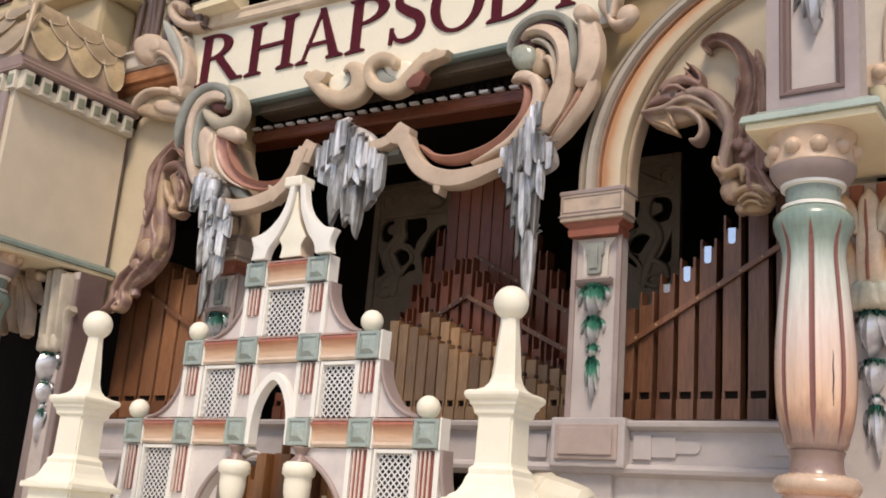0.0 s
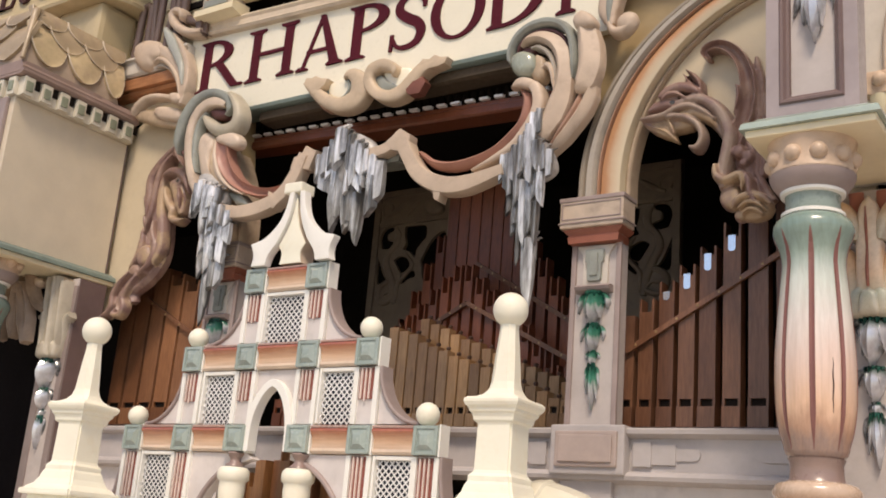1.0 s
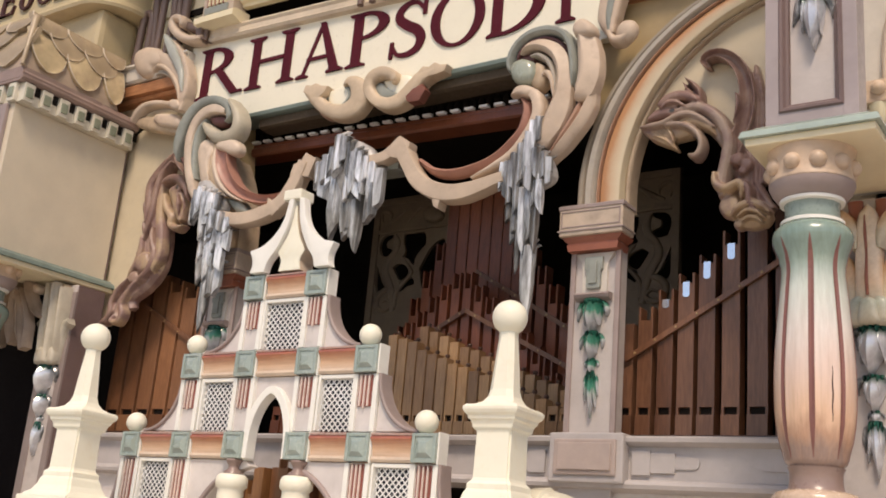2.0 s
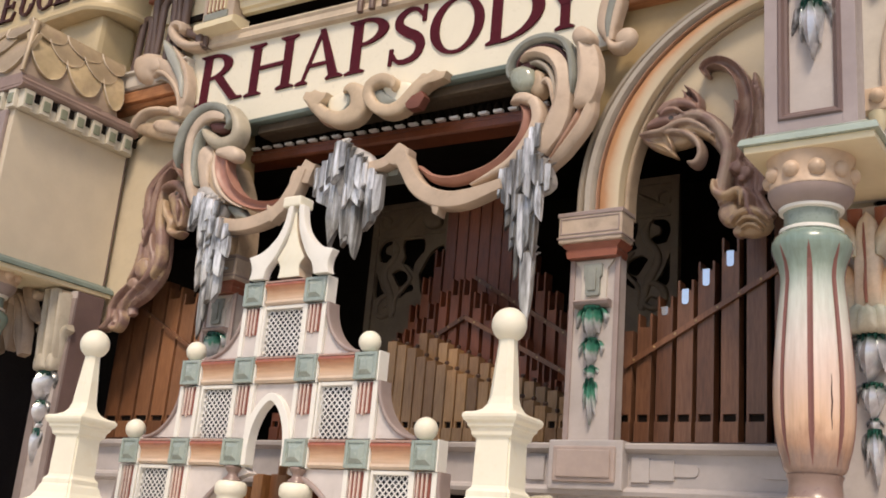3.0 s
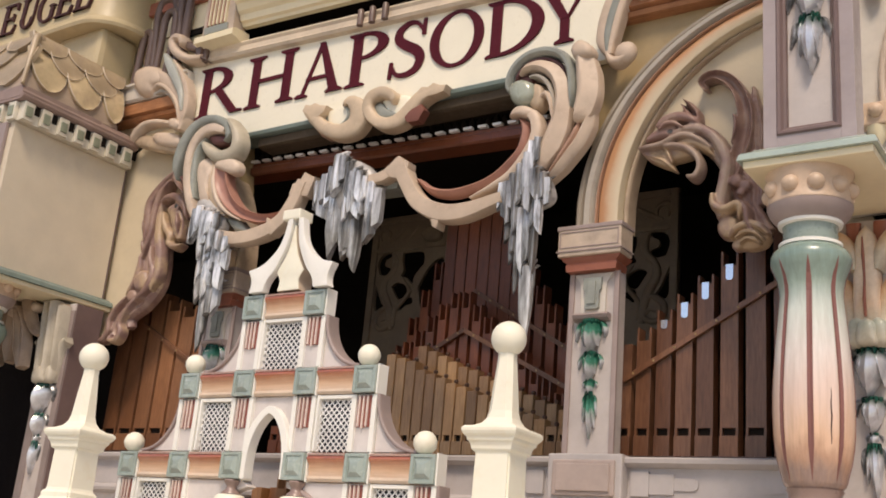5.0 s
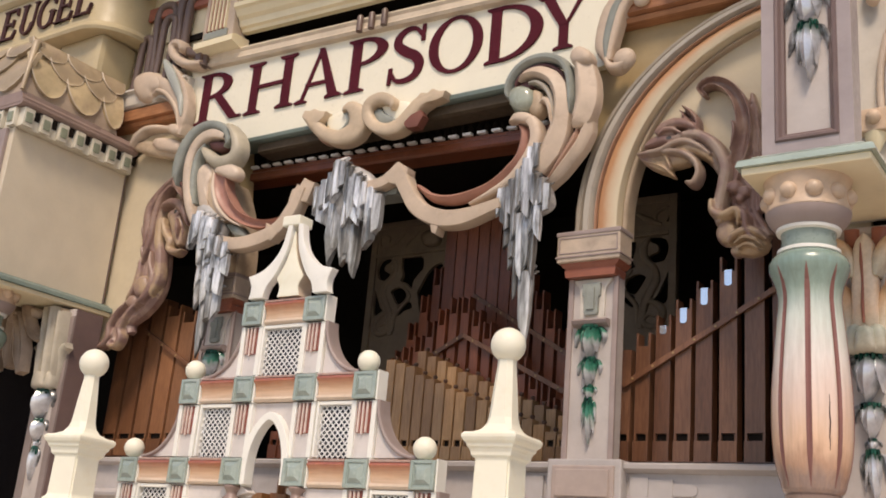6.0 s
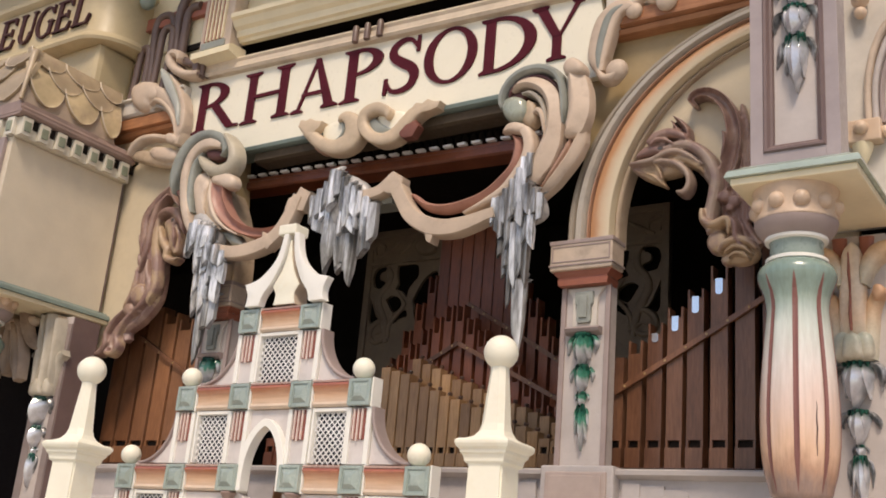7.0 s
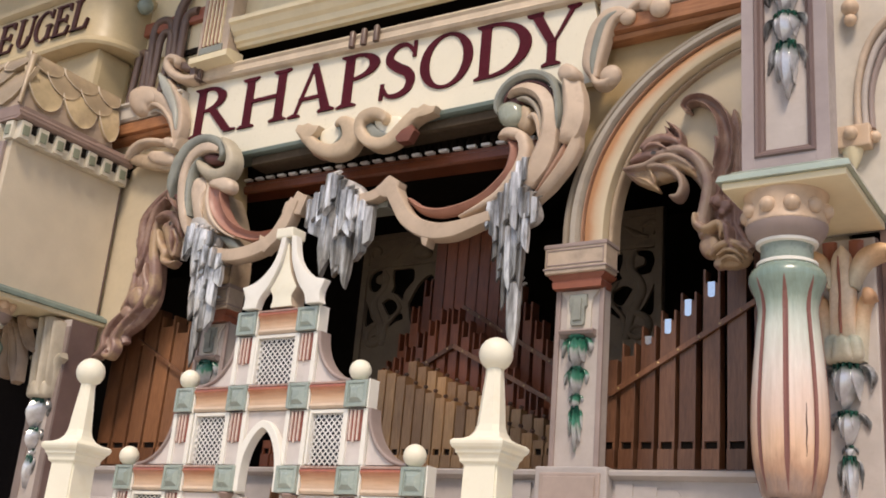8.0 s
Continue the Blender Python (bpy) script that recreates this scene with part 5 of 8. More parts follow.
icicles([(-1.629, 3.11, 2.96, 0.02, 0.03), (-1.614, 3.128, 3.012, 0.02, 0.036), (-1.594, 3.137, 2.924, 0.022, 0.04), (-1.581, 3.156, 3.022, 0.024, 0.046), (-1.567, 3.17, 3.052, 0.02, 0.04), (-1.55, 3.196, 3.03, 0.028, 0.05), (-1.537, 3.231, 3.113, 0.024, 0.044), (-1.524, 3.241, 3.168, 0.019, 0.036), (-1.518, 3.12, 3.038, 0.028, 0.052), (-1.495, 3.103, 3.027, 0.025, 0.044), (-1.475, 3.088, 3.008, 0.021, 0.036), (-1.539, 3.053, 2.993, 0.026, 0.058), (-1.507, 3.032, 2.924, 0.027, 0.04), (-1.525, 3.011, 2.936, 0.019, 0.034), (-1.549, 3.004, 2.817, 0.026, 0.03)],
        [(-1.658, 3.097, 3.024, 0.02, 0.026), (-1.646, 3.108, 2.99, 0.018, 0.02), (-1.628, 3.014, 2.904, 0.02, 0.016), (-1.618, 2.942, 2.832, 0.017, 0.006), (-1.6, 3, 2.861, 0.017, 0.022), (-1.591, 2.9, 2.725, 0.017, 0.01), (-1.574, 3.017, 2.791, 0.03, 0.024), (-1.528, 2.981, 2.792, 0.025, 0.018), (-1.567, 2.839, 2.619, 0.023, 0.006), (-1.544, 2.817, 2.586, 0.031, 0.012), (-1.532, 2.796, 2.663, 0.017, 0.002)],
        3.885, "long silver-grey carved icicles under the scroll", [(-1.556, 3.255), (-1.523, 3.245), (-1.525, 3.172), (-1.486, 3.105), (-1.472, 3.04), (-1.531, 3.01), (-1.618, 3.02), (-1.655, 3.08), (-1.63, 3.131), (-1.573, 3.179)])
icicles([(-3.156, 3.151, 3.066, 0.034, 0.03), (-3.141, 3.189, 3.07, 0.034, 0.038), (-3.12, 3.197, 3.087, 0.027, 0.044), (-3.077, 3.181, 2.975, 0.036, 0.048), (-3.055, 3.168, 3.031, 0.026, 0.054), (-3.035, 3.151, 3.073, 0.029, 0.056), (-3.008, 3.138, 3.084, 0.029, 0.048), (-3.088, 3.093, 3.015, 0.026, 0.036), (-3.017, 3.08, 2.998, 0.036, 0.05), (-2.98, 3.062, 3.004, 0.038, 0.044), (-2.944, 3.038, 2.99, 0.029, 0.034), (-3.033, 3.028, 2.961, 0.032, 0.04), (-2.986, 3.004, 2.932, 0.042, 0.034), (-3.009, 2.949, 2.863, 0.029, 0.036), (-2.969, 2.945, 2.85, 0.038, 0.03)],
        [(-3.08, 3.038, 2.893, 0.033, 0.022), (-2.946, 2.991, 2.929, 0.032, 0.026), (-3.044, 2.971, 2.807, 0.036, 0.026), (-3.092, 2.966, 2.808, 0.039, 0.01), (-3.009, 2.887, 2.741, 0.029, 0.018), (-2.976, 2.865, 2.755, 0.029, 0.012), (-3.042, 2.837, 2.678, 0.032, 0.004), (-3.062, 2.82, 2.605, 0.026, 0)],
        3.885, "stepped silver-grey carved icicles under the scroll", [(-3.181, 3.253), (-3.131, 3.262), (-3.073, 3.224), (-3.015, 3.168), (-2.999, 3.116), (-3.041, 3.042), (-3.121, 3.043), (-3.168, 3.12)])


# ---- carved dragons in the arches: each one solid carving ----
DRAGON_Y = 4.035


def ribbon(bm, path, widths, high, section, forward, tone=0):
    done = len(bm.faces)
    band(bm, path, widths, DRAGON_Y - forward, high, section, 6, 0.008)
    bm.faces.ensure_lookup_table()
    for f in bm.faces[done:]:
        f.material_index = tone


def boss(bm, x, z, a, b, high, forward, tone=0):
    pad(bm, [(x + a * math.cos(math.pi * k / 4), z + b * math.sin(math.pi * k / 4)) for k in range(8)], DRAGON_Y - forward, high * 0.7, 0.008, tone)


def ring_of(bm, x, z, a, b, thick, forward, tone=0):
    """A raised lid round an eye."""
    ribbon(bm, [(x + a * math.cos(2 * math.pi * k / 10), z + b * math.sin(2 * math.pi * k / 10)) for k in range(11)], thick, thick * 0.9, ROUND, forward, tone)


def carve(bm, label, eye, voxel=0.0032):
    """Melts the overlapping strokes into one skin, as if cut from one block, and colours it stroke by stroke; eye: (x, y, z, radius)."""
    bm.faces.ensure_lookup_table()
    tree = kdtree.KDTree(len(bm.faces))
    tones = []
    for i, f in enumerate(bm.faces):
        tree.insert(f.calc_center_median(), i)
        tones.append(f.material_index)
    tree.balance()
    rough = bpy.data.meshes.new("rough_block")
    bmesh.ops.recalc_face_normals(bm, faces=bm.faces)
    bm.to_mesh(rough)
    bm.free()
    block = new("rough_block", rough)
    melt = block.modifiers.new("melt", "REMESH")
    melt.mode, melt.voxel_size = "VOXEL", voxel
    soft = block.modifiers.new("soft", "SMOOTH")
    soft.factor, soft.iterations = 0.5, 5
    bpy.context.view_layer.update()
    me = bpy.data.meshes.new_from_object(block.evaluated_get(bpy.context.evaluated_depsgraph_get()))
    bpy.data.objects.remove(block)
    me.name = "dragon_carving"
    me.materials.clear()
    for m in (DRAGON, DRAGONTAN, DRAGONGREY, EYE):
        me.materials.append(m)
    at = Vector(eye[:3])
    for p in me.polygons:
        p.use_smooth = True
        p.material_index = 3 if (p.center - at).length < eye[3] else tones[tree.find(p.center)[1]]
    return tagged(new("dragon_carving", me), label, "carving", "dragon carvings")


bm = bmesh.new()
# plume that curls over at its tip, and the ribbons behind it
ribbon(bm, [(-0.989, 3.398), (-1.005, 3.420), (-0.988, 3.438), (-0.951, 3.438), (-0.911, 3.411), (-0.880, 3.364), (-0.863, 3.306), (-0.859, 3.247), (-0.868, 3.191), (-0.885, 3.137), (-0.905, 3.07)], [0.012, 0.024, 0.031, 0.034, 0.040, 0.046, 0.052, 0.054, 0.056, 0.054, 0.04], 0.050, HOLLOW, 0.004)
ribbon(bm, [(-0.842, 3.385), (-0.834, 3.312), (-0.830, 3.241), (-0.832, 3.10), (-0.838, 2.98)], [0.012, 0.034, 0.044, 0.056, 0.06], 0.034, RIBS, 0.0)
ribbon(bm, [(-0.894, 3.283), (-0.886, 3.255), (-0.889, 3.22), (-0.901, 3.183)], [0.008, 0.016, 0.014, 0.004], 0.04, ROUND, 0.036)
# neck, chest and the shell-like bosses on it
ribbon(bm, [(-1.090, 3.252), (-1.037, 3.260), (-0.992, 3.246), (-0.955, 3.212), (-0.931, 3.170), (-0.918, 3.123), (-0.925, 3.065), (-0.938, 2.995), (-0.930, 2.942)], [0.024, 0.042, 0.044, 0.046, 0.048, 0.048, 0.048, 0.048, 0.04], 0.058, ROUND, 0.008, 2)
ribbon(bm, [(-0.885, 3.09), (-0.868, 3.03), (-0.862, 2.97), (-0.838, 2.92), (-0.80, 2.88)], [0.05, 0.080, 0.085, 0.085, 0.06], 0.036, RIBS, 0.0)
ribbon(bm, [(-0.955, 3.02), (-0.950, 2.982), (-0.918, 2.962), (-0.882, 2.975), (-0.868, 2.962), (-0.872, 2.925)], [0.018, 0.032, 0.034, 0.030, 0.026, 0.010], 0.05, ROUND, 0.034, 1)
ribbon(bm, [(-0.868, 2.985), (-0.850, 2.955), (-0.846, 2.915), (-0.83, 2.88)], [0.014, 0.024, 0.024, 0.012], 0.045, ROUND, 0.036)
boss(bm, -0.886, 3.058, 0.021, 0.022, 0.04, 0.036)
boss(bm, -0.858, 3.040, 0.020, 0.020, 0.036, 0.032)
boss(bm, -0.872, 3.02, 0.016, 0.014, 0.03, 0.034)
boss(bm, -0.912, 2.912, 0.038, 0.040, 0.062, 0.016, 1)
boss(bm, -0.87, 2.925, 0.05, 0.045, 0.05, 0.0)
# foot: a rolled shell
ribbon(bm, [(-0.905, 2.872), (-0.885, 2.896), (-0.850, 2.908), (-0.812, 2.898), (-0.785, 2.872)], [0.012, 0.026, 0.032, 0.028, 0.012], 0.05, ROUND, 0.026, 1)
ribbon(bm, [(-0.885, 2.868), (-0.858, 2.884), (-0.825, 2.878), (-0.80, 2.855)], [0.008, 0.014, 0.016, 0.006], 0.04, ROUND, 0.040, 1)
ribbon(bm, [(-0.872, 2.850), (-0.852, 2.862), (-0.828, 2.858), (-0.808, 2.842)], [0.006, 0.012, 0.014, 0.006], 0.034, ROUND, 0.046, 1)
boss(bm, -0.840, 2.868, 0.056, 0.036, 0.05, 0.010, 1)
boss(bm, -0.885, 2.852, 0.020, 0.018, 0.05, 0.012, 1)
# head: skull, snout, brow, cheek, jaw with its curled end, beard and crest
ribbon(bm, [(-1.150, 3.278), (-1.124, 3.300), (-1.082, 3.308), (-1.037, 3.293), (-1.008, 3.270)], [0.022, 0.044, 0.046, 0.038, 0.016], 0.060, ROUND, 0.010)
ribbon(bm, [(-1.192, 3.235), (-1.163, 3.252), (-1.130, 3.257), (-1.080, 3.250)], [0.014, 0.046, 0.046, 0.034], 0.054, ROUND, 0.008)
ribbon(bm, [(-1.140, 3.266), (-1.116, 3.283), (-1.085, 3.280), (-1.055, 3.262)], [0.006, 0.014, 0.014, 0.006], 0.02, ROUND, 0.058)
ribbon(bm, [(-1.214, 3.214), (-1.171, 3.213), (-1.132, 3.216), (-1.087, 3.233), (-1.042, 3.233), (-1.001, 3.210), (-0.963, 3.178)], [0.010, 0.024, 0.023, 0.022, 0.022, 0.021, 0.006], 0.034, ROUND, 0.040, 2)
ribbon(bm, [(-1.080, 3.215), (-1.029, 3.209), (-0.985, 3.184), (-0.960, 3.155)], [0.013, 0.030, 0.030, 0.006], 0.045, ROUND, 0.016, 1)
ribbon(bm, [(-1.124, 3.208), (-1.077, 3.203), (-1.035, 3.182), (-1.008, 3.150), (-1.002, 3.116), (-1.018, 3.087), (-1.046, 3.096)], [0.016, 0.026, 0.028, 0.026, 0.026, 0.029, 0.012], 0.050, ROUND, 0.024, 2)
ribbon(bm, [(-1.209, 3.205), (-1.170, 3.184), (-1.130, 3.164), (-1.090, 3.126)], [0.008, 0.032, 0.038, 0.005], 0.045, RIBS, 0.010, 1)
ribbon(bm, [(-1.205, 3.206), (-1.160, 3.194), (-1.100, 3.186), (-1.040, 3.180)], [0.018, 0.052, 0.056, 0.030], 0.038, ROUND, 0.006, 1)
ribbon(bm, [(-1.060, 3.238), (-1.005, 3.215), (-0.962, 3.176), (-0.935, 3.12)], [0.03, 0.05, 0.05, 0.03], 0.036, ROUND, 0.004, 2)
ribbon(bm, [(-1.122, 3.207), (-1.108, 3.178), (-1.098, 3.150)], [0.006, 0.015, 0.006], 0.03, ROUND, 0.036, 1)
ribbon(bm, [(-1.072, 3.378), (-1.043, 3.347), (-1.020, 3.315), (-1.010, 3.281)], [0.004, 0.022, 0.027, 0.016], 0.05, KEEL, 0.012)
ribbon(bm, [(-1.082, 3.366), (-1.066, 3.346), (-1.064, 3.312)], [0.003, 0.012, 0.015], 0.045, ROUND, 0.008)
ribbon(bm, [(-1.060, 3.335), (-1.045, 3.315), (-1.030, 3.290)], [0.005, 0.014, 0.006], 0.03, ROUND, 0.034)
ring_of(bm, -1.102, 3.256, 0.018, 0.012, 0.008, 0.054, 0)
boss(bm, -1.102, 3.256, 0.010, 0.008, 0.012, 0.054)
carve(bm, "mauve-brown carved dragon with curling plume and open beak", (-1.102, DRAGON_Y - 0.064, 3.256, 0.0095))

bm = bmesh.new()
# body that narrows to a curled tail, long feathers over it
ribbon(bm, [(-3.500, 3.475), (-3.560, 3.395), (-3.572, 3.314), (-3.562, 3.217), (-3.550, 3.122), (-3.540, 3.028), (-3.545, 2.952), (-3.590, 2.888), (-3.650, 2.846), (-3.700, 2.802), (-3.718, 2.754), (-3.700, 2.712)], [0.02, 0.08, 0.12, 0.14, 0.155, 0.165, 0.165, 0.135, 0.112, 0.10, 0.092, 0.04], 0.052, RIBS, 0.0)
for path, wd, f, tone in (
    ([(-3.490, 3.478), (-3.575, 3.405), (-3.628, 3.335), (-3.622, 3.238), (-3.615, 3.14)], [0.012, 0.050, 0.058, 0.054, 0.012], 0.016, 0),
    ([(-3.50, 3.43), (-3.552, 3.352), (-3.568, 3.26), (-3.575, 3.16), (-3.60, 3.07)], [0.012, 0.036, 0.044, 0.042, 0.010], 0.030, 0),
    ([(-3.512, 3.332), (-3.524, 3.266), (-3.514, 3.17), (-3.488, 3.075), (-3.478, 2.982), (-3.50, 2.909)], [0.014, 0.046, 0.054, 0.054, 0.050, 0.014], 0.030, 1),
    ([(-3.545, 3.12), (-3.530, 3.05), (-3.505, 2.985), (-3.525, 2.92), (-3.59, 2.865)], [0.010, 0.034, 0.040, 0.042, 0.014], 0.036, 0),
    ([(-3.615, 3.10), (-3.612, 3.03), (-3.628, 2.962), (-3.67, 2.90)], [0.012, 0.042, 0.046, 0.012], 0.022, 1),
):
    ribbon(bm, path, wd, 0.042, ROUND, f, tone)
# joint and egg-shaped boss above the tail
boss(bm, -3.572, 2.958, 0.048, 0.052, 0.06, 0.034, 1)
boss(bm, -3.622, 2.893, 0.036, 0.03, 0.05, 0.034)
boss(bm, -3.560, 2.888, 0.024, 0.02, 0.04, 0.034)
# hollowed tail: two rims and a rolled end
ribbon(bm, [(-3.60, 2.875), (-3.645, 2.822), (-3.672, 2.775), (-3.658, 2.730), (-3.680, 2.694), (-3.722, 2.700), (-3.715, 2.73)], [0.016, 0.032, 0.034, 0.036, 0.032, 0.026, 0.008], 0.042, ROUND, 0.030, 1)
ribbon(bm, [(-3.655, 2.895), (-3.712, 2.843), (-3.748, 2.793), (-3.745, 2.741), (-3.775, 2.705), (-3.842, 2.680)], [0.014, 0.030, 0.032, 0.036, 0.034, 0.006], 0.042, ROUND, 0.026)
# head turned to the front, brow, beak and wattle
ribbon(bm, [(-3.510, 3.315), (-3.465, 3.336), (-3.410, 3.325), (-3.355, 3.275), (-3.32, 3.21)], [0.016, 0.042, 0.050, 0.044, 0.012], 0.06, ROUND, 0.03)
ribbon(bm, [(-3.455, 3.285), (-3.410, 3.239), (-3.385, 3.183), (-3.365, 3.126)], [0.06, 0.10, 0.095, 0.03], 0.062, ROUND, 0.014, 1)
ribbon(bm, [(-3.495, 3.270), (-3.476, 3.206), (-3.432, 3.153), (-3.430, 3.117), (-3.385, 3.098), (-3.35, 3.11)], [0.016, 0.040, 0.046, 0.038, 0.03, 0.008], 0.055, ROUND, 0.022, 1)
ribbon(bm, [(-3.392, 3.25), (-3.372, 3.20), (-3.368, 3.15)], [0.010, 0.026, 0.006], 0.04, ROUND, 0.056)
ribbon(bm, [(-3.492, 3.460), (-3.455, 3.406), (-3.400, 3.350)], [0.012, 0.036, 0.012], 0.05, KEEL, 0.02)
ring_of(bm, -3.408, 3.284, 0.020, 0.015, 0.010, 0.070, 1)
boss(bm, -3.408, 3.284, 0.012, 0.010, 0.014, 0.070)
# ragged fins along the free edge
for k, (x, z) in enumerate(((-3.592, 3.405), (-3.645, 3.355), (-3.662, 3.26), (-3.652, 3.165), (-3.648, 3.09), (-3.652, 3.02), (-3.672, 2.955), (-3.705, 2.895))):
    ribbon(bm, [(x + 0.075, z - 0.14), (x + 0.045, z - 0.085), (x + 0.012, z - 0.03), (x - 0.006, z + 0.012)], [0.03, 0.056, 0.044, 0.006], 0.034, KEEL, 0.003 + 0.003 * (k % 3))
carve(bm, "mauve-brown carved dragon with ragged fins and drooping beak", (-3.408, DRAGON_Y - 0.081, 3.284, 0.010))


# ---- wings: baluster columns, pillars, panelled box with scale roof ----
DRUM = paint("peach_drum", (0.64, 0.475, 0.345), 0.4, soil=(0.35, 0.25, 0.18), soiled=0.6, mottled=0.2)


def baluster(x, y, label, s=1.0, crack=False):
    foot = Matrix.Translation((x, y, 1.78)) @ Matrix.Scale(s, 4) @ Matrix.Translation((-x, -y, -1.78))
    ob = thing("baluster_column", label, "column", (x, y, 1.78), "baluster columns")
    prof = [(0.060, 2.075), (0.064, 2.085), (0.072, 2.092), (0.074, 2.10), (0.076, 2.112), (0.0855, 2.145), (0.0915, 2.18), (0.0950, 2.22), (0.0965, 2.27), (0.0958, 2.32), (0.0930, 2.37),
            (0.0885, 2.43), (0.084, 2.48), (0.0795, 2.53), (0.077, 2.558), (0.078, 2.578), (0.083, 2.604), (0.093, 2.628), (0.099, 2.646), (0.099, 2.660), (0.092, 2.675), (0.076, 2.689)]
    bm = bmesh.new()
    seg, grooves = 96, 8
    rings = []
    for r, z in prof:
        f = (z - 2.10) / (2.64 - 2.10)
        deep = 0.003 * max(0.0, min(1, 9 * (f - 0.10), 7 * (0.90 - f)))
        ring = []
        for i in range(seg):
            k = i % (seg // grooves)
            cut = deep if k == 0 else 0.0
            a = 2 * math.pi * i / seg + radians(-90 + 11)
            ring.append(bm.verts.new((x + (r - cut) * math.cos(a), y + (r - cut) * math.sin(a), z)))
        rings.append(ring)
    for a, b in zip(rings, rings[1:]):
        for i in range(seg):
            bm.faces.new((a[i], a[(i + 1) % seg], b[(i + 1) % seg], b[i]))
    bm.faces.new(rings[0][::-1]), bm.faces.new(rings[-1])
    part("body", bm, COLUMN, ob, "orange to cream to green airbrushed fluted body", 50)
    # painted flutes: a slim red lens laid in each groove
    for g in range(grooves):
        a = 2 * math.pi * g / grooves + radians(-90 + 11)
        bm = bmesh.new()
        rows = []
        for r, z in prof:
            f = (z - 2.105) / (2.645 - 2.105)
            if not -0.02 <= f <= 1.02:
                continue
            w = 0.0064 * min(1, max(0, 9 * (1 - f))) ** 0.6 * min(1, max(0.02, 7 * f)) ** 0.7 + 0.0003
            d = w / r
            row = [bm.verts.new((x + (r + h) * math.cos(a + s * d), y + (r + h) * math.sin(a + s * d), z)) for s, h in ((-1, 0.0009), (0, 0.0012 - 0.0034 * max(0.0, min(1, 9 * (f - 0.10), 7 * (0.90 - f)))), (1, 0.0009))]
            row.append(bm.verts.new((x + (r - 0.009) * math.cos(a), y + (r - 0.009) * math.sin(a), z)))
            rows.append(row)
        for p, q in zip(rows, rows[1:]):
            for j in range(4):
                bm.faces.new((p[j], p[(j + 1) % 4], q[(j + 1) % 4], q[j]))
        bm.faces.new(rows[0]), bm.faces.new(rows[-1][::-1])
        part("flute", bm, FLUTE, ob, "dusky red painted flute")
    if crack:
        bm = bmesh.new()
        rows = []
        for k in range(9):
            z = 2.315 - 0.0165 * k
            r = np.interp(z, [q[1] for q in prof], [q[0] for q in prof])
            a, w = radians(-50.5) + 0.012 * math.sin(k * 1.9), 0.0016 * math.sin(math.pi * (k + 0.4) / 9) + 0.0003
            rows.append([bm.verts.new((x + (r + h) * math.cos(a + d * w / r), y + (r + h) * math.sin(a + d * w / r), z)) for d, h in ((-1, 0.0004), (1, 0.0004), (0, -0.003))])
        for p, q in zip(rows, rows[1:]):
            for j in range(3):
                bm.faces.new((p[j], p[(j + 1) % 3], q[(j + 1) % 3], q[j]))
        bm.faces.new(rows[0]), bm.faces.new(rows[-1][::-1])
        part("crack", bm, BROWN, ob, "dark drying crack")
    bm = bmesh.new()
    lathe(bm, [(0.07, 2.686), (0.079, 2.690), (0.079, 2.698), (0.07, 2.702)], x, y)
    part("lower_ring", bm, WHITE, ob, "white ring", 30)
    bm = bmesh.new()
    lathe(bm, [(0.066, 2.700), (0.068, 2.715), (0.067, 2.735), (0.070, 2.747)], x, y)
    part("neck", bm, SAGE, ob, "grey-green neck", 50)
    bm = bmesh.new()
    lathe(bm, [(0.07, 2.744), (0.080, 2.747), (0.081, 2.755), (0.072, 2.759)], x, y)
    part("upper_ring", bm, WHITE, ob, "white ring", 30)
    bm = bmesh.new()
    lathe(bm, [(0.078, 2.754), (0.088, 2.761), (0.100, 2.776), (0.107, 2.793), (0.107, 2.800)], x, y, 48)
    part("cushion", bm, MAUVE, ob, "mauve cushion", 50)
    bm = bmesh.new()
    lathe(bm, [(0.107, 2.797), (0.107, 2.806), (0.103, 2.816), (0.1035, 2.852), (0.108, 2.872), (0.112, 2.889)], x, y, 48)
    part("drum", bm, DRUM, ob, "tan drum", 50)
    for k in range(10):
        a = 2 * math.pi * k / 10 + radians(-102)
        bm = bmesh.new()
        ball(bm, x + 0.100 * math.cos(a), y + 0.100 * math.sin(a), 2.838, 0.0225, seg=16)
        part("bead", bm, DRUM, ob, "round tan bead", 60)
    bm = bmesh.new()
    lathe(bm, [(0.07, 2.024), (0.064, 2.034), (0.062, 2.05), (0.062, 2.07), (0.068, 2.082)], x, y)
    part("base_neck", bm, UMBER, ob, "mauve-brown base neck", 50)
    bm = bmesh.new()
    lathe(bm, [(0.075, 1.975), (0.094, 1.982), (0.102, 1.995), (0.102, 2.008), (0.094, 2.020), (0.074, 2.027)], x, y, 48)
    part("base_torus", bm, TORUS, ob, "glossy tan base roll", 60)
    bm = bmesh.new()
    lathe(bm, [(0.085, 1.95), (0.08, 1.978)], x, y)
    lathe(bm, [(0.115, 1.78), (0.115, 1.945), (0.105, 1.952)], x, y, square=True)
    part("plinth", bm, SALMON, ob, "salmon plinth")
    for piece in ob.children:
        piece.data.transform(foot)
    return ob


baluster(-0.540, 3.527, "tall fluted baluster column airbrushed from orange to green", 0.966, True)
baluster(-4.00, 3.54, "fluted baluster column under the far wing")


PILLARMAUVE = paint("lilac_mauve", (0.37, 0.31, 0.305), 0.38, soiled=0.3, coat=0.2)


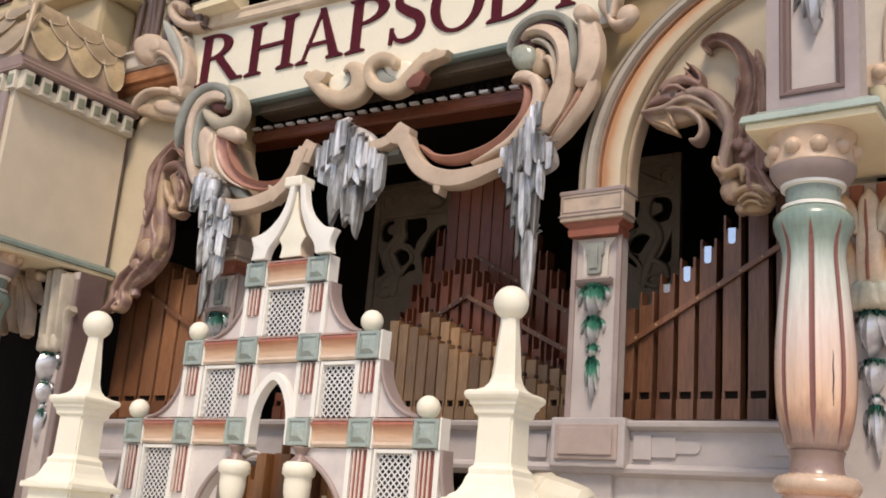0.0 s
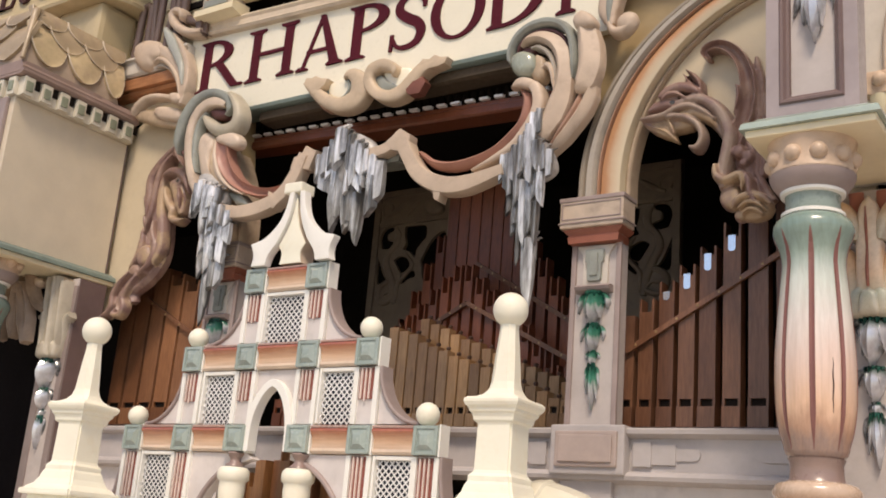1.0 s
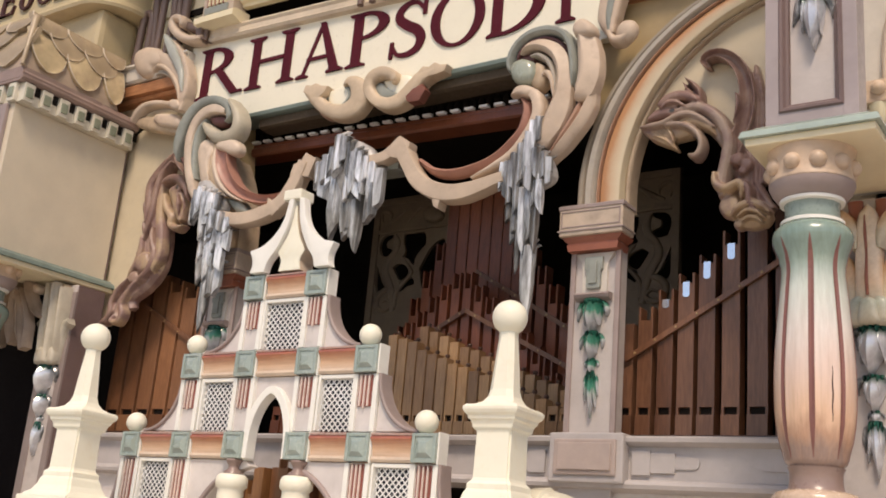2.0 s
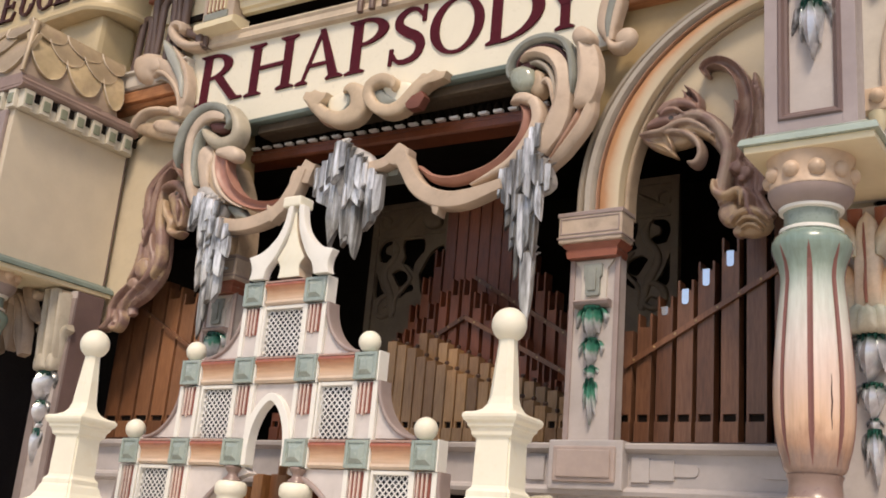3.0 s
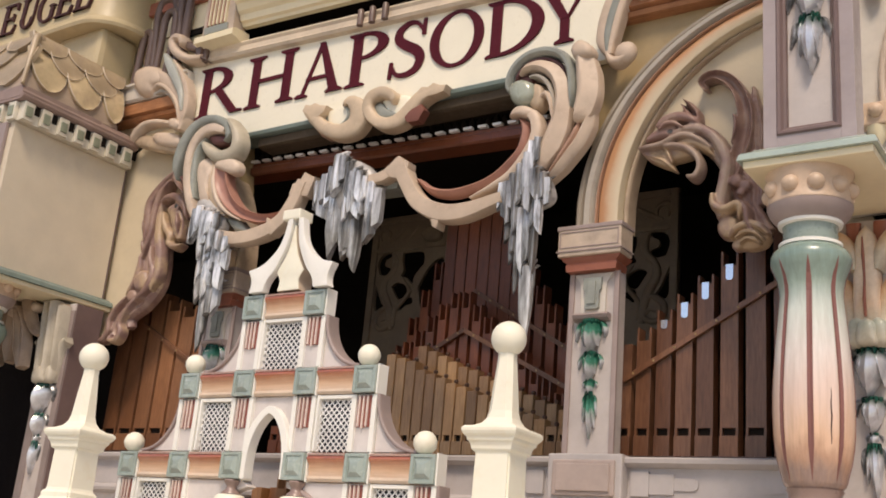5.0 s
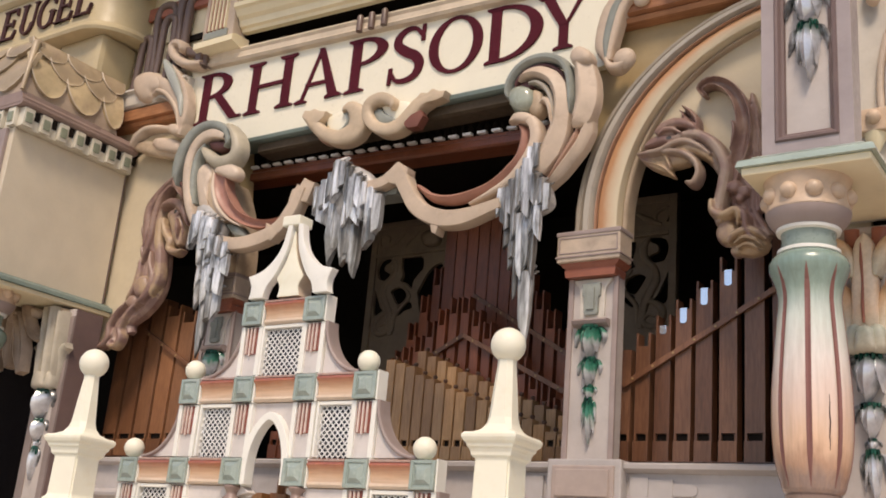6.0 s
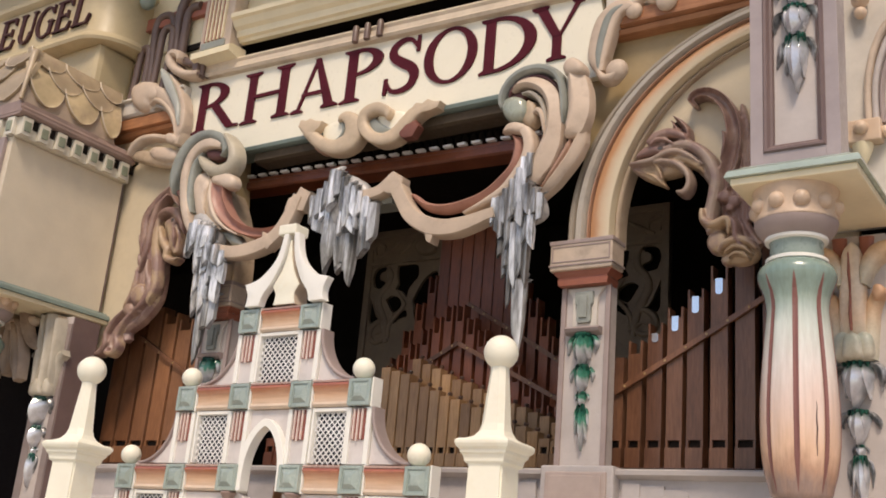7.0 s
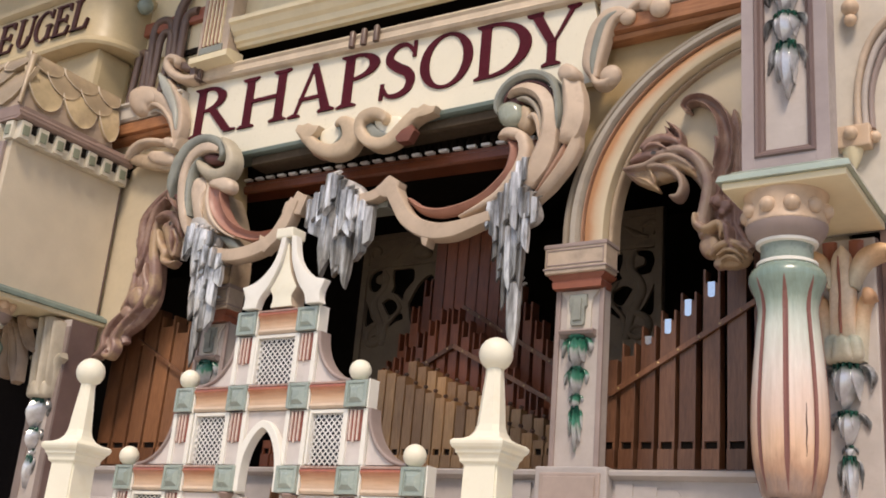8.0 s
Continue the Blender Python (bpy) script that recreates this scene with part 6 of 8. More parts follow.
def pillar(x0, x1, y0, y1, z1):
    """Mauve framed pillar with a recessed pale panel and a leaf string, standing on a green-edged slab."""
    ob = thing("pillar", "mauve framed pillar with pale recessed panel and leaf string", "pillar", ((x0 + x1) / 2, y0, 2.86), "pillars")
    m = 0.036
    bm = bmesh.new()
    box(bm, x0, x0 + m, y0, y1, 2.905, z1, 0.0015)
    box(bm, x1 - m, x1, y0, y1, 2.905, z1, 0.0015)
    box(bm, x0 + m, x1 - m, y0, y1, 2.905, 2.942, 0.0)
    part("frame", bm, PILLARMAUVE, ob, "lilac-mauve frame")
    bm = bmesh.new()
    a, b, c = x0 + m, x1 - m, 2.942
    rows = []
    for d, y in ((-0.002, y0 - 0.001), (0.002, y0 - 0.006), (0.009, y0 - 0.005), (0.015, y0 + 0.004), (0.021, y0 + 0.008), (0.024, y0 + 0.02)):
        rows.append([bm.verts.new(p) for p in ((a + d, y, z1), (a + d, y, c + d), (b - d, y, c + d), (b - d, y, z1))])
    for p, q in zip(rows, rows[1:]):
        for j in range(3):
            bm.faces.new((p[j], p[j + 1], q[j + 1], q[j]))
    part("inner_moulding", bm, DEEP_MAUVE, ob, "dark mauve inner moulding")
    part("panel", boxed(a, b, y0 + 0.018, y1 - 0.002, c - 0.002, z1), LILAC, ob, "pale grey panel")
    xm = (x0 + x1) / 2
    leaf_drop(ob, xm + 0.006, 3.55, y0 + 0.016, ((0.0, 0.12, 0.10), (0.11, 0.10, 0.095), (0.20, 0.105, 0.10), (0.285, 0.165, 0.085)), mat=SILVERLEAF)
    return ob


pillar(-0.632, -0.405, 3.45, 3.53, 4.25)


def slab(x0, x1, y0, y1, edge):
    ob = thing("capital_slab", "cream slab with moulded sage-green edge over the columns", "slab", ((x0 + x1) / 2, y0, 2.85), "capital slabs")
    bm = bmesh.new()
    box(bm, x0 + 0.012, x1 - 0.012, y0 + 0.012, y1, 2.848, 2.868, 0.004)
    part("soffit", bm, CREAM, ob, "cream underside")
    bm = bmesh.new()
    prof = [(0, 2.868), (0.002, 2.875), (0.004, 2.883), (0.010, 2.890), (0.020, 2.8945), (0.028, 2.897), (0.034, 2.904)]
    rows = []
    for d, z in prof:
        rows.append([bm.verts.new(p) for p in ((x0 + d, y0 + d, z), (x1 - d, y0 + d, z), (x1 - d, y1, z), (x0 + d, y1, z))])
    for p, q in zip(rows, rows[1:]):
        for j in range(4):
            bm.faces.new((p[j], p[(j + 1) % 4], q[(j + 1) % 4], q[j]))
    bm.faces.new(rows[0][::-1]), bm.faces.new(rows[-1])
    part("edge", bm, edge, ob, "sage-green edge", 35)
    return ob


slab(-0.685, -0.348, 3.40, 3.845, GLOSSAGE)
slab(-5.20, -3.822, 3.37, 4.044, LOWEDGE)


def leaf_pilaster(x, w, y, label, wide=1.0, plain=False):
    """Wing pilaster: pale shaft, tall leaf capital with a rust vein over a green cup, silver leaf string below."""
    ob = thing("leaf_pilaster", label, "pilaster", (x, y, 1.78), "leaf pilasters")
    bm = bmesh.new()
    box(bm, x - w, x + w, y, 3.978, 1.782, 2.834, 0.005)
    part("shaft", bm, [LILAC], ob)
    bm = bmesh.new()
    box(bm, x + w - 0.001, x + w + 0.004, y + 0.006, 3.977, 1.785, 2.832)
    part("side_board", bm, DEEP_MAUVE, ob, "deep mauve side")
    if plain:
        for a, b in ((x - w - 0.002, x - w + 0.045), (x + w - 0.034, x + w + 0.002)):
            part("edge_strip", boxed(a, b, y - 0.004, y + 0.01, 1.784, 2.80, 0.002), EDGEMAUVE, ob, "mauve-grey edge strip")
    X = lambda pts: [(x + a * wide, z) for a, z in pts]
    # backing leaves that splay to the sides, and the dark red pockets between them
    for s in (-1, 1):
        part("side_leaf", band(bmesh.new(), X([(s * 0.030, 2.478), (s * 0.036, 2.548), (s * 0.046, 2.610), (s * 0.060, 2.648), (s * 0.080, 2.662)]), [0.05, 0.05, 0.042, 0.04, 0.03], y - 0.004, 0.034, ROUND), PALELEAF if plain else CAPLEAF, ob, "pale side leaf", 50)
        if plain:
            continue
        part("curled_tip", pad(bmesh.new(), X([(s * 0.05, 2.655), (s * 0.058, 2.678), (s * 0.078, 2.676), (s * 0.088, 2.655), (s * 0.076, 2.636), (s * 0.058, 2.632)]), y - 0.02, 0.034), PEACH, ob, "orange curled tip", 50)
        part("upper_petal", band(bmesh.new(), X([(s * 0.030, 2.680), (s * 0.040, 2.73), (s * 0.066, 2.768), (s * 0.105, 2.782), (s * 0.135, 2.775)]), [0.02, 0.045, 0.055, 0.05, 0.03], y - 0.006, 0.05, ROUND), CAPLEAF, ob, "pale green curling petal", 50)
        part("pocket", band(bmesh.new(), X([(s * 0.030, 2.70), (s * 0.034, 2.76), (s * 0.036, 2.825)]), [0.016, 0.036, 0.04], y - 0.004, 0.012, ROUND), RUST, ob, "rust-red pocket", 50)
    if plain:
        for pts, wd, f in (([(-0.062, 2.838), (-0.052, 2.743), (-0.048, 2.639), (-0.040, 2.530)], [0.05, 0.062, 0.068, 0.05], 0.016),
                           ([(-0.004, 2.836), (0.006, 2.736), (0.016, 2.62), (0.022, 2.508)], [0.046, 0.058, 0.062, 0.04], 0.026),
                           ([(0.040, 2.815), (0.048, 2.71), (0.056, 2.607), (0.060, 2.525)], [0.046, 0.044, 0.034, 0.012], 0.014)):
            part("upright_fold", band(bmesh.new(), [(x + a, z) for a, z in pts], wd, y - f, 0.042, RIBS), PALELEAF, ob, "worn pale upright leaf fold", 46)
    tall = X([(0.0, 2.812), (-0.022, 2.785), (-0.031, 2.740), (-0.035, 2.66), (-0.037, 2.58), (-0.033, 2.525), (0.0, 2.51), (0.033, 2.525), (0.037, 2.58), (0.035, 2.66), (0.031, 2.740), (0.022, 2.785)])
    if not plain:
        part("tall_leaf", pad(bmesh.new(), tall, y - 0.016, 0.036), PALELEAF if plain else TALLLEAF, ob, "pale upright leaf", 60)
    if not plain:
        part("vein", band(bmesh.new(), X([(-0.004, 2.772), (-0.003, 2.72), (-0.001, 2.66), (-0.003, 2.60), (-0.002, 2.552)]), [0.003, 0.011, 0.009, 0.012, 0.008], y - 0.046, 0.011, ROUND), RUST, ob, "rust-red vein", 50)
    # cup of overlapping blunt leaves
    for dx, hw, top, f in ((-0.026, 0.026, 2.556, 0.028), (0.026, 0.026, 2.553, 0.028), (0.0, 0.026, 2.548, 0.042)):
        cup = X([(dx, top), (dx - hw * 0.8, top - 0.014), (dx - hw, top - 0.05), (dx * 0.8 - hw * 0.9, 2.474), (dx * 0.8 + hw * 0.9, 2.474), (dx + hw, top - 0.05), (dx + hw * 0.8, top - 0.014)])
        part("cup_leaf", pad(bmesh.new(), cup, y - f, 0.026), PALELEAF if plain else CUPLEAF, ob, "leaf of the cup", 60)
    leaf_drop(ob, x, 2.474, y - 0.002, ((0.0, 0.135, 0.115), (0.132, 0.095, 0.085), (0.222, 0.035, 0.035), (0.25, 0.14, 0.055)), mat=SILVERLEAF)
    return ob


EDGEMAUVE = paint("mauve_grey_strip", (0.27, 0.215, 0.20), 0.45, soiled=0.3)
PALELEAF = paint("pale_leaf", (0.50, 0.45, 0.36), 0.4, soil=(0.35, 0.22, 0.12), soiled=0.6, mottled=0.2)
CAPLEAF = fade("capital_leaf_paint", [(0.0, (0.56, 0.53, 0.42)), (0.35, (0.66, 0.58, 0.44)), (0.7, (0.70, 0.46, 0.28)), (1.0, (0.62, 0.38, 0.20))], (0, 1), 0.4)
TALLLEAF = fade("tall_leaf_paint", [(0.0, (0.56, 0.55, 0.45)), (0.25, (0.74, 0.54, 0.38)), (0.6, (0.80, 0.66, 0.51)), (1.0, (0.76, 0.62, 0.47))], (0, 1), 0.36)
CUPLEAF = fade("cup_leaf_paint", [(0.0, (0.58, 0.52, 0.41)), (0.4, (0.53, 0.50, 0.40)), (0.8, (0.45, 0.48, 0.395)), (1.0, (0.55, 0.54, 0.45))], (0, 1), 0.36)
PEACH = paint("peach_paint", (0.58, 0.34, 0.20), 0.4, soil=(0.4, 0.2, 0.1), soiled=0.5)
leaf_pilaster(-0.475, 0.085, 3.85, "pale grey pilaster with peach leaf capital and silver leaves")
leaf_pilaster(-3.885, 0.088, 3.83, "pale grey pilaster with leaf capital and deep mauve side", 1.3, True)

# console hanging under the far wing, in front of its dark bay: folded ribbons with ragged ends
FOLD = paint("brown_tan_fold", (0.40, 0.30, 0.225), 0.45, soil=(0.16, 0.10, 0.08), soiled=0.8, mottled=0.25)
console = thing("console", "tan carved drooping bracket under the wing slab", "bracket", (-4.02, 3.72, 2.5))
for path, wd, fwd in (
    ([(-4.145, 2.855), (-4.138, 2.796), (-4.128, 2.716), (-4.118, 2.637), (-4.10, 2.565)], [0.05, 0.07, 0.085, 0.088, 0.03], 0.02),
    ([(-4.128, 2.775), (-4.096, 2.800), (-4.055, 2.738), (-4.018, 2.631), (-3.985, 2.535)], [0.02, 0.045, 0.075, 0.092, 0.04], 0.035),
    ([(-4.060, 2.845), (-4.022, 2.767), (-3.975, 2.712), (-3.935, 2.678)], [0.05, 0.05, 0.04, 0.012], 0.02),
    ([(-4.26, 2.84), (-4.25, 2.75), (-4.235, 2.65), (-4.215, 2.56)], [0.06, 0.08, 0.085, 0.03], 0.01),
):
    part("fold", band(bmesh.new(), path, wd, 3.80 - fwd, 0.045, RIBS), FOLD, console, "ragged brown-tan fold", 46)
part("knob", pad(bmesh.new(), [(-4.055, 2.815), (-4.03, 2.836), (-4.0, 2.834), (-3.985, 2.815), (-4.0, 2.796), (-4.035, 2.794)], 3.79, 0.03), PINK, console, "pale knob", 60)
bm = bmesh.new()
tube(bm, [(-3.86, 3.80, 2.812), (-3.86, 3.90, 2.815), (-3.86, 3.995, 2.815)], [0.022, 0.028, 0.024], 12)
part("roll", bm, TAN, console, "tan roll moulding", 50)

# solid panel; its near-black colour paints the shade under the wing
solid("wing_back", boxed(-5.3, -3.975, 3.905, 3.93, 1.785, 2.83), OPENING_SHADE, "near-black panel for the shaded opening below the far wing", "opening", kind="structure")
solid("wing_plain_wall", boxed(-0.385, 1.7, 3.90, 4.02, 1.785, 2.905), BROWNMAUVE, "brown-mauve wall beyond the near wing", "wall", kind="structure")
solid("wing_upper_wall", boxed(-0.60, 1.7, 3.87, 4.02, 2.906, 4.6), STONE, "plain pale upper wall behind the near pillar", "wall", kind="structure")


DENTIL = paint("cream_dentil", (0.68, 0.63, 0.52), 0.4, soil=(0.45, 0.38, 0.3), soiled=0.4)
INLAY = paint("olive_inlay", (0.25, 0.275, 0.20), 0.4, soil=(0.15, 0.16, 0.12), soiled=0.5)


def wing_box():
    ob = thing("wing_box", "grey-beige panelled wing box with dentil cornice", "wing", (-4.5, 3.7, 2.905))
    part("side_panel", boxed(-5.2, -3.874, 3.403, 4.016, 2.906, 3.545, 0.003), BEIGE, ob, "plain grey-beige side panel")
    bm = bmesh.new()
    box(bm, -3.876, -3.872, 4.0165, 4.022, 2.908, 3.54)
    part("corner_joint", bm, DEEP_MAUVE, ob, "dark joint line")
    bm = bmesh.new()
    box(bm, -4.02, -3.905, 3.384, 3.402, 2.91, 3.54, 0.003)
    part("front_frame", bm, MAUVE, ob, "lilac corner frame")
    bm = bmesh.new()
    box(bm, -5.2, -4.021, 3.391, 3.402, 2.91, 3.54, 0.002)
    part("front_panel", bm, DEEP_MAUVE, ob, "dark front panel")
    # fascia, dentils, notches
    part("fascia", boxed(-5.2, -3.842, 3.402, 4.02, 3.546, 3.634, 0.002), DENTIL, ob, "cream-white fascia")
    pitch = 0.0908
    for k in range(7):
        y = 3.397 + k * pitch
        d = part("dentil", boxed(-3.842, -3.822, y + 0.004, y + 0.056, 3.548, 3.632, 0.003), DENTIL, ob, "cream-white dentil")
        part("dentil_inlay", boxed(-3.823, -3.817, y + 0.013, y + 0.047, 3.565, 3.612, 0.003), INLAY, d, "grey-green square inlay")
        # no hole is cut: a near-black patch paints the notch's shade
        part("notch", boxed(-3.8425, -3.839, y + 0.058, y + pitch + 0.002, 3.592, 3.634), BLACK, ob, "near-black patch for a shaded notch")
    for k in range(6):
        x = -3.86 - k * pitch
        d = part("dentil", boxed(x - 0.056, x - 0.004, 3.382, 3.402, 3.548, 3.632, 0.003), DENTIL, ob, "cream-white dentil")
        part("dentil_inlay", boxed(x - 0.047, x - 0.013, 3.377, 3.383, 3.565, 3.612, 0.003), INLAY, d, "grey-green square inlay")
    bm = bmesh.new()
    run_y(bm, 3.377, 4.02, [(-3.84, 3.635), (-3.825, 3.638), (-3.815, 3.648), (-3.815, 3.656), (-3.826, 3.662), (-3.824, 3.672), (-3.84, 3.70), (-4.2, 3.70), (-4.2, 3.635)])
    part("cornice", bm, CORNICE, ob, "brown-mauve cornice roll")
    bm = bmesh.new()
    run_x(bm, -5.2, -3.83, [(3.40, 3.635), (3.385, 3.638), (3.375, 3.648), (3.375, 3.656), (3.386, 3.662), (3.384, 3.672), (3.40, 3.70), (3.8, 3.70), (3.8, 3.635)])
    part("cornice", bm, CORNICE, ob, "brown-mauve cornice roll")
    return ob


wing_box()


def scale_roof():
    """Small mansard clad in large fish-scale lobes, their lit edges drawn as pale rims."""
    ob = thing("scale_roof", "tan fish-scale wing roof with pale rims for lit edges", "roof", (-4.5, 3.7, 3.70))
    def inset(z):
        return 0.085 * min(1, max(0, (z - 3.70) / 0.32)) ** 1.3

    bm = bmesh.new()
    rows = []
    for z, end in ((3.70, 3.90), (3.74, 3.89), (3.80, 3.86), (3.87, 3.85), (3.94, 3.87), (3.985, 3.88), (4.005, 3.86)):
        d = inset(z) + 0.003 + (0.03 if z > 4 else 0)
        x, y = -3.835 - d, 3.375 + d
        rows.append([bm.verts.new(p) for p in ((-5.2, y, z), (x, y, z), (x, end, z), (-5.2, end, z))])
    for p, q in zip(rows, rows[1:]):
        for j in range(4):
            bm.faces.new((p[j], p[(j + 1) % 4], q[(j + 1) % 4], q[j]))
    bm.faces.new(rows[0][::-1]), bm.faces.new(rows[-1])
    part("core", bm, ROOFCORE, ob, "mauve-tan roof core")

    def lobe(c, top, bottom, half, front, mat, proud):
        """One round-ended shingle: it swells in front and stands off at its lower edge; a tapering pale rim paints the
        highlight on its left edge.
        """
        def on(u, z, out):
            d = inset(z)
            return (u, 3.375 + d - out, z) if front else (-3.835 - d + out, u, z)

        def at(u, v, up=0.0):
            w = half * math.sqrt(max(0.0, 1 - max(0.0, (v - 0.2) / 0.8) ** 2.1))
            swell = (1 - u * u) * math.sin(math.pi * min(1, v + 0.10))
            return on(c + u * w, top + (bottom - top) * v, proud + up + 0.005 * v + 0.012 * swell + 0.006 * u * u)

        nu, nv = 10, 12
        bm = bmesh.new()
        grid = [[bm.verts.new(at(2 * i / nu - 1, 0.995 * j / nv)) for i in range(nu + 1)] for j in range(nv + 1)]
        for j in range(nv):
            for i in range(nu):
                bm.faces.new((grid[j][i], grid[j][i + 1], grid[j + 1][i + 1], grid[j + 1][i]))
        # the cut edge, back to the core
        foot = [grid[j][0] for j in range(nv + 1)] + grid[nv][1:] + [grid[j][nu] for j in range(nv - 1, -1, -1)]
        low = [bm.verts.new(v.co + Vector((0, 0.02 + proud, 0) if front else (-0.02 - proud, 0, 0))) for v in foot]
        for k in range(len(foot) - 1):
            bm.faces.new((foot[k], foot[k + 1], low[k + 1], low[k]))
        p = part("scale", bm, mat, ob, "", 50)
        vs = (0.02, 0.25, 0.5, 0.72, 0.88, 0.97)
        edge = [at(-1, v, 0.002) for v in vs] + [at(0, 0.995, 0.002)] + [at(1, v, 0.002) for v in vs[::-1]]
        bm = bmesh.new()
        tube(bm, edge, [0.0042, 0.0034, 0.0014, 0.0009, 0.0009], 8, 5)
        part("rim", bm, RIM_HIGHLIGHT, p, "pale rim drawing the lobe's lit left edge", 60)

    for c, half in ((3.50, 0.098), (3.695, 0.098), (3.865, 0.062)):
        lobe(c, 3.935, 3.722, half, False, SCALE, 0.002)
    for c in (3.60, 3.79):
        lobe(c, 4.0, 3.845, 0.098, False, SCALETAN, 0.007)
    for c, half in ((3.505, 0.092), (3.70, 0.098), (3.868, 0.066)):
        lobe(c, 4.025, 3.930, half, False, SCALETAN, 0.012)
    for c in (-3.96, -4.20, -4.44):
        lobe(c, 3.93, 3.720, 0.116, True, SCALETAN, 0.002)
    for c in (-4.08, -4.29):
        lobe(c, 3.985, 3.845, 0.108, True, SCALETAN, 0.014)
    for c in (-3.98, -4.19, -4.40):
        lobe(c, 4.012, 3.925, 0.098, True, SCALETAN, 0.024)
    bm = bmesh.new()
    tube(bm, [(-3.833, 3.372, 3.705), (-3.845, 3.386, 3.80), (-3.868, 3.408, 3.90), (-3.885, 3.425, 3.985), (-3.91, 3.45, 4.008)], [0.009, 0.011, 0.015, 0.020, 0.016], 10)
    part("hip_roll", bm, SCALETAN, ob, "tan hip roll", 50)
    for piece in ob.children_recursive:             # the roof is a little squat
        for v in piece.data.vertices:
            v.co.z = 3.70 + (v.co.z - 3.70) * 0.92
    return ob


SCALETAN = paint("scale_tan", (0.42, 0.325, 0.215), 0.34, soil=(0.42, 0.30, 0.25), soiled=0.7, mottled=0.2)
ROOFCORE = paint("roof_mauve_tan", (0.41, 0.315, 0.24), 0.45, soil=(0.35, 0.25, 0.22), soiled=0.5)
# Pale colour for the highlight along the lobes' left edges.
RIM_HIGHLIGHT = paint("scale_rim_highlight", (0.62, 0.52, 0.40), 0.36, soil=(0.35, 0.24, 0.2), soiled=0.6)
SCALE = paint("scale_ochre", (0.56, 0.44, 0.27), 0.34, soil=(0.45, 0.30, 0.24), soiled=0.8, mottled=0.28)
scale_roof()


BALCONY = paint("aged_cream_board", (0.53, 0.435, 0.27), 0.4, soil=(0.45, 0.33, 0.2), soiled=0.35, mottled=0.1)


def balcony():
    """Curved-ended cream board above the roof, lettered in dark brown."""
    ob = thing("lettered_balcony", "cream balcony board with rounded end and dark brown letters", "sign", (-4.3, 3.7, 3.98))
    cx, cy, r = -4.06, 3.95, 0.20                     # the rounded end
    track = [(-5.2, cy - r), (-4.6, cy - r), (cx - 0.06, cy - r)] + [(cx + (r - 0.02) * math.cos(a), cy + r * math.sin(a)) for a in np.linspace(-1.45, 0.0, 12)] + [(cx + r - 0.02, 4.1)]
    prof = [(0.0, 4.225), (0.022, 4.23), (0.028, 4.245), (0.020, 4.262), (0.006, 4.275), (0.0, 4.285), (0.0, 4.52), (0.012, 4.525), (0.028, 4.54), (0.028, 4.565), (0.0, 4.575), (0.0, 4.9), (-0.06, 4.9), (-0.06, 4.225)]
    bm = bmesh.new()
    rows = []
    for i, (x, y) in enumerate(track):
        a, b = Vector(track[max(0, i - 1)]), Vector(track[min(len(track) - 1, i + 1)])
        d = (b - a).normalized()
        rows.append([bm.verts.new((x + d.y * o, y - d.x * o, z)) for o, z in prof])
    for p, q in zip(rows, rows[1:]):
        for j in range(len(prof)):
            bm.faces.new((p[j], p[(j + 1) % len(prof)], q[(j + 1) % len(prof)], q[j]))
    bm.faces.new(rows[0]), bm.faces.new(rows[-1][::-1])
    part("board", bm, BALCONY, ob, "", 35)
    bm = bmesh.new()
    prism(bm, [(x, y) for x, y in track] + [(-5.2, 4.1)], 4.232, 4.246)
    for v in bm.verts:
        v.co = (v.co.x, v.co.z, v.co.y)
    part("soffit", bm, BALCONY, ob)
    part("console_block", boxed(-4.30, -3.955, 3.80, 4.02, 3.93, 4.231, 0.03), BALCONY, ob, "cream block below the board")
    place = lambda x, z, d: (x, cy - r - d, z)
    for ch, x0, x1 in (("L", -4.153, -4.006), ("E", -4.30, -4.153), ("G", -4.457, -4.30), ("U", -4.603, -4.457), ("E", -4.76, -4.614)):
        letter(ch, x0, x1, 4.322, 4.495, place, BROWN, ob, 0.012, 0.012)
    return ob


balcony()


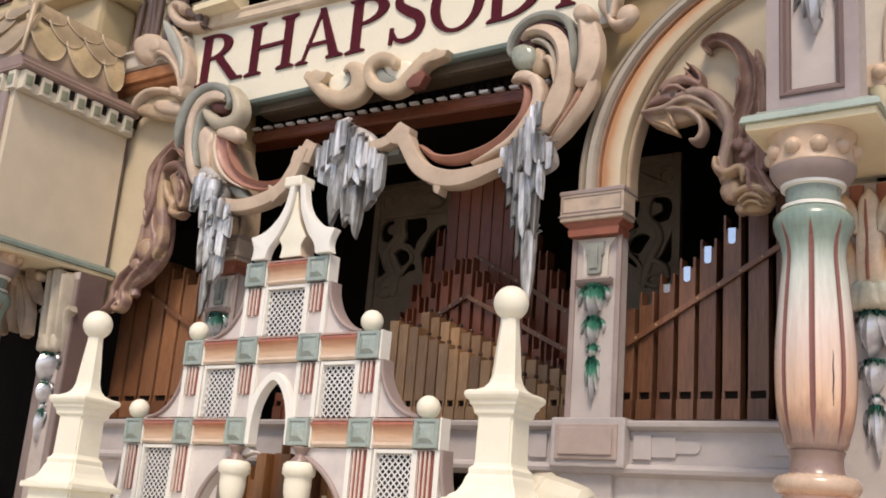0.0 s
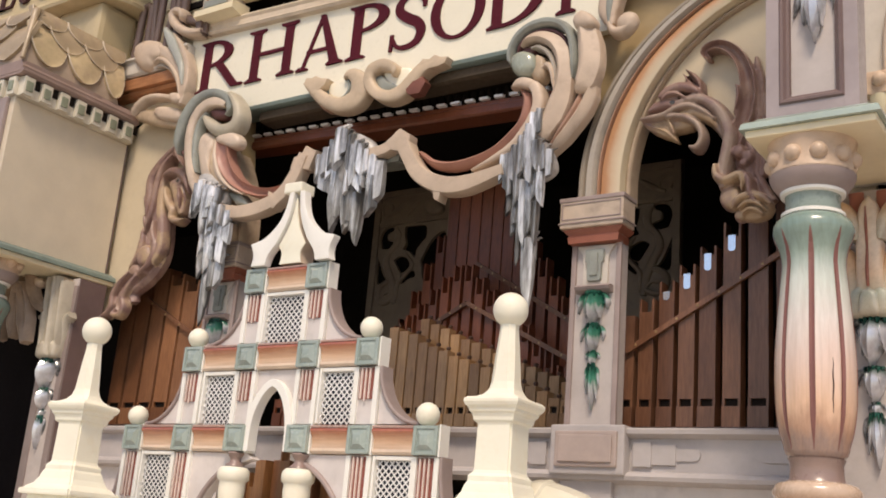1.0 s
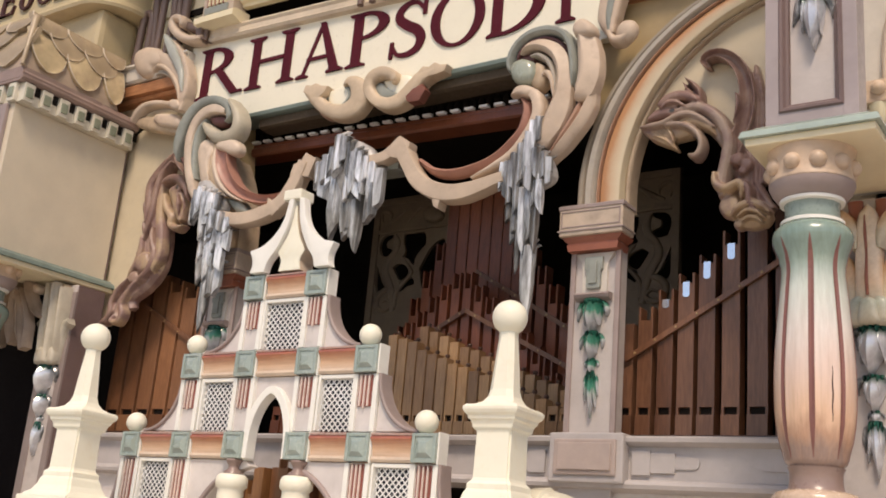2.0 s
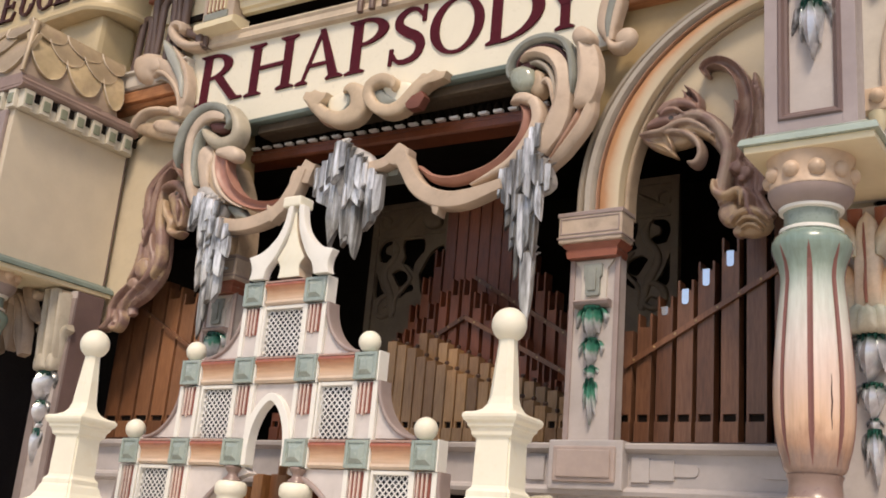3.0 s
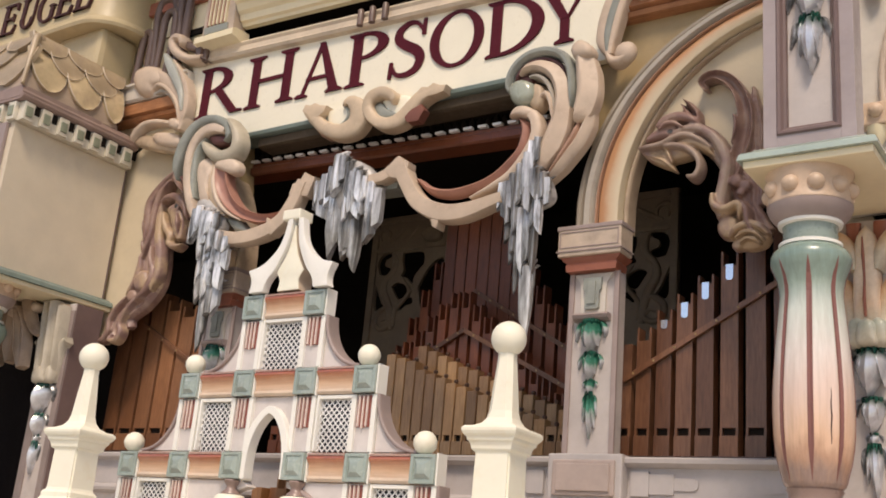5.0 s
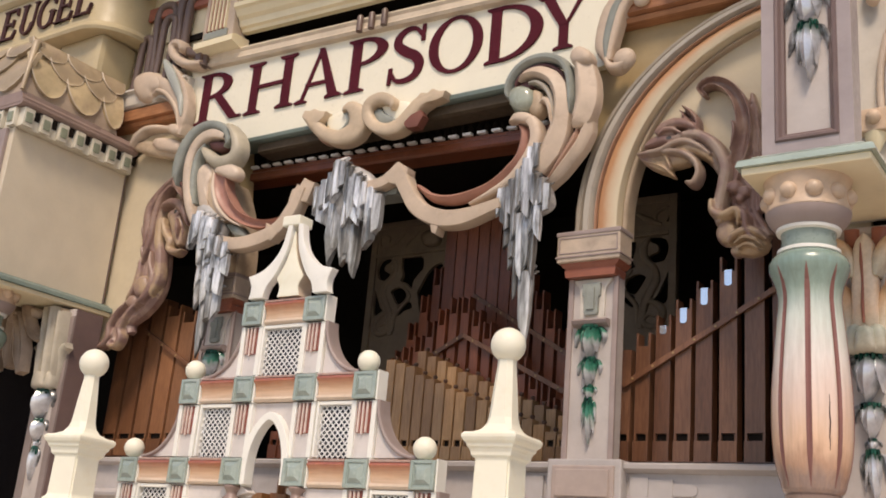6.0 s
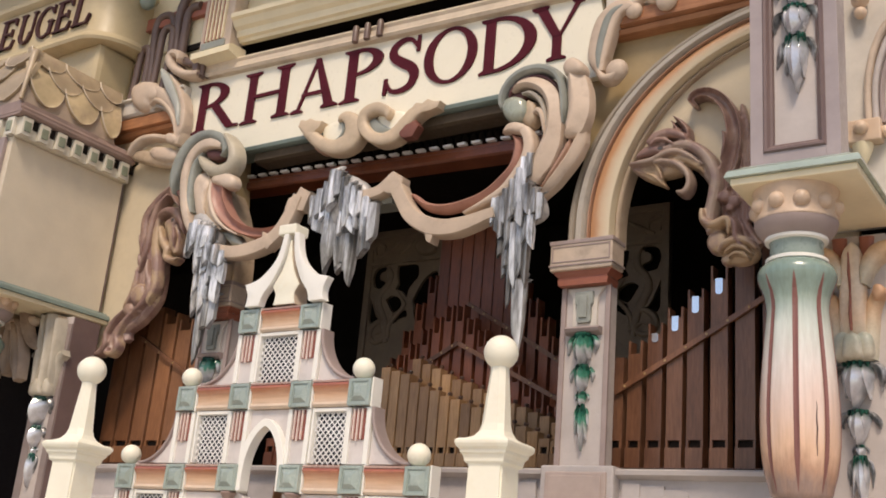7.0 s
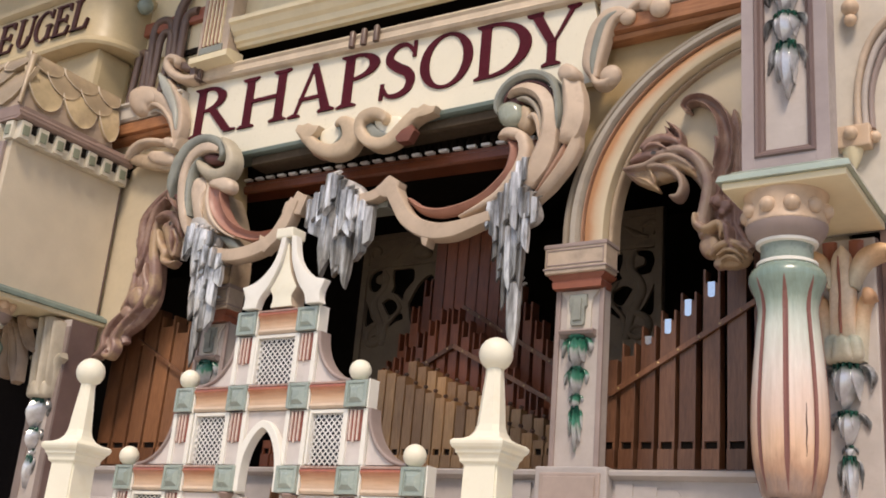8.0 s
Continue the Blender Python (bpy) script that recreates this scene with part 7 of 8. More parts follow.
def bent_pipes():
    """Bent tubes: two that fold back on themselves, a low one before them, and two that leave upwards."""
    runs = (
        (0.0190, [(-3.899, 3.88), (-3.888, 3.979), (-3.878, 4.091), (-3.873, 4.205), (-3.862, 4.245), (-3.837, 4.256), (-3.815, 4.240), (-3.809, 4.195), (-3.808, 4.087), (-3.809, 3.90)]),
        (0.0215, [(-3.776, 3.88), (-3.782, 4.08), (-3.798, 4.274), (-3.804, 4.355), (-3.786, 4.408), (-3.738, 4.420), (-3.694, 4.402), (-3.674, 4.36), (-3.668, 4.29), (-3.646, 4.10)]),
        (0.0180, [(-3.726, 3.90), (-3.716, 4.072), (-3.713, 4.217), (-3.711, 4.285), (-3.687, 4.322), (-3.649, 4.315), (-3.634, 4.275), (-3.630, 4.178), (-3.639, 4.046), (-3.647, 3.93)]),
        (0.0235, [(-3.584, 3.97), (-3.600, 4.085), (-3.615, 4.191), (-3.628, 4.32), (-3.628, 4.404), (-3.610, 4.464), (-3.570, 4.53)]),
        (0.0220, [(-3.569, 4.05), (-3.574, 4.149), (-3.576, 4.284), (-3.574, 4.372), (-3.555, 4.406), (-3.521, 4.414), (-3.489, 4.410)]),
    )
    for k, (r, pts) in enumerate(runs):
        y = 3.98 - (0.0, -0.010, 0.018, 0.0, -0.004)[k]
        bm = bmesh.new()
        tube(bm, [(x, y, z) for x, z in pts], [r] * 4, 12, 5)
        solid("bent_pipe", bm, TUBE, "mauve-brown bent organ pipe rising behind the scrolls", "organ pipe", 60, "bent organ pipes")


bent_pipes()

solid("rust_band", boxed(-3.88, -3.34, 3.985, 4.014, 4.36, 4.43, 0.006), RUST, "rust-red band behind the bent pipes", "band", kind="structure")
bm = bmesh.new()
ball(bm, -3.835, 3.93, 4.495, 0.040, 0.04, 0.046, seg=24)
solid("sage_ball", bm, SAGE, "glossy sage-green ball beside the balcony", "ball", 60)

# beams and bands behind the board ends
for x0, x1, z in ((-4.25, -3.47, 3.775), (-1.31, -0.30, 3.715)):
    ob = thing("beam", "terracotta stained beam with grey-cream band above", "beam", ((x0 + x1) / 2, 4.0, z), "beams")
    bm = bmesh.new()
    run_x(bm, x0, x1, [(4.03, z), (3.985, z + 0.004), (3.975, z + 0.018), (3.985, z + 0.026), (3.965, z + 0.034), (3.962, z + 0.085), (3.985, z + 0.092), (4.03, z + 0.095)])
    part("timber", bm, TERRACOTTA, ob, "orange-brown timber")
    bm = bmesh.new()
    run_x(bm, x0, x1, [(4.03, z + 0.096), (3.965, z + 0.097), (3.955, z + 0.11), (3.955, z + 0.17), (3.94, z + 0.178), (3.94, z + 0.188), (4.03, z + 0.19)])
    part("band", bm, STONE, ob, "grey-cream band")

# cornice above the dark slot, with the base of an upper pilaster
ob = thing("upper_cornice", "cream moulded cornice above the name board", "cornice", (-2.0, 4.0, 4.10), kind="structure")
bm = bmesh.new()
run_x(bm, -3.19, 1.0, [(4.012, 4.118), (3.985, 4.118), (3.98, 4.131), (3.965, 4.138), (3.958, 4.165), (3.94, 4.178), (3.925, 4.205), (3.91, 4.213), (3.91, 4.235), (3.93, 4.243), (4.012, 4.25)])
for v in bm.verts:
    v.co.z += 0.016 - 0.036 * (v.co.x + 3.14)
part("moulding", bm, CREAM, ob, "", 25)
ob = thing("upper_pilaster", "cream and tan fluted pilaster above the name board", "pilaster", (-3.2, 3.9, 4.02))
bm = bmesh.new()
run_x(bm, -3.412, -3.165, [(4.011, 4.046), (3.955, 4.046), (3.930, 4.054), (3.905, 4.060), (3.905, 4.090), (3.925, 4.10), (4.011, 4.105)])
part("base_block", bm, CREAM, ob, "yellow-cream base block")
bm = bmesh.new()
box(bm, -3.392, -3.195, 3.93, 4.011, 4.106, 4.75, 0.006)
part("shaft", bm, PINK, ob, "tan shaft")
part("plinth_strip", boxed(-3.375, -3.225, 3.922, 3.934, 4.107, 4.142, 0.003), BLUEGREY, ob, "grey-green strip")
for k in range(5):
    x = -3.362 + k * 0.025
    part("flute", boxed(x, x + 0.009, 3.922, 3.934, 4.146, 4.74, 0.003), RUST, ob, "rust-red flute")
    part("reed", boxed(x + 0.011, x + 0.021, 3.918, 3.934, 4.146, 4.74, 0.004), CREAM, ob, "cream reed")

# arch and bead of the bay beyond the near pillar
ob = thing("arch", "pink-tan arch moulding with round beads beyond the pillar", "arch", (-0.3, 3.88, 2.9), "arches")
for nm, a, w, m, lab in (("outer_roll", 0.0, 0.024, PINK, "pale pink-tan outer roll"), ("hollow", 0.020, 0.022, LILAC, "lilac hollow"), ("inner_roll", 0.037, 0.016, MAUVE, "mauve inner roll")):
    pts = [(-0.421 + a, 3.165), (-0.422 + a, 3.262 - a * 0.3), (-0.415 + a, 3.334 - a * 0.65), (-0.399 + a, 3.402 - a), (-0.373 + a * 0.85, 3.460 - a * 1.3), (-0.335 + a * 0.85, 3.504 - a * 1.5), (-0.27 + a * 0.6, 3.545 - a * 1.6), (-0.17 + a * 0.3, 3.575 - a * 1.6), (0.0, 3.59 - a * 1.6)]
    part(nm, band(bmesh.new(), pts, w, 3.868, 0.022, ROUND), m, ob, lab, 50)
for x, y, z, r in ((-0.43, 3.845, 3.565, 0.026), (-0.43, 3.845, 3.522, 0.019), (-0.437, 3.822, 3.144, 0.0205), (-0.377, 3.85, 3.134, 0.017)):
    bm = bmesh.new()
    ball(bm, x, y, z, r)
    part("bead", bm, DRUM, ob, "round peach bead", 60)
part("impost", boxed(-0.480, -0.385, 3.825, 3.872, 3.104, 3.172, 0.005), DRUM, ob, "peach impost block")
bm = bmesh.new()
lathe(bm, [(0.008, 3.045), (0.016, 3.06), (0.026, 3.085), (0.03, 3.106)], -0.440, 3.855, 20)
part("drop", bm, CREAM, ob, "small cream drop", 50)


# ---- the small stepped gable front before the organ ----
def lattice(x0, x1, z0, z1, y, pitch=0.0212, w=0.0044):
    """Diagonal trellis of thin flat slats, clipped to its frame."""
    bm = bmesh.new()
    for sgn in (1, -1):
        off = y + (0.0 if sgn > 0 else 0.0011)
        c0 = min(z0 - sgn * x for x in (x0, x1))
        c1 = max(z1 - sgn * x for x in (x0, x1))
        c = c0
        while c < c1:
            xa, xb = (z0 - c) * sgn, (z1 - c) * sgn
            lo, hi = max(x0, min(xa, xb)), min(x1, max(xa, xb))
            if hi - lo > 0.004:
                za, zb = sgn * lo + c, sgn * hi + c
                h = w * 0.7071
                prism(bm, [(lo, za - h), (lo, za + h), (hi, zb + h), (hi, zb - h)], off, off + 0.001)
            c += pitch
    return bm


LINTELCAP = paint("brown_pink_cap", (0.44, 0.27, 0.215), 0.25, soil=(0.6, 0.5, 0.45), soiled=0.5, coat=0.8)
SALMONPALE = paint("pale_salmon", (0.70, 0.55, 0.42), 0.35, soil=(0.4, 0.25, 0.2), soiled=0.5)
LINTEL = fade("salmon_lintel", [(0.0, (0.76, 0.58, 0.44)), (0.32, (0.74, 0.48, 0.315)), (0.60, (0.68, 0.355, 0.20)), (0.78, (0.57, 0.205, 0.105)), (0.92, (0.39, 0.12, 0.075)), (1.0, (0.44, 0.18, 0.13))], (0, 1), 0.16, mottled=1.1, coat=0.9, brushed=(5, 60, 90))
# The blue tint puts a sky reflection into the colour; specular is kept low.
DARKBACK = paint("sky_tinted_backing", (0.032, 0.038, 0.052), 0.3, soil=(0.01, 0.01, 0.012), coat=0.6)
DARKBACK.node_tree.nodes["Principled BSDF"].inputs["Specular IOR Level"].default_value = 0.1
FLUTEGROUND = paint("worn_rust", (0.27, 0.085, 0.065), 0.4, soil=(0.5, 0.3, 0.25), soiled=0.3)
REED = paint("pale_reed", (0.74, 0.60, 0.53), 0.3, soil=(0.5, 0.22, 0.16), soiled=0.35, coat=0.4)
# White patches and chips stand for worn edges and for sun glints alike.
CASTLEGREEN = paint("worn_glinting_sage", (0.32, 0.385, 0.345), 0.2, soil=(0.9, 0.9, 0.84), soiled=0.6, coat=1.0, wear=(0.72, 0.73, 0.68))


def castle():
    Y = 3.45
    ob = thing("gable_front", "miniature stepped gable front in cream, salmon and sage", "facade model", (AXIS, Y, 1.78))
    cols = [-2.810, -2.566, -2.320, -2.057, -1.822, -1.584]

    def green(x, z0, z1, proud=0.0):
        g = boxed(x - 0.0425, x + 0.0425, Y - 0.016 - proud, Y + 0.018, z0, z1, 0.003)
        p = part("corner_block", g, CASTLEGREEN, ob, "sage-green square block")
        # blunt four-sided boss inside a flat margin
        bm = bmesh.new()
        half, zc, hh = 0.031, (z0 + z1) / 2, (z1 - z0) / 2 - 0.011
        rings = []
        for k, d in ((1.0, 0.0), (0.92, 0.003), (0.46, 0.013), (0.36, 0.0135)):
            rings.append([bm.verts.new((x + u * half * k, Y - 0.0125 - proud - d, zc + v * hh * k)) for u, v in ((-1, -1), (1, -1), (1, 1), (-1, 1))])
        for p0, p1 in zip(rings, rings[1:]):
            for j in range(4):
                bm.faces.new((p0[j], p0[(j + 1) % 4], p1[(j + 1) % 4], p1[j]))
        bm.faces.new(rings[-1])
        part("facet", bm, CASTLEGREEN, p, "faceted boss", 12)
        for s in (-1, 1):
            part("margin", boxed(x + s * 0.0365 - 0.0055, x + s * 0.0365 + 0.0055, Y - 0.0195 - proud, Y - 0.012 - proud, z0 + 0.001, z1 - 0.001, 0.002), CASTLEGREEN, p)
            part("margin", boxed(x - 0.031, x + 0.031, Y - 0.0195 - proud, Y - 0.012 - proud, zc + s * (hh + 0.0052) - 0.005, zc + s * (hh + 0.0052) + 0.005, 0.002), CASTLEGREEN, p)
        part("side_board", boxed(x + 0.043, x + 0.0485, Y - 0.013, Y + 0.034, z0 - 0.003, z1 + 0.003, 0.001), WHITE, ob, "white edge board")

    def post(x, z0, z1):
        p = part("post", boxed(x - 0.040, x + 0.040, Y, Y + 0.028, z0, z1, 0.002), POST, ob, "pale mauve post")
        for s in (-1, 1):
            part("edge_strip", boxed(x + s * 0.038 - 0.0085, x + s * 0.038 + 0.0085, Y - 0.008, Y + (0.032 if s > 0 else 0.02), z0, z1 - 0.001, 0.002), WHITE, p, "white edge strip")
        zs = z1 - (z1 - z0) * 0.57
        part("flute_ground", boxed(x - 0.026, x + 0.026, Y - 0.004, Y + 0.001, zs, z1 - 0.004, 0.001), FLUTEGROUND, p, "rust-red fluted ground")
        for k in range(3):
            xx = x - 0.0185 + k * 0.0150
            part("reed", boxed(xx, xx + 0.0060, Y - 0.011, Y - 0.003, zs - 0.006 * (k % 2), z1 - 0.005, 0.003), REED, p, "pale reed")

    def lintel(x0, x1, z0, z1):
        bm = bmesh.new()
        run_x(bm, x0, x1, [(Y + 0.028, z1 - 0.004), (Y - 0.016, z1 - 0.004), (Y - 0.020, z1 - 0.008), (Y - 0.021, z1 - 0.013), (Y - 0.018, z1 - 0.019), (Y - 0.012, z1 - 0.025), (Y - 0.008, z1 - 0.034), (Y - 0.006, z1 - 0.05), (Y - 0.004, z0 + 0.016), (Y + 0.028, z0 + 0.016)])
        l = part("lintel", bm, LINTEL, ob, "glossy salmon cavetto lintel", 35)
        bm = bmesh.new()
        run_x(bm, x0, x1, [(Y + 0.028, z0 + 0.016), (Y - 0.010, z0 + 0.016), (Y - 0.012, z0 + 0.008), (Y - 0.006, z0), (Y + 0.028, z0)])
        part("lintel_fillet", bm, SALMONPALE, l, "pale salmon fillet")
        bm = bmesh.new()
        run_x(bm, x0, x1, [(Y + 0.04, z1 + 0.004), (Y - 0.014, z1 + 0.004), (Y - 0.020, z1 + 0.001), (Y - 0.020, z1 - 0.004), (Y + 0.02, z1 - 0.0035)])
        part("lintel_cap", bm, LINTELCAP, l, "brown-pink cap strip")

    def window(x0, x1, z0, z1):
        w = part("window_frame", boxed(x0 - 0.008, x0, Y - 0.006, Y + 0.022, z0, z1, 0.002), WHITE, ob, "white window frame")
        part("frame_side", boxed(x1, x1 + 0.006, Y - 0.006, Y + 0.022, z0, z1, 0.002), WHITE, w)
        part("frame_head", boxed(x0, x1, Y - 0.004, Y + 0.03, z1 - 0.012, z1, 0.002), WHITE, w)
        part("trellis", lattice(x0, x1, z0, z1 - 0.012, Y + 0.008), TRELLIS, w, "bluish-white diagonal trellis", kind="stuff")
        part("dark_back", boxed(x0 - 0.004, x1 + 0.004, Y + 0.0215, Y + 0.0245, z0 + 0.001, z1 - 0.002), DARKBACK, w, "dark backing tinted for the sky's bluish reflection")

    # ground storey
    for i, x in enumerate(cols):
        green(x, 2.052, 2.136, 0.006 if i in (2, 3) else 0.0)
        if i not in (2, 3):
            post(x, 1.785, 2.050)
    for a, b in ((0, 1), (1, 2), (3, 4), (4, 5)):
        lintel(cols[a] + 0.050, cols[b] - 0.043, 2.052, 2.132)
    window(-2.752, -2.616, 1.785, 2.050)
    window(-1.762, -1.635, 1.785, 2.050)
    # first storey
    for x in cols[1:5]:
        green(x, 2.314, 2.398)
        post(x, 2.140, 2.312)
    for a, b in ((1, 2), (2, 3), (3, 4)):
        lintel(cols[a] + 0.050, cols[b] - 0.043, 2.314, 2.394)
    window(-2.505, -2.370, 2.142, 2.312)
    window(-1.998, -1.872, 2.142, 2.312)
    # top storey
    for x in (cols[2] - 0.003, cols[3]):
        green(x, 2.569, 2.650)
        post(x, 2.402, 2.567)
    lintel(cols[2] + 0.050, cols[3] - 0.043, 2.569, 2.646)
    window(-2.268, -2.108, 2.402, 2.568)

    # pointed arch in the middle, its legs running down past the blocks
    inner = [(-2.187 + u, z) for u, z in ((-0.086, 2.055), (-0.085, 2.12), (-0.074, 2.18), (-0.045, 2.235), (0.0, 2.268), (0.045, 2.238), (0.074, 2.18), (0.085, 2.12), (0.086, 2.055))]
    bm = bmesh.new()
    band(bm, inner, 0.025, Y - 0.002, 0.016, ((-1, 0), (-1, 0.9), (-0.9, 1), (0.9, 1), (1, 0.9), (1, 0)), 5, 0.022)
    part("pointed_arch", bm, WHITE, ob, "white pointed arch", 35)
    left = [(-2.187 + u, z) for u, z in ((-0.095, 2.312), (-0.095, 2.14), (-0.088, 2.14), (-0.078, 2.185), (-0.05, 2.243), (0.0, 2.273), (0.05, 2.243), (0.078, 2.185), (0.088, 2.14), (0.091, 2.14), (0.091, 2.312))]
    part("arch_spandrel", prism(bmesh.new(), left, Y + 0.006, Y + 0.03), POST, ob, "pale mauve spandrel")

    # wide arch below
    wide = ellipse(-2.176, 1.80, 0.302, 0.24, 180, 0, 24)
    for lo, hi, xe in ((0, 12, -2.528), (12, 24, -1.862)):
        seg = wide[lo : hi + 1]
        pts = seg + ([(-2.24, 2.050), (xe, 2.050), (xe, 1.80)] if lo == 0 else [(xe, 1.80), (xe, 2.050), (-2.176, 2.050)])
        if lo == 0:
            pts = seg[:-2] + [(-2.282, 2.050), (xe, 2.050), (xe, 1.80)]
        else:
            pts = seg[2:] + [(xe, 1.80), (xe, 2.050), (-2.098, 2.050)]
        part("wide_arch_spandrel", prism(bmesh.new(), pts, Y + 0.004, Y + 0.04, 0.003), POST, ob, "pale mauve spandrel")
    part("wide_arch_rim", band(bmesh.new(), ellipse(-2.176, 1.80, 0.311, 0.249, 180, 116, 10), 0.016, Y + 0.002, 0.012, ROUND, 3), MAUVE, ob, "mauve rim", 50)
    part("wide_arch_rim", band(bmesh.new(), ellipse(-2.176, 1.80, 0.311, 0.249, 64, 0, 10), 0.016, Y + 0.002, 0.012, ROUND, 3), MAUVE, ob, "mauve rim", 50)

    # swept gables at each step
    def gable(x, zt, dx, zb):
        """From (x, zt) sweeping down and out by dx to zb."""
        n = 14
        curve = [(x + dx * (1 - math.cos(t)), zb + (zt - zb) * (1 - math.sin(t))) for t in np.linspace(0, math.pi / 2, n)]
        part("gable", prism(bmesh.new(), curve + [(x, zb)], Y + 0.004, Y + 0.040), POST, ob, "pale mauve swept gable")
        part("gable_rim", band(bmesh.new(), curve, 0.013, Y + 0.003, 0.012, ROUND, 2, 0.045), MAUVE, ob, "mauve gable rim", 50)

    for x, zt, dx, zb in ((cols[3] + 0.049, 2.567, 0.15, 2.402), (cols[4] + 0.049, 2.312, 0.155, 2.142), (cols[5] + 0.049, 2.050, 0.13, 1.785)):
        gable(x, zt, dx, zb)
    for x, zt, dx, zb in ((cols[2] - 0.047, 2.572, -0.155, 2.402), (cols[1] - 0.047, 2.312, -0.155, 2.142), (cols[0] - 0.047, 2.050, -0.13, 1.785)):
        gable(x, zt, dx, zb)

    # ball finials on the steps
    for x, z in ((cols[1], 2.398), (cols[4], 2.398), (cols[0], 2.136), (cols[5] - 0.004, 2.136)):
        bm = bmesh.new()
        ball(bm, x - 0.009, Y + 0.006, z + 0.033, 0.0345, seg=28)
        part("ball_finial", bm, IVORY, ob, "ivory ball finial", 60)

    # crown: two flared ribs, a shaped panel between them and a block on top
    xm = -2.188
    def swept(pts, s=1):
        return [(xm + 0.022 + s * p.x, p.y) for p in spline(pts, 4)]

    for s in (-1, 1):
        rib = swept([(0.032, 2.897), (0.046, 2.832), (0.073, 2.787), (0.122, 2.748), (0.180, 2.732)], s)
        rib += swept([(0.180, 2.729), (0.166, 2.700), (0.164, 2.676), (0.170, 2.655)], s)
        rib += swept([(0.108, 2.655), (0.097, 2.690), (0.064, 2.732), (0.031, 2.798), (0.018, 2.850), (0.012, 2.899)], s)
        part("crown_rib", prism(bmesh.new(), rib, Y - 0.034, Y - 0.004, 0.002), WHITE, ob, "white flared crown rib", 25)
    half = spline([(0.046, 2.656), (0.040, 2.690), (0.056, 2.718)], 4) + spline([(0.056, 2.722), (0.026, 2.772), (0.010, 2.825), (0.002, 2.878)], 4)
    plate = [(xm + 0.014 - p.x, p.y) for p in half] + [(xm + 0.014 + p.x, p.y) for p in half[::-1]]
    # the panel's thickness gets a darker tan that paints its shaded side
    part("crown_core", prism(bmesh.new(), plate, Y - 0.018, Y + 0.046, 0.001), PINK, ob, "side of the shaped panel, tan for its shade", 25)
    part("crown_panel", prism(bmesh.new(), plate, Y - 0.022, Y - 0.018, 0.001), IVORY, ob, "cream shaped panel", 25)
    part("crown_block", boxed(xm - 0.038, xm + 0.038, Y - 0.036, Y + 0.032, 2.896, 2.932, 0.006), IVORY, ob, "ivory top block")
    return ob


castle()

# hanging acorn drops under the middle blocks
for x in (-2.316, -2.046):
    ob = thing("acorn_drop", "white turned acorn drop with mauve collar", "drop", (x, 3.445, 1.86), "acorn drops")
    bm = bmesh.new()
    lathe(bm, [(0.024, 2.051), (0.028, 2.046), (0.023, 2.038), (0.017, 2.030), (0.018, 2.020), (0.028, 2.012), (0.030, 2.006), (0.016, 2.002)], x, 3.445, 28)
    part("collar", bm, UMBER, ob, "mauve-brown collar", 50)
    bm = bmesh.new()
    lathe(bm, [(0.018, 2.006), (0.040, 2.003), (0.048, 1.996), (0.051, 1.984), (0.050, 1.966), (0.043, 1.960), (0.041, 1.956), (0.042, 1.935), (0.040, 1.91), (0.034, 1.885), (0.022, 1.866), (0.006, 1.862)], x, 3.445, 36)
    part("acorn", bm, IVORY, ob, "ivory acorn", 50)


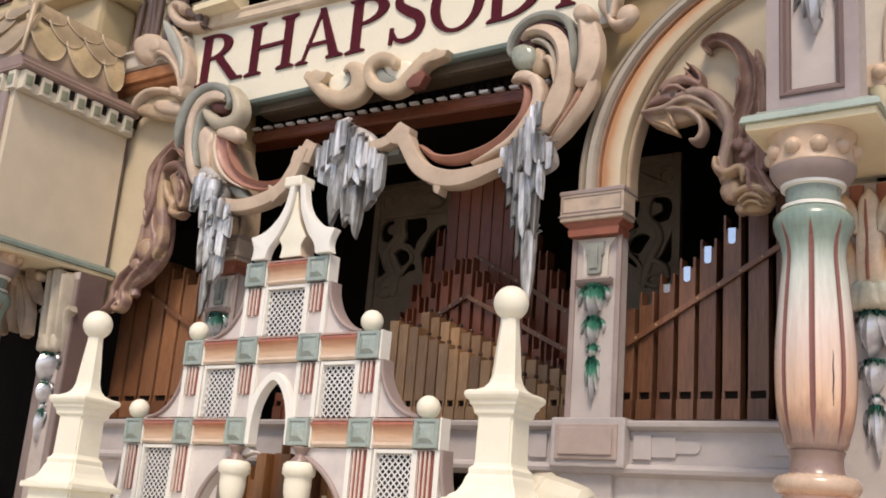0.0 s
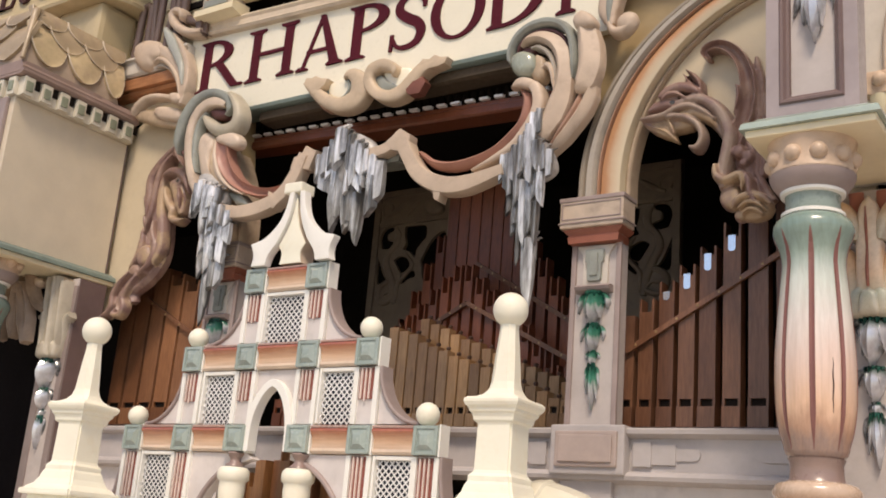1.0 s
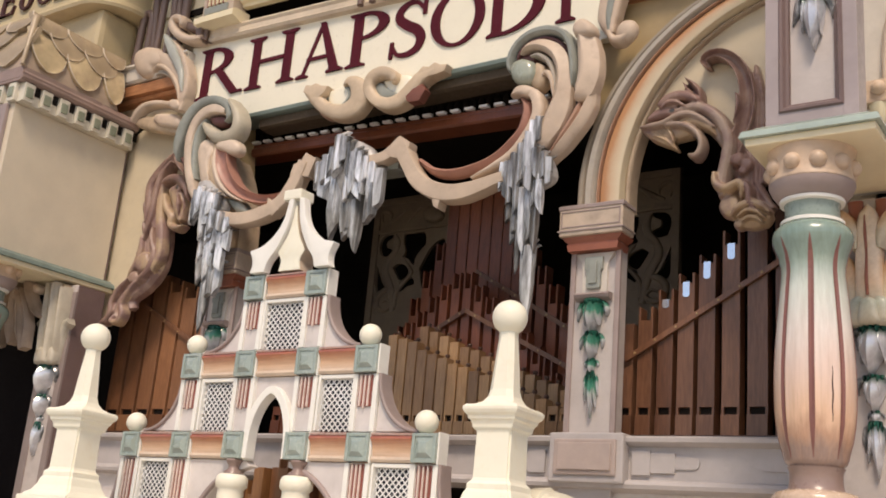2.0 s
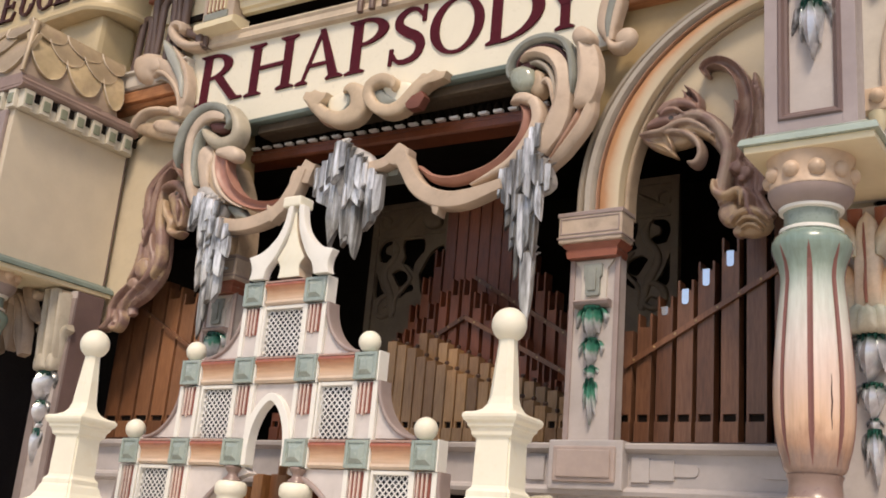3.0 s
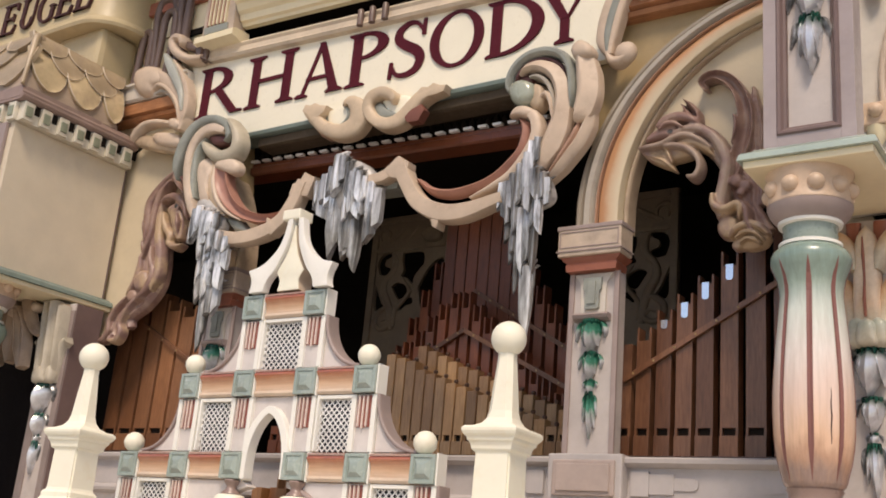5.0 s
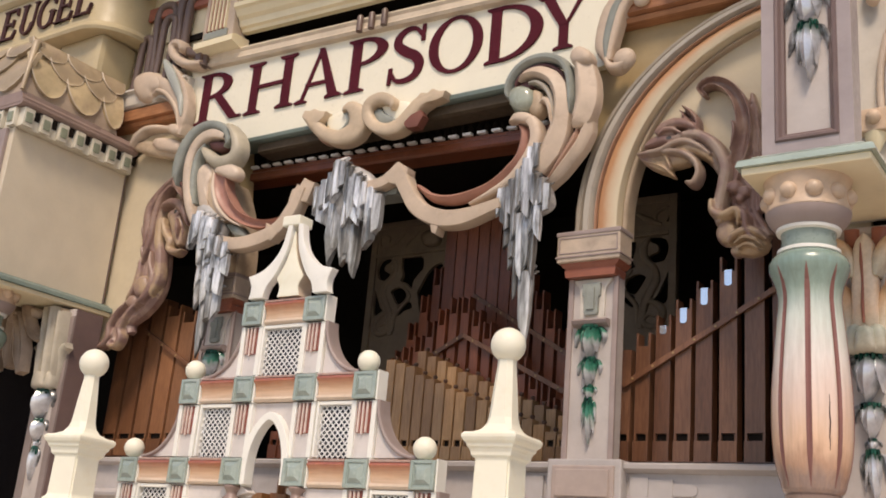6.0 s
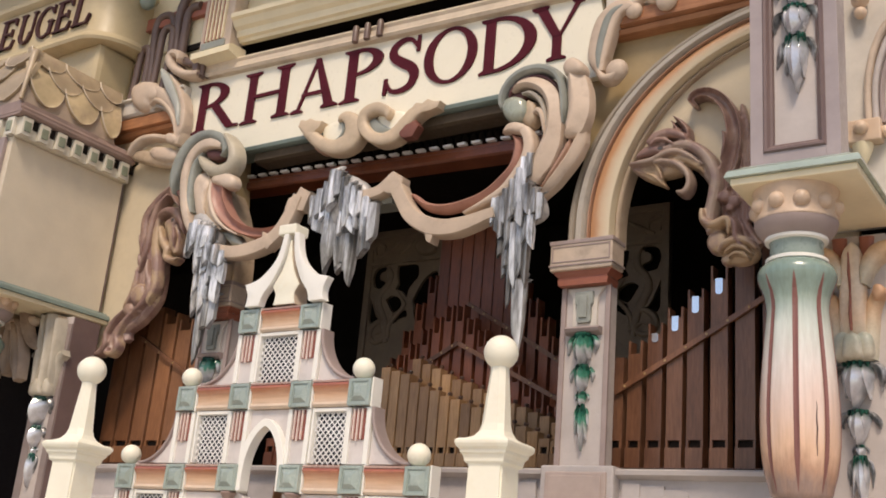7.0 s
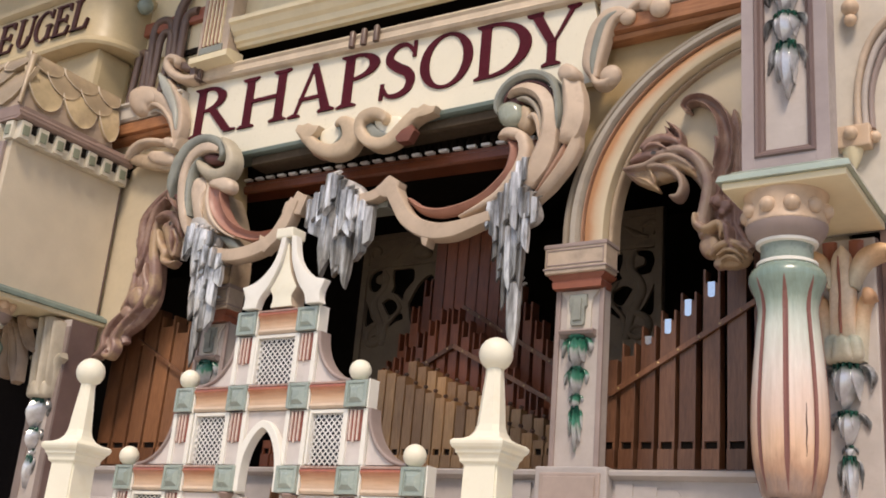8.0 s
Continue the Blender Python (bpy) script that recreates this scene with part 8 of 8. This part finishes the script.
# ---- obelisks with ball tops ----
def obelisk(x, y, turn, label, dz=0.0):
    ob = thing("obelisk", label, "obelisk", (x, y, 1.78), "obelisks")
    bm = bmesh.new()
    lathe(bm, [(0.088, 1.78), (0.088, 1.892), (0.107, 1.894), (0.108, 1.900), (0.107, 1.909), (0.098, 1.912), (0.091, 1.918), (0.080, 1.928), (0.071, 1.945), (0.065, 1.965), (0.061, 1.972), (0.061, 1.985), (0.055, 1.992)], x, y, square=True, turn=turn)
    bmesh.ops.bevel(bm, geom=[e for e in bm.edges if abs(e.verts[0].co.z - e.verts[1].co.z) > 0.004], offset=0.006, segments=2, affect="EDGES")
    part("base", bm, IVORY, ob)
    bm = bmesh.new()
    lathe(bm, [(0.054, 1.990), (0.0505, 2.0), (0.049, 2.11), (0.052, 2.122)], x, y, square=True, turn=turn)
    bmesh.ops.bevel(bm, geom=[e for e in bm.edges if abs(e.verts[0].co.z - e.verts[1].co.z) > 0.004], offset=0.005, segments=2, affect="EDGES")
    part("die", bm, IVORY, ob)
    bm = bmesh.new()
    lathe(bm, [(0.051, 2.116), (0.056, 2.122), (0.057, 2.130), (0.060, 2.138), (0.065, 2.143), (0.066, 2.150), (0.073, 2.157), (0.0765, 2.165), (0.0765, 2.172), (0.070, 2.178)], x, y, square=True, turn=turn)
    part("cap", bm, IVORY, ob)
    # eight-sided shaft that flares at its foot
    bm = bmesh.new()
    rings = []
    for r, z, c in ((0.069, 2.176, 0.98), (0.056, 2.181, 0.92), (0.044, 2.189, 0.8), (0.0365, 2.203, 0.66), (0.0325, 2.222, 0.58), (0.028, 2.29, 0.52), (0.0225, 2.355, 0.48), (0.022, 2.372, 0.48)):
        ring = []
        for k in range(4):
            a = radians(turn + 90 * k)
            u, v = Vector((math.cos(a), math.sin(a))), Vector((-math.sin(a), math.cos(a)))
            for s in (-c, c):
                p = u * r + v * r * s
                ring.append(bm.verts.new((x + p.x, y + p.y, z)))
        rings.append(ring)
    for p, q in zip(rings, rings[1:]):
        for j in range(8):
            bm.faces.new((p[j], p[(j + 1) % 8], q[(j + 1) % 8], q[j]))
    bm.faces.new(rings[0][::-1]), bm.faces.new(rings[-1])
    part("shaft", bm, IVORY, ob)
    bm = bmesh.new()
    ball(bm, x, y, 2.412, 0.046, seg=32)
    part("ball", bm, IVORY, ob, "ivory ball", 60)
    for piece in ob.children:
        piece.data.transform(Matrix.Translation((0, 0, dz)))
    return ob


obelisk(-1.243, 3.285, 3, "ivory painted obelisk with ball on a square pedestal")
obelisk(-2.678, 3.12, 7, "ivory painted obelisk with ball beside the stepped gable", -0.024)

# rounded cream shell beside the obelisk
SHELL = paint("aged_ivory", (0.66, 0.62, 0.50), 0.4, soil=(0.5, 0.45, 0.35), soiled=0.5)
ob = thing("shell_ornament", "cream rounded ribbed shell ornament on the podium", "ornament", (-1.12, 3.42, 1.78))
bm = bmesh.new()
lathe(bm, [(0.030, -0.115), (0.062, -0.105), (0.084, -0.080), (0.095, -0.05), (0.100, -0.02), (0.102, -0.012), (0.102, -0.002), (0.095, 0.004), (0.091, 0.05), (0.078, 0.115), (0.060, 0.13)], 0, 0, 12)
bmesh.ops.transform(bm, matrix=Matrix.Translation((-1.178, 3.42, 1.905)) @ Matrix.Rotation(radians(97), 4, "Y") @ Matrix.Scale(0.9, 4), verts=bm.verts)
part("shell", bm, SHELL, ob, "", 24)
part("foot", boxed(-1.22, -1.05, 3.38, 3.48, 1.782, 1.82, 0.01), CREAM, ob)


# ---- organ pipes ----
def wood_pipe(x, y, w, z0, z1, mat, label, group, mouth=0.075, notch=0.04, pearl=0.0, deep=0.07, stopper=False):
    """Square wooden flue pipe: foot block, dark mouth with side cheeks, body, forked top."""
    ob = thing("organ_pipe", label, "organ pipe", (x, y, z0), group)
    h = w / 2
    e = h * 0.42
    t = max(0.008, h * 0.26)
    bm = bmesh.new()
    zm = z0 + mouth + 0.024
    top = [(x - h, zm), (x + h, zm), (x + h, z1), (x + h - t, z1)]
    if notch:
        top += [(x + h - t, z1 - notch), (x - h + t, z1 - notch), (x - h + t, z1)]
    top += [(x - h, z1)] if notch else []
    if not notch:
        top = [(x - h, zm), (x + h, zm), (x + h, z1), (x - h, z1)]
    prism(bm, top, y, y + deep, 0.0015)
    for s in (-1, 1):
        box(bm, x + s * (h - 0.004) - 0.004, x + s * (h - 0.004) + 0.004, y, y + deep, z0 + mouth - 0.002, zm + 0.001)
    part("body", bm, mat, ob)
    bm = bmesh.new()
    box(bm, x - h + 0.006, x + h - 0.006, y + 0.012, y + deep - 0.003, z0 + mouth - 0.004, zm + 0.004)
    part("mouth", bm, BLACK, ob, "dark mouth slot")
    bm = bmesh.new()
    box(bm, x - h - 0.001, x + h + 0.001, y - 0.006, y + deep, z0, z0 + mouth, 0.002)
    part("foot_block", bm, mat, ob)
    if stopper:
        bm = bmesh.new()
        lathe(bm, [(0.007, z1 - 0.002), (0.006, z1 + 0.004), (0.009, z1 + 0.009), (0.010, z1 + 0.013), (0.007, z1 + 0.018), (0.002, z1 + 0.019)], x + 0.008, y + deep * 0.5, 12)
        part("stopper", bm, DARKWOOD, ob, "dark turned stopper knob", 50)
    if pearl:
        zt = z1 - notch + 0.004
        pts = [(x - e, zt), (x - e, zt - pearl + e * 0.7)] + [(x + e * math.cos(a), zt - pearl + e * 0.7 + e * 0.7 * math.sin(a)) for a in np.linspace(math.pi * 1.1, math.pi * 1.9, 6)] + [(x + e, zt - pearl + e * 0.7), (x + e, zt)]
        part("tuning_plate", prism(bmesh.new(), pts, y - 0.003, y + 0.001), PEARL, ob, "pale shiny tuning plate")
    return ob


def brace(pts, y, label, screws):
    ob = thing("pipe_brace", label, "brace", (pts[0][0], y, pts[0][1]), "pipe braces")
    for a, b in zip(pts, pts[1:]):
        d = Vector((b[0] - a[0], b[1] - a[1])).normalized()
        n = Vector((-d.y, d.x)) * 0.0095
        bm = bmesh.new()
        prism(bm, [(a[0] - n.x, a[1] - n.y), (b[0] - n.x, b[1] - n.y), (b[0] + n.x, b[1] + n.y), (a[0] + n.x, a[1] + n.y)], y - 0.012, y, 0.002)
        part("strip", bm, PIPEWOOD, ob)
        for k in range(screws):
            f = (k + 0.5) / screws
            bm = bmesh.new()
            ball(bm, a[0] + (b[0] - a[0]) * f, y - 0.012, a[1] + (b[1] - a[1]) * f, 0.0042, 0.003, 0.0042, 8)
            part("screw", bm, BRASS, ob, "brass screw head", 60)


# near bay
xs = (-1.334, -1.270, -1.200, -1.130, -1.060, -0.980, -0.895, -0.805, -0.715)
tops = (2.610, 2.665, 2.722, 2.772, 2.83, 2.905, 2.95, 3.00, 3.04)
for k, (x, z) in enumerate(zip(xs, tops)):
    wood_pipe(x, 4.20, (0.045, 0.051, 0.053, 0.055, 0.056, 0.058, 0.064, 0.066, 0.066)[k], 2.236, z, PIPEWOOD, "varnished brown square wooden organ pipe in the near bay", "near bay pipes", notch=(0, 0.045, 0.04, 0.035, 0.03, 0.05, 0, 0, 0)[k], pearl=(0, 0, 0.03, 0.052, 0.058, 0.054, 0, 0, 0)[k], mouth=0.068, deep=0.05)
brace([(-1.335, 2.487), (-0.70, 2.853)], 4.198, "thin brown brace with brass screws across the near pipes", 9)
solid("pipe_chest", boxed(-1.37, -0.45, 4.16, 4.36, 2.2155, 2.236, 0.003), DARKWOOD, "dark wooden wind chest below the near pipes", "wind chest", group="wind chests")

# far bay
for k in range(7):
    x = -3.845 + 0.102 * k
    wood_pipe(x, 4.16, 0.086, 2.236, 3.02 - 0.035 * k - (0.03 if k > 4 else 0), FARPIPE, "wide varnished brown wooden organ pipe in the far bay", "far bay pipes", notch=0.0 if k < 3 else 0.05)
brace([(-3.72, 2.812), (-3.22, 2.542)], 4.158, "thin brown brace with brass screws across the far pipes", 5)
solid("pipe_chest", boxed(-3.95, -3.16, 4.13, 4.36, 2.2155, 2.236, 0.003), DARKWOOD, "dark wooden wind chest below the far pipes", "wind chest", group="wind chests")

# middle bay: pale short front row, a second row behind, dark rows rising to the middle
rng = random.Random(11)
for k in range(9):
    wood_pipe(-3.0 + 0.056 * k, 4.34, 0.047, 2.236, 2.37 - 0.012 * k, DEEPPIPE, "low reddish wooden organ pipe behind the stepped gable", "low middle pipes", notch=0.04 if k % 2 else 0.0, deep=0.05)
for k in range(17):
    wood_pipe(-2.42 + 0.0495 * k, 4.34, 0.043, 2.236, 2.655 - 0.0185 * k - (0.012 if k > 2 else 0) + rng.uniform(-0.006, 0.006), PALEPIPE, "short pale wooden organ pipe in the middle bay", "front row pipes", notch=0, mouth=0.07, deep=0.05, stopper=True)
for k in range(14):
    wood_pipe(-2.335 + 0.0505 * k, 4.43, 0.041, 2.236, 2.70 - 0.0205 * k + rng.uniform(-0.006, 0.006), PALEPIPE, "pale wooden organ pipe behind the front row", "second row pipes", notch=0, mouth=0.07, deep=0.05, stopper=True)
for k in range(19):
    x = -2.66 + 0.0565 * k
    top = 2.975 - abs(x + 2.235) * (0.86 if x < -2.235 else 0.95) + rng.uniform(-0.008, 0.008)
    wood_pipe(x, 4.53, 0.040, 2.236, top, DEEPPIPE, "dark wooden organ pipe with forked top", "third row pipes", notch=0.07, deep=0.05)
for k in range(19):
    x = -2.70 + 0.058 * k
    if x < -2.44:
        top = 2.66 + (x + 2.70) * 2.1
    elif x < -2.05:
        top = 3.32 + 0.12 * math.sin((x + 2.44) / 0.39 * math.pi)
    else:
        top = 3.15 - (x + 2.05) * 1.45
    wood_pipe(x, 4.68, 0.053 if -2.44 < x < -2.05 else 0.042, 2.236, top, DEEPPIPE, "tall dark reddish wooden organ pipe at the back", "back row pipes", notch=0.0 if -2.44 < x < -2.05 else 0.08, deep=0.06)
brace([(-2.50, 2.63), (-2.20, 2.785), (-1.60, 2.475)], 4.525, "brown gabled brace with brass screws across the dark pipes", 6)
brace([(-2.265, 2.999), (-2.03, 2.86), (-1.70, 2.66)], 4.676, "brown sloping brace with brass screws on the back pipes", 4)
solid("pipe_chest", boxed(-3.06, -1.46, 4.31, 4.78, 2.2155, 2.236, 0.003), DARKWOOD, "dark wooden wind chest below the middle pipes", "wind chest", group="wind chests")


# ---- carved fretwork screens inside the case ----
def pierced(name, outline, holes, y, half):
    """A flat sawn plate with rounded holes, as a mesh."""
    cu = bpy.data.curves.new(name, "CURVE")
    cu.dimensions, cu.fill_mode, cu.extrude, cu.bevel_depth = "2D", "BOTH", half, 0.002
    for k, pts in enumerate([outline] + holes):
        ring = [Vector(p) for p in pts] if k == 0 else spline(pts + pts[:1], 4)[:-1]
        sp = cu.splines.new("POLY")
        sp.points.add(len(ring) - 1)
        for q, p in zip(sp.points, ring):
            q.co = (p.x, p.y, 0, 1)
        sp.use_cyclic_u = True
    tmp = bpy.data.objects.new(name, cu)
    me = bpy.data.meshes.new_from_object(tmp)
    bpy.data.objects.remove(tmp)
    bm = bmesh.new()
    bm.from_mesh(me)
    for v in bm.verts:
        v.co = (v.co.x, y - v.co.z, v.co.y)
    bmesh.ops.recalc_face_normals(bm, faces=bm.faces)
    return bm


def fret(side, label):
    """Sawn screen: a pierced plate with a carved head, rosette and curls; side mirrors it."""
    x0, x1, z0, z1, y = -2.985, -2.52, 2.24, 3.462, 4.86
    ob = thing("fretwork_screen", label, "screen", ((side([(x0, 0)])[0][0] + side([(x1, 0)])[0][0]) / 2, y, z0), "fretwork screens")
    holes = [
        [(-2.804, 3.280), (-2.701, 3.278), (-2.674, 3.257), (-2.673, 3.211), (-2.691, 3.193), (-2.722, 3.155), (-2.732, 3.115), (-2.769, 3.149), (-2.804, 3.162), (-2.792, 3.191), (-2.803, 3.233)],
        [(-2.932, 3.178), (-2.948, 3.226), (-2.938, 3.265), (-2.909, 3.284), (-2.865, 3.284), (-2.868, 3.262), (-2.897, 3.247), (-2.898, 3.221), (-2.868, 3.208), (-2.858, 3.182), (-2.894, 3.171)],
        [(-2.856, 3.115), (-2.816, 3.134), (-2.764, 3.108), (-2.762, 3.067), (-2.805, 3.045), (-2.836, 3.083)],
        [(-2.949, 3.143), (-2.931, 3.10), (-2.901, 3.037), (-2.862, 3.003), (-2.895, 3.004), (-2.934, 2.996), (-2.951, 3.04)],
        [(-2.809, 3.03), (-2.792, 3.050), (-2.735, 3.058), (-2.719, 3.024), (-2.759, 3.012), (-2.796, 2.989)],
        [(-2.70, 3.10), (-2.64, 3.20), (-2.56, 3.22), (-2.56, 3.00), (-2.66, 2.98)],
    ]
    plate = pierced("plate", side([(x0, z0), (x1, z0), (x1, z1), (x0, z1)]), [side(h) for h in holes], y, 0.008)
    part("plate", plate, FRET, ob)
    for a, b, c, d in ((x0, x0 + 0.034, z0, z1), (x1 - 0.034, x1, z0, z1), (x0 + 0.034, x1 - 0.034, z1 - 0.03, z1), (x0 + 0.034, x1 - 0.034, 3.288, 3.306)):
        part("frame_bar", prism(bmesh.new(), side([(a, c), (b, c), (b, d), (a, d)]), y - 0.022, y - 0.0085, 0.003), FRET, ob)
    for pts, wd in (([(-2.843, 2.982), (-2.874, 3.010), (-2.924, 2.977), (-2.924, 2.927), (-2.884, 2.905), (-2.841, 2.927), (-2.866, 2.954), (-2.895, 2.945)], [0.011, 0.024, 0.033, 0.03, 0.025, 0.025, 0.014, 0.009]),
                    ([(-2.855, 3.275), (-2.838, 3.235), (-2.848, 3.19), (-2.885, 3.150), (-2.895, 3.10), (-2.872, 3.05), (-2.845, 2.99), (-2.83, 2.90)], [0.02, 0.04, 0.034, 0.03, 0.04, 0.04, 0.04, 0.03]),
                    ([(-2.79, 3.15), (-2.75, 3.10), (-2.742, 3.075), (-2.78, 3.035), (-2.815, 2.99), (-2.82, 2.92)], [0.01, 0.02, 0.022, 0.02, 0.022, 0.02])):
        part("curl", band(bmesh.new(), side(pts), wd, y - 0.008, 0.012, ROUND, 6, 0.004), FRET, ob, "", 40)
    for pts, wd in (([(-2.937, 3.345), (-2.949, 3.393), (-2.923, 3.405), (-2.89, 3.386), (-2.89, 3.355)], [0.012, 0.022, 0.02, 0.018, 0.01]),
                    ([(-2.916, 3.335), (-2.857, 3.360), (-2.799, 3.400)], [0.012, 0.03, 0.01]),
                    ([(-2.791, 3.330), (-2.748, 3.378), (-2.714, 3.405)], [0.01, 0.022, 0.01])):
        part("head_curl", band(bmesh.new(), side(pts), wd, y - 0.008, 0.012, ROUND, 6, 0.004), FRET, ob, "", 40)
    part("rosette", pad(bmesh.new(), side([(-2.698, 3.362), (-2.677, 3.391), (-2.63, 3.395), (-2.585, 3.36), (-2.581, 3.330), (-2.62, 3.312), (-2.675, 3.325)]), y - 0.008, 0.03, 0.004), FRET, ob, "", 40)


FRET = paint("fretwork_tan", (0.175, 0.128, 0.083), 0.55, soil=(0.1, 0.07, 0.05), soiled=0.6)
fret(lambda p: p, "dull tan carved fretwork screen behind the pipes")
fret(lambda p: [(x + 0.027, z - 0.044) for x, z in mirrored(p)], "dull tan carved fretwork screen behind the pilaster")

# ---- key frame under the name board ----
ob = thing("key_frame", "long reddish rail with a row of small white keys", "key frame", (-2.5, 4.12, 3.40))
bm = bmesh.new()
run_x(bm, -3.30, -1.60, [(4.20, 3.405), (4.105, 3.405), (4.095, 3.412), (4.098, 3.44), (4.11, 3.448), (4.11, 3.462), (4.20, 3.462)])
part("rail", bm, DEEPPIPE, ob, "reddish-brown rail")
n = 25
for k in range(n):
    x = -3.25 + k * 0.066
    part("white_key", boxed(x, x + 0.039, 4.09, 4.11, 3.4635, 3.4735, 0.001), TRELLIS, ob, "white key end")
part("key_bed", boxed(-3.30, -1.60, 4.15, 4.22, 3.463, 3.48), BLACK, ob, "black bed")
for k in range(44):
    x = -3.24 + k * 0.0375
    bm = bmesh.new()
    lathe(bm, [(0.012, 3.48), (0.016, 3.50), (0.015, 3.525), (0.008, 3.54)], x, 4.165, 10)
    part("hammer", bm, BLACK, ob, "small black hammer head", 60)
for x in (-3.26, -1.62):
    part("hanger", boxed(x - 0.012, x + 0.012, 4.125, 4.19, 3.40, 3.60, 0.003), DARKWOOD, ob, "dark hanger")
for piece in ob.children:               # the whole frame hangs a little out of level
    for v in piece.data.vertices:
        v.co.z += 0.034 - 0.030 * (v.co.x + 3.15)

# pipes on the podium, seen through the arches of the gable front
for k in range(14):
    x, y = -2.71 + 0.058 * k, 3.852 + 0.03 * (k % 2)
    p = wood_pipe(x, y, 0.047, 1.782, min(2.17, 2.02 + 0.024 * k) - 0.02 * (k % 2), WARMPIPE if k % 3 else FARPIPE, "golden-brown wooden organ pipe standing on the podium", "podium pipes", notch=0.05 if k % 3 == 1 else 0.0, deep=0.05)
    if k in (7, 9, 11):
        bm = bmesh.new()
        prism(bm, [(x - 0.010, 1.93), (x - 0.010, 1.90), (x - 0.005, 1.892), (x + 0.005, 1.892), (x + 0.010, 1.90), (x + 0.010, 1.93)], y - 0.006, y - 0.001, 0.001)
        part("tag", bm, CREAM, p, "small cream tag")
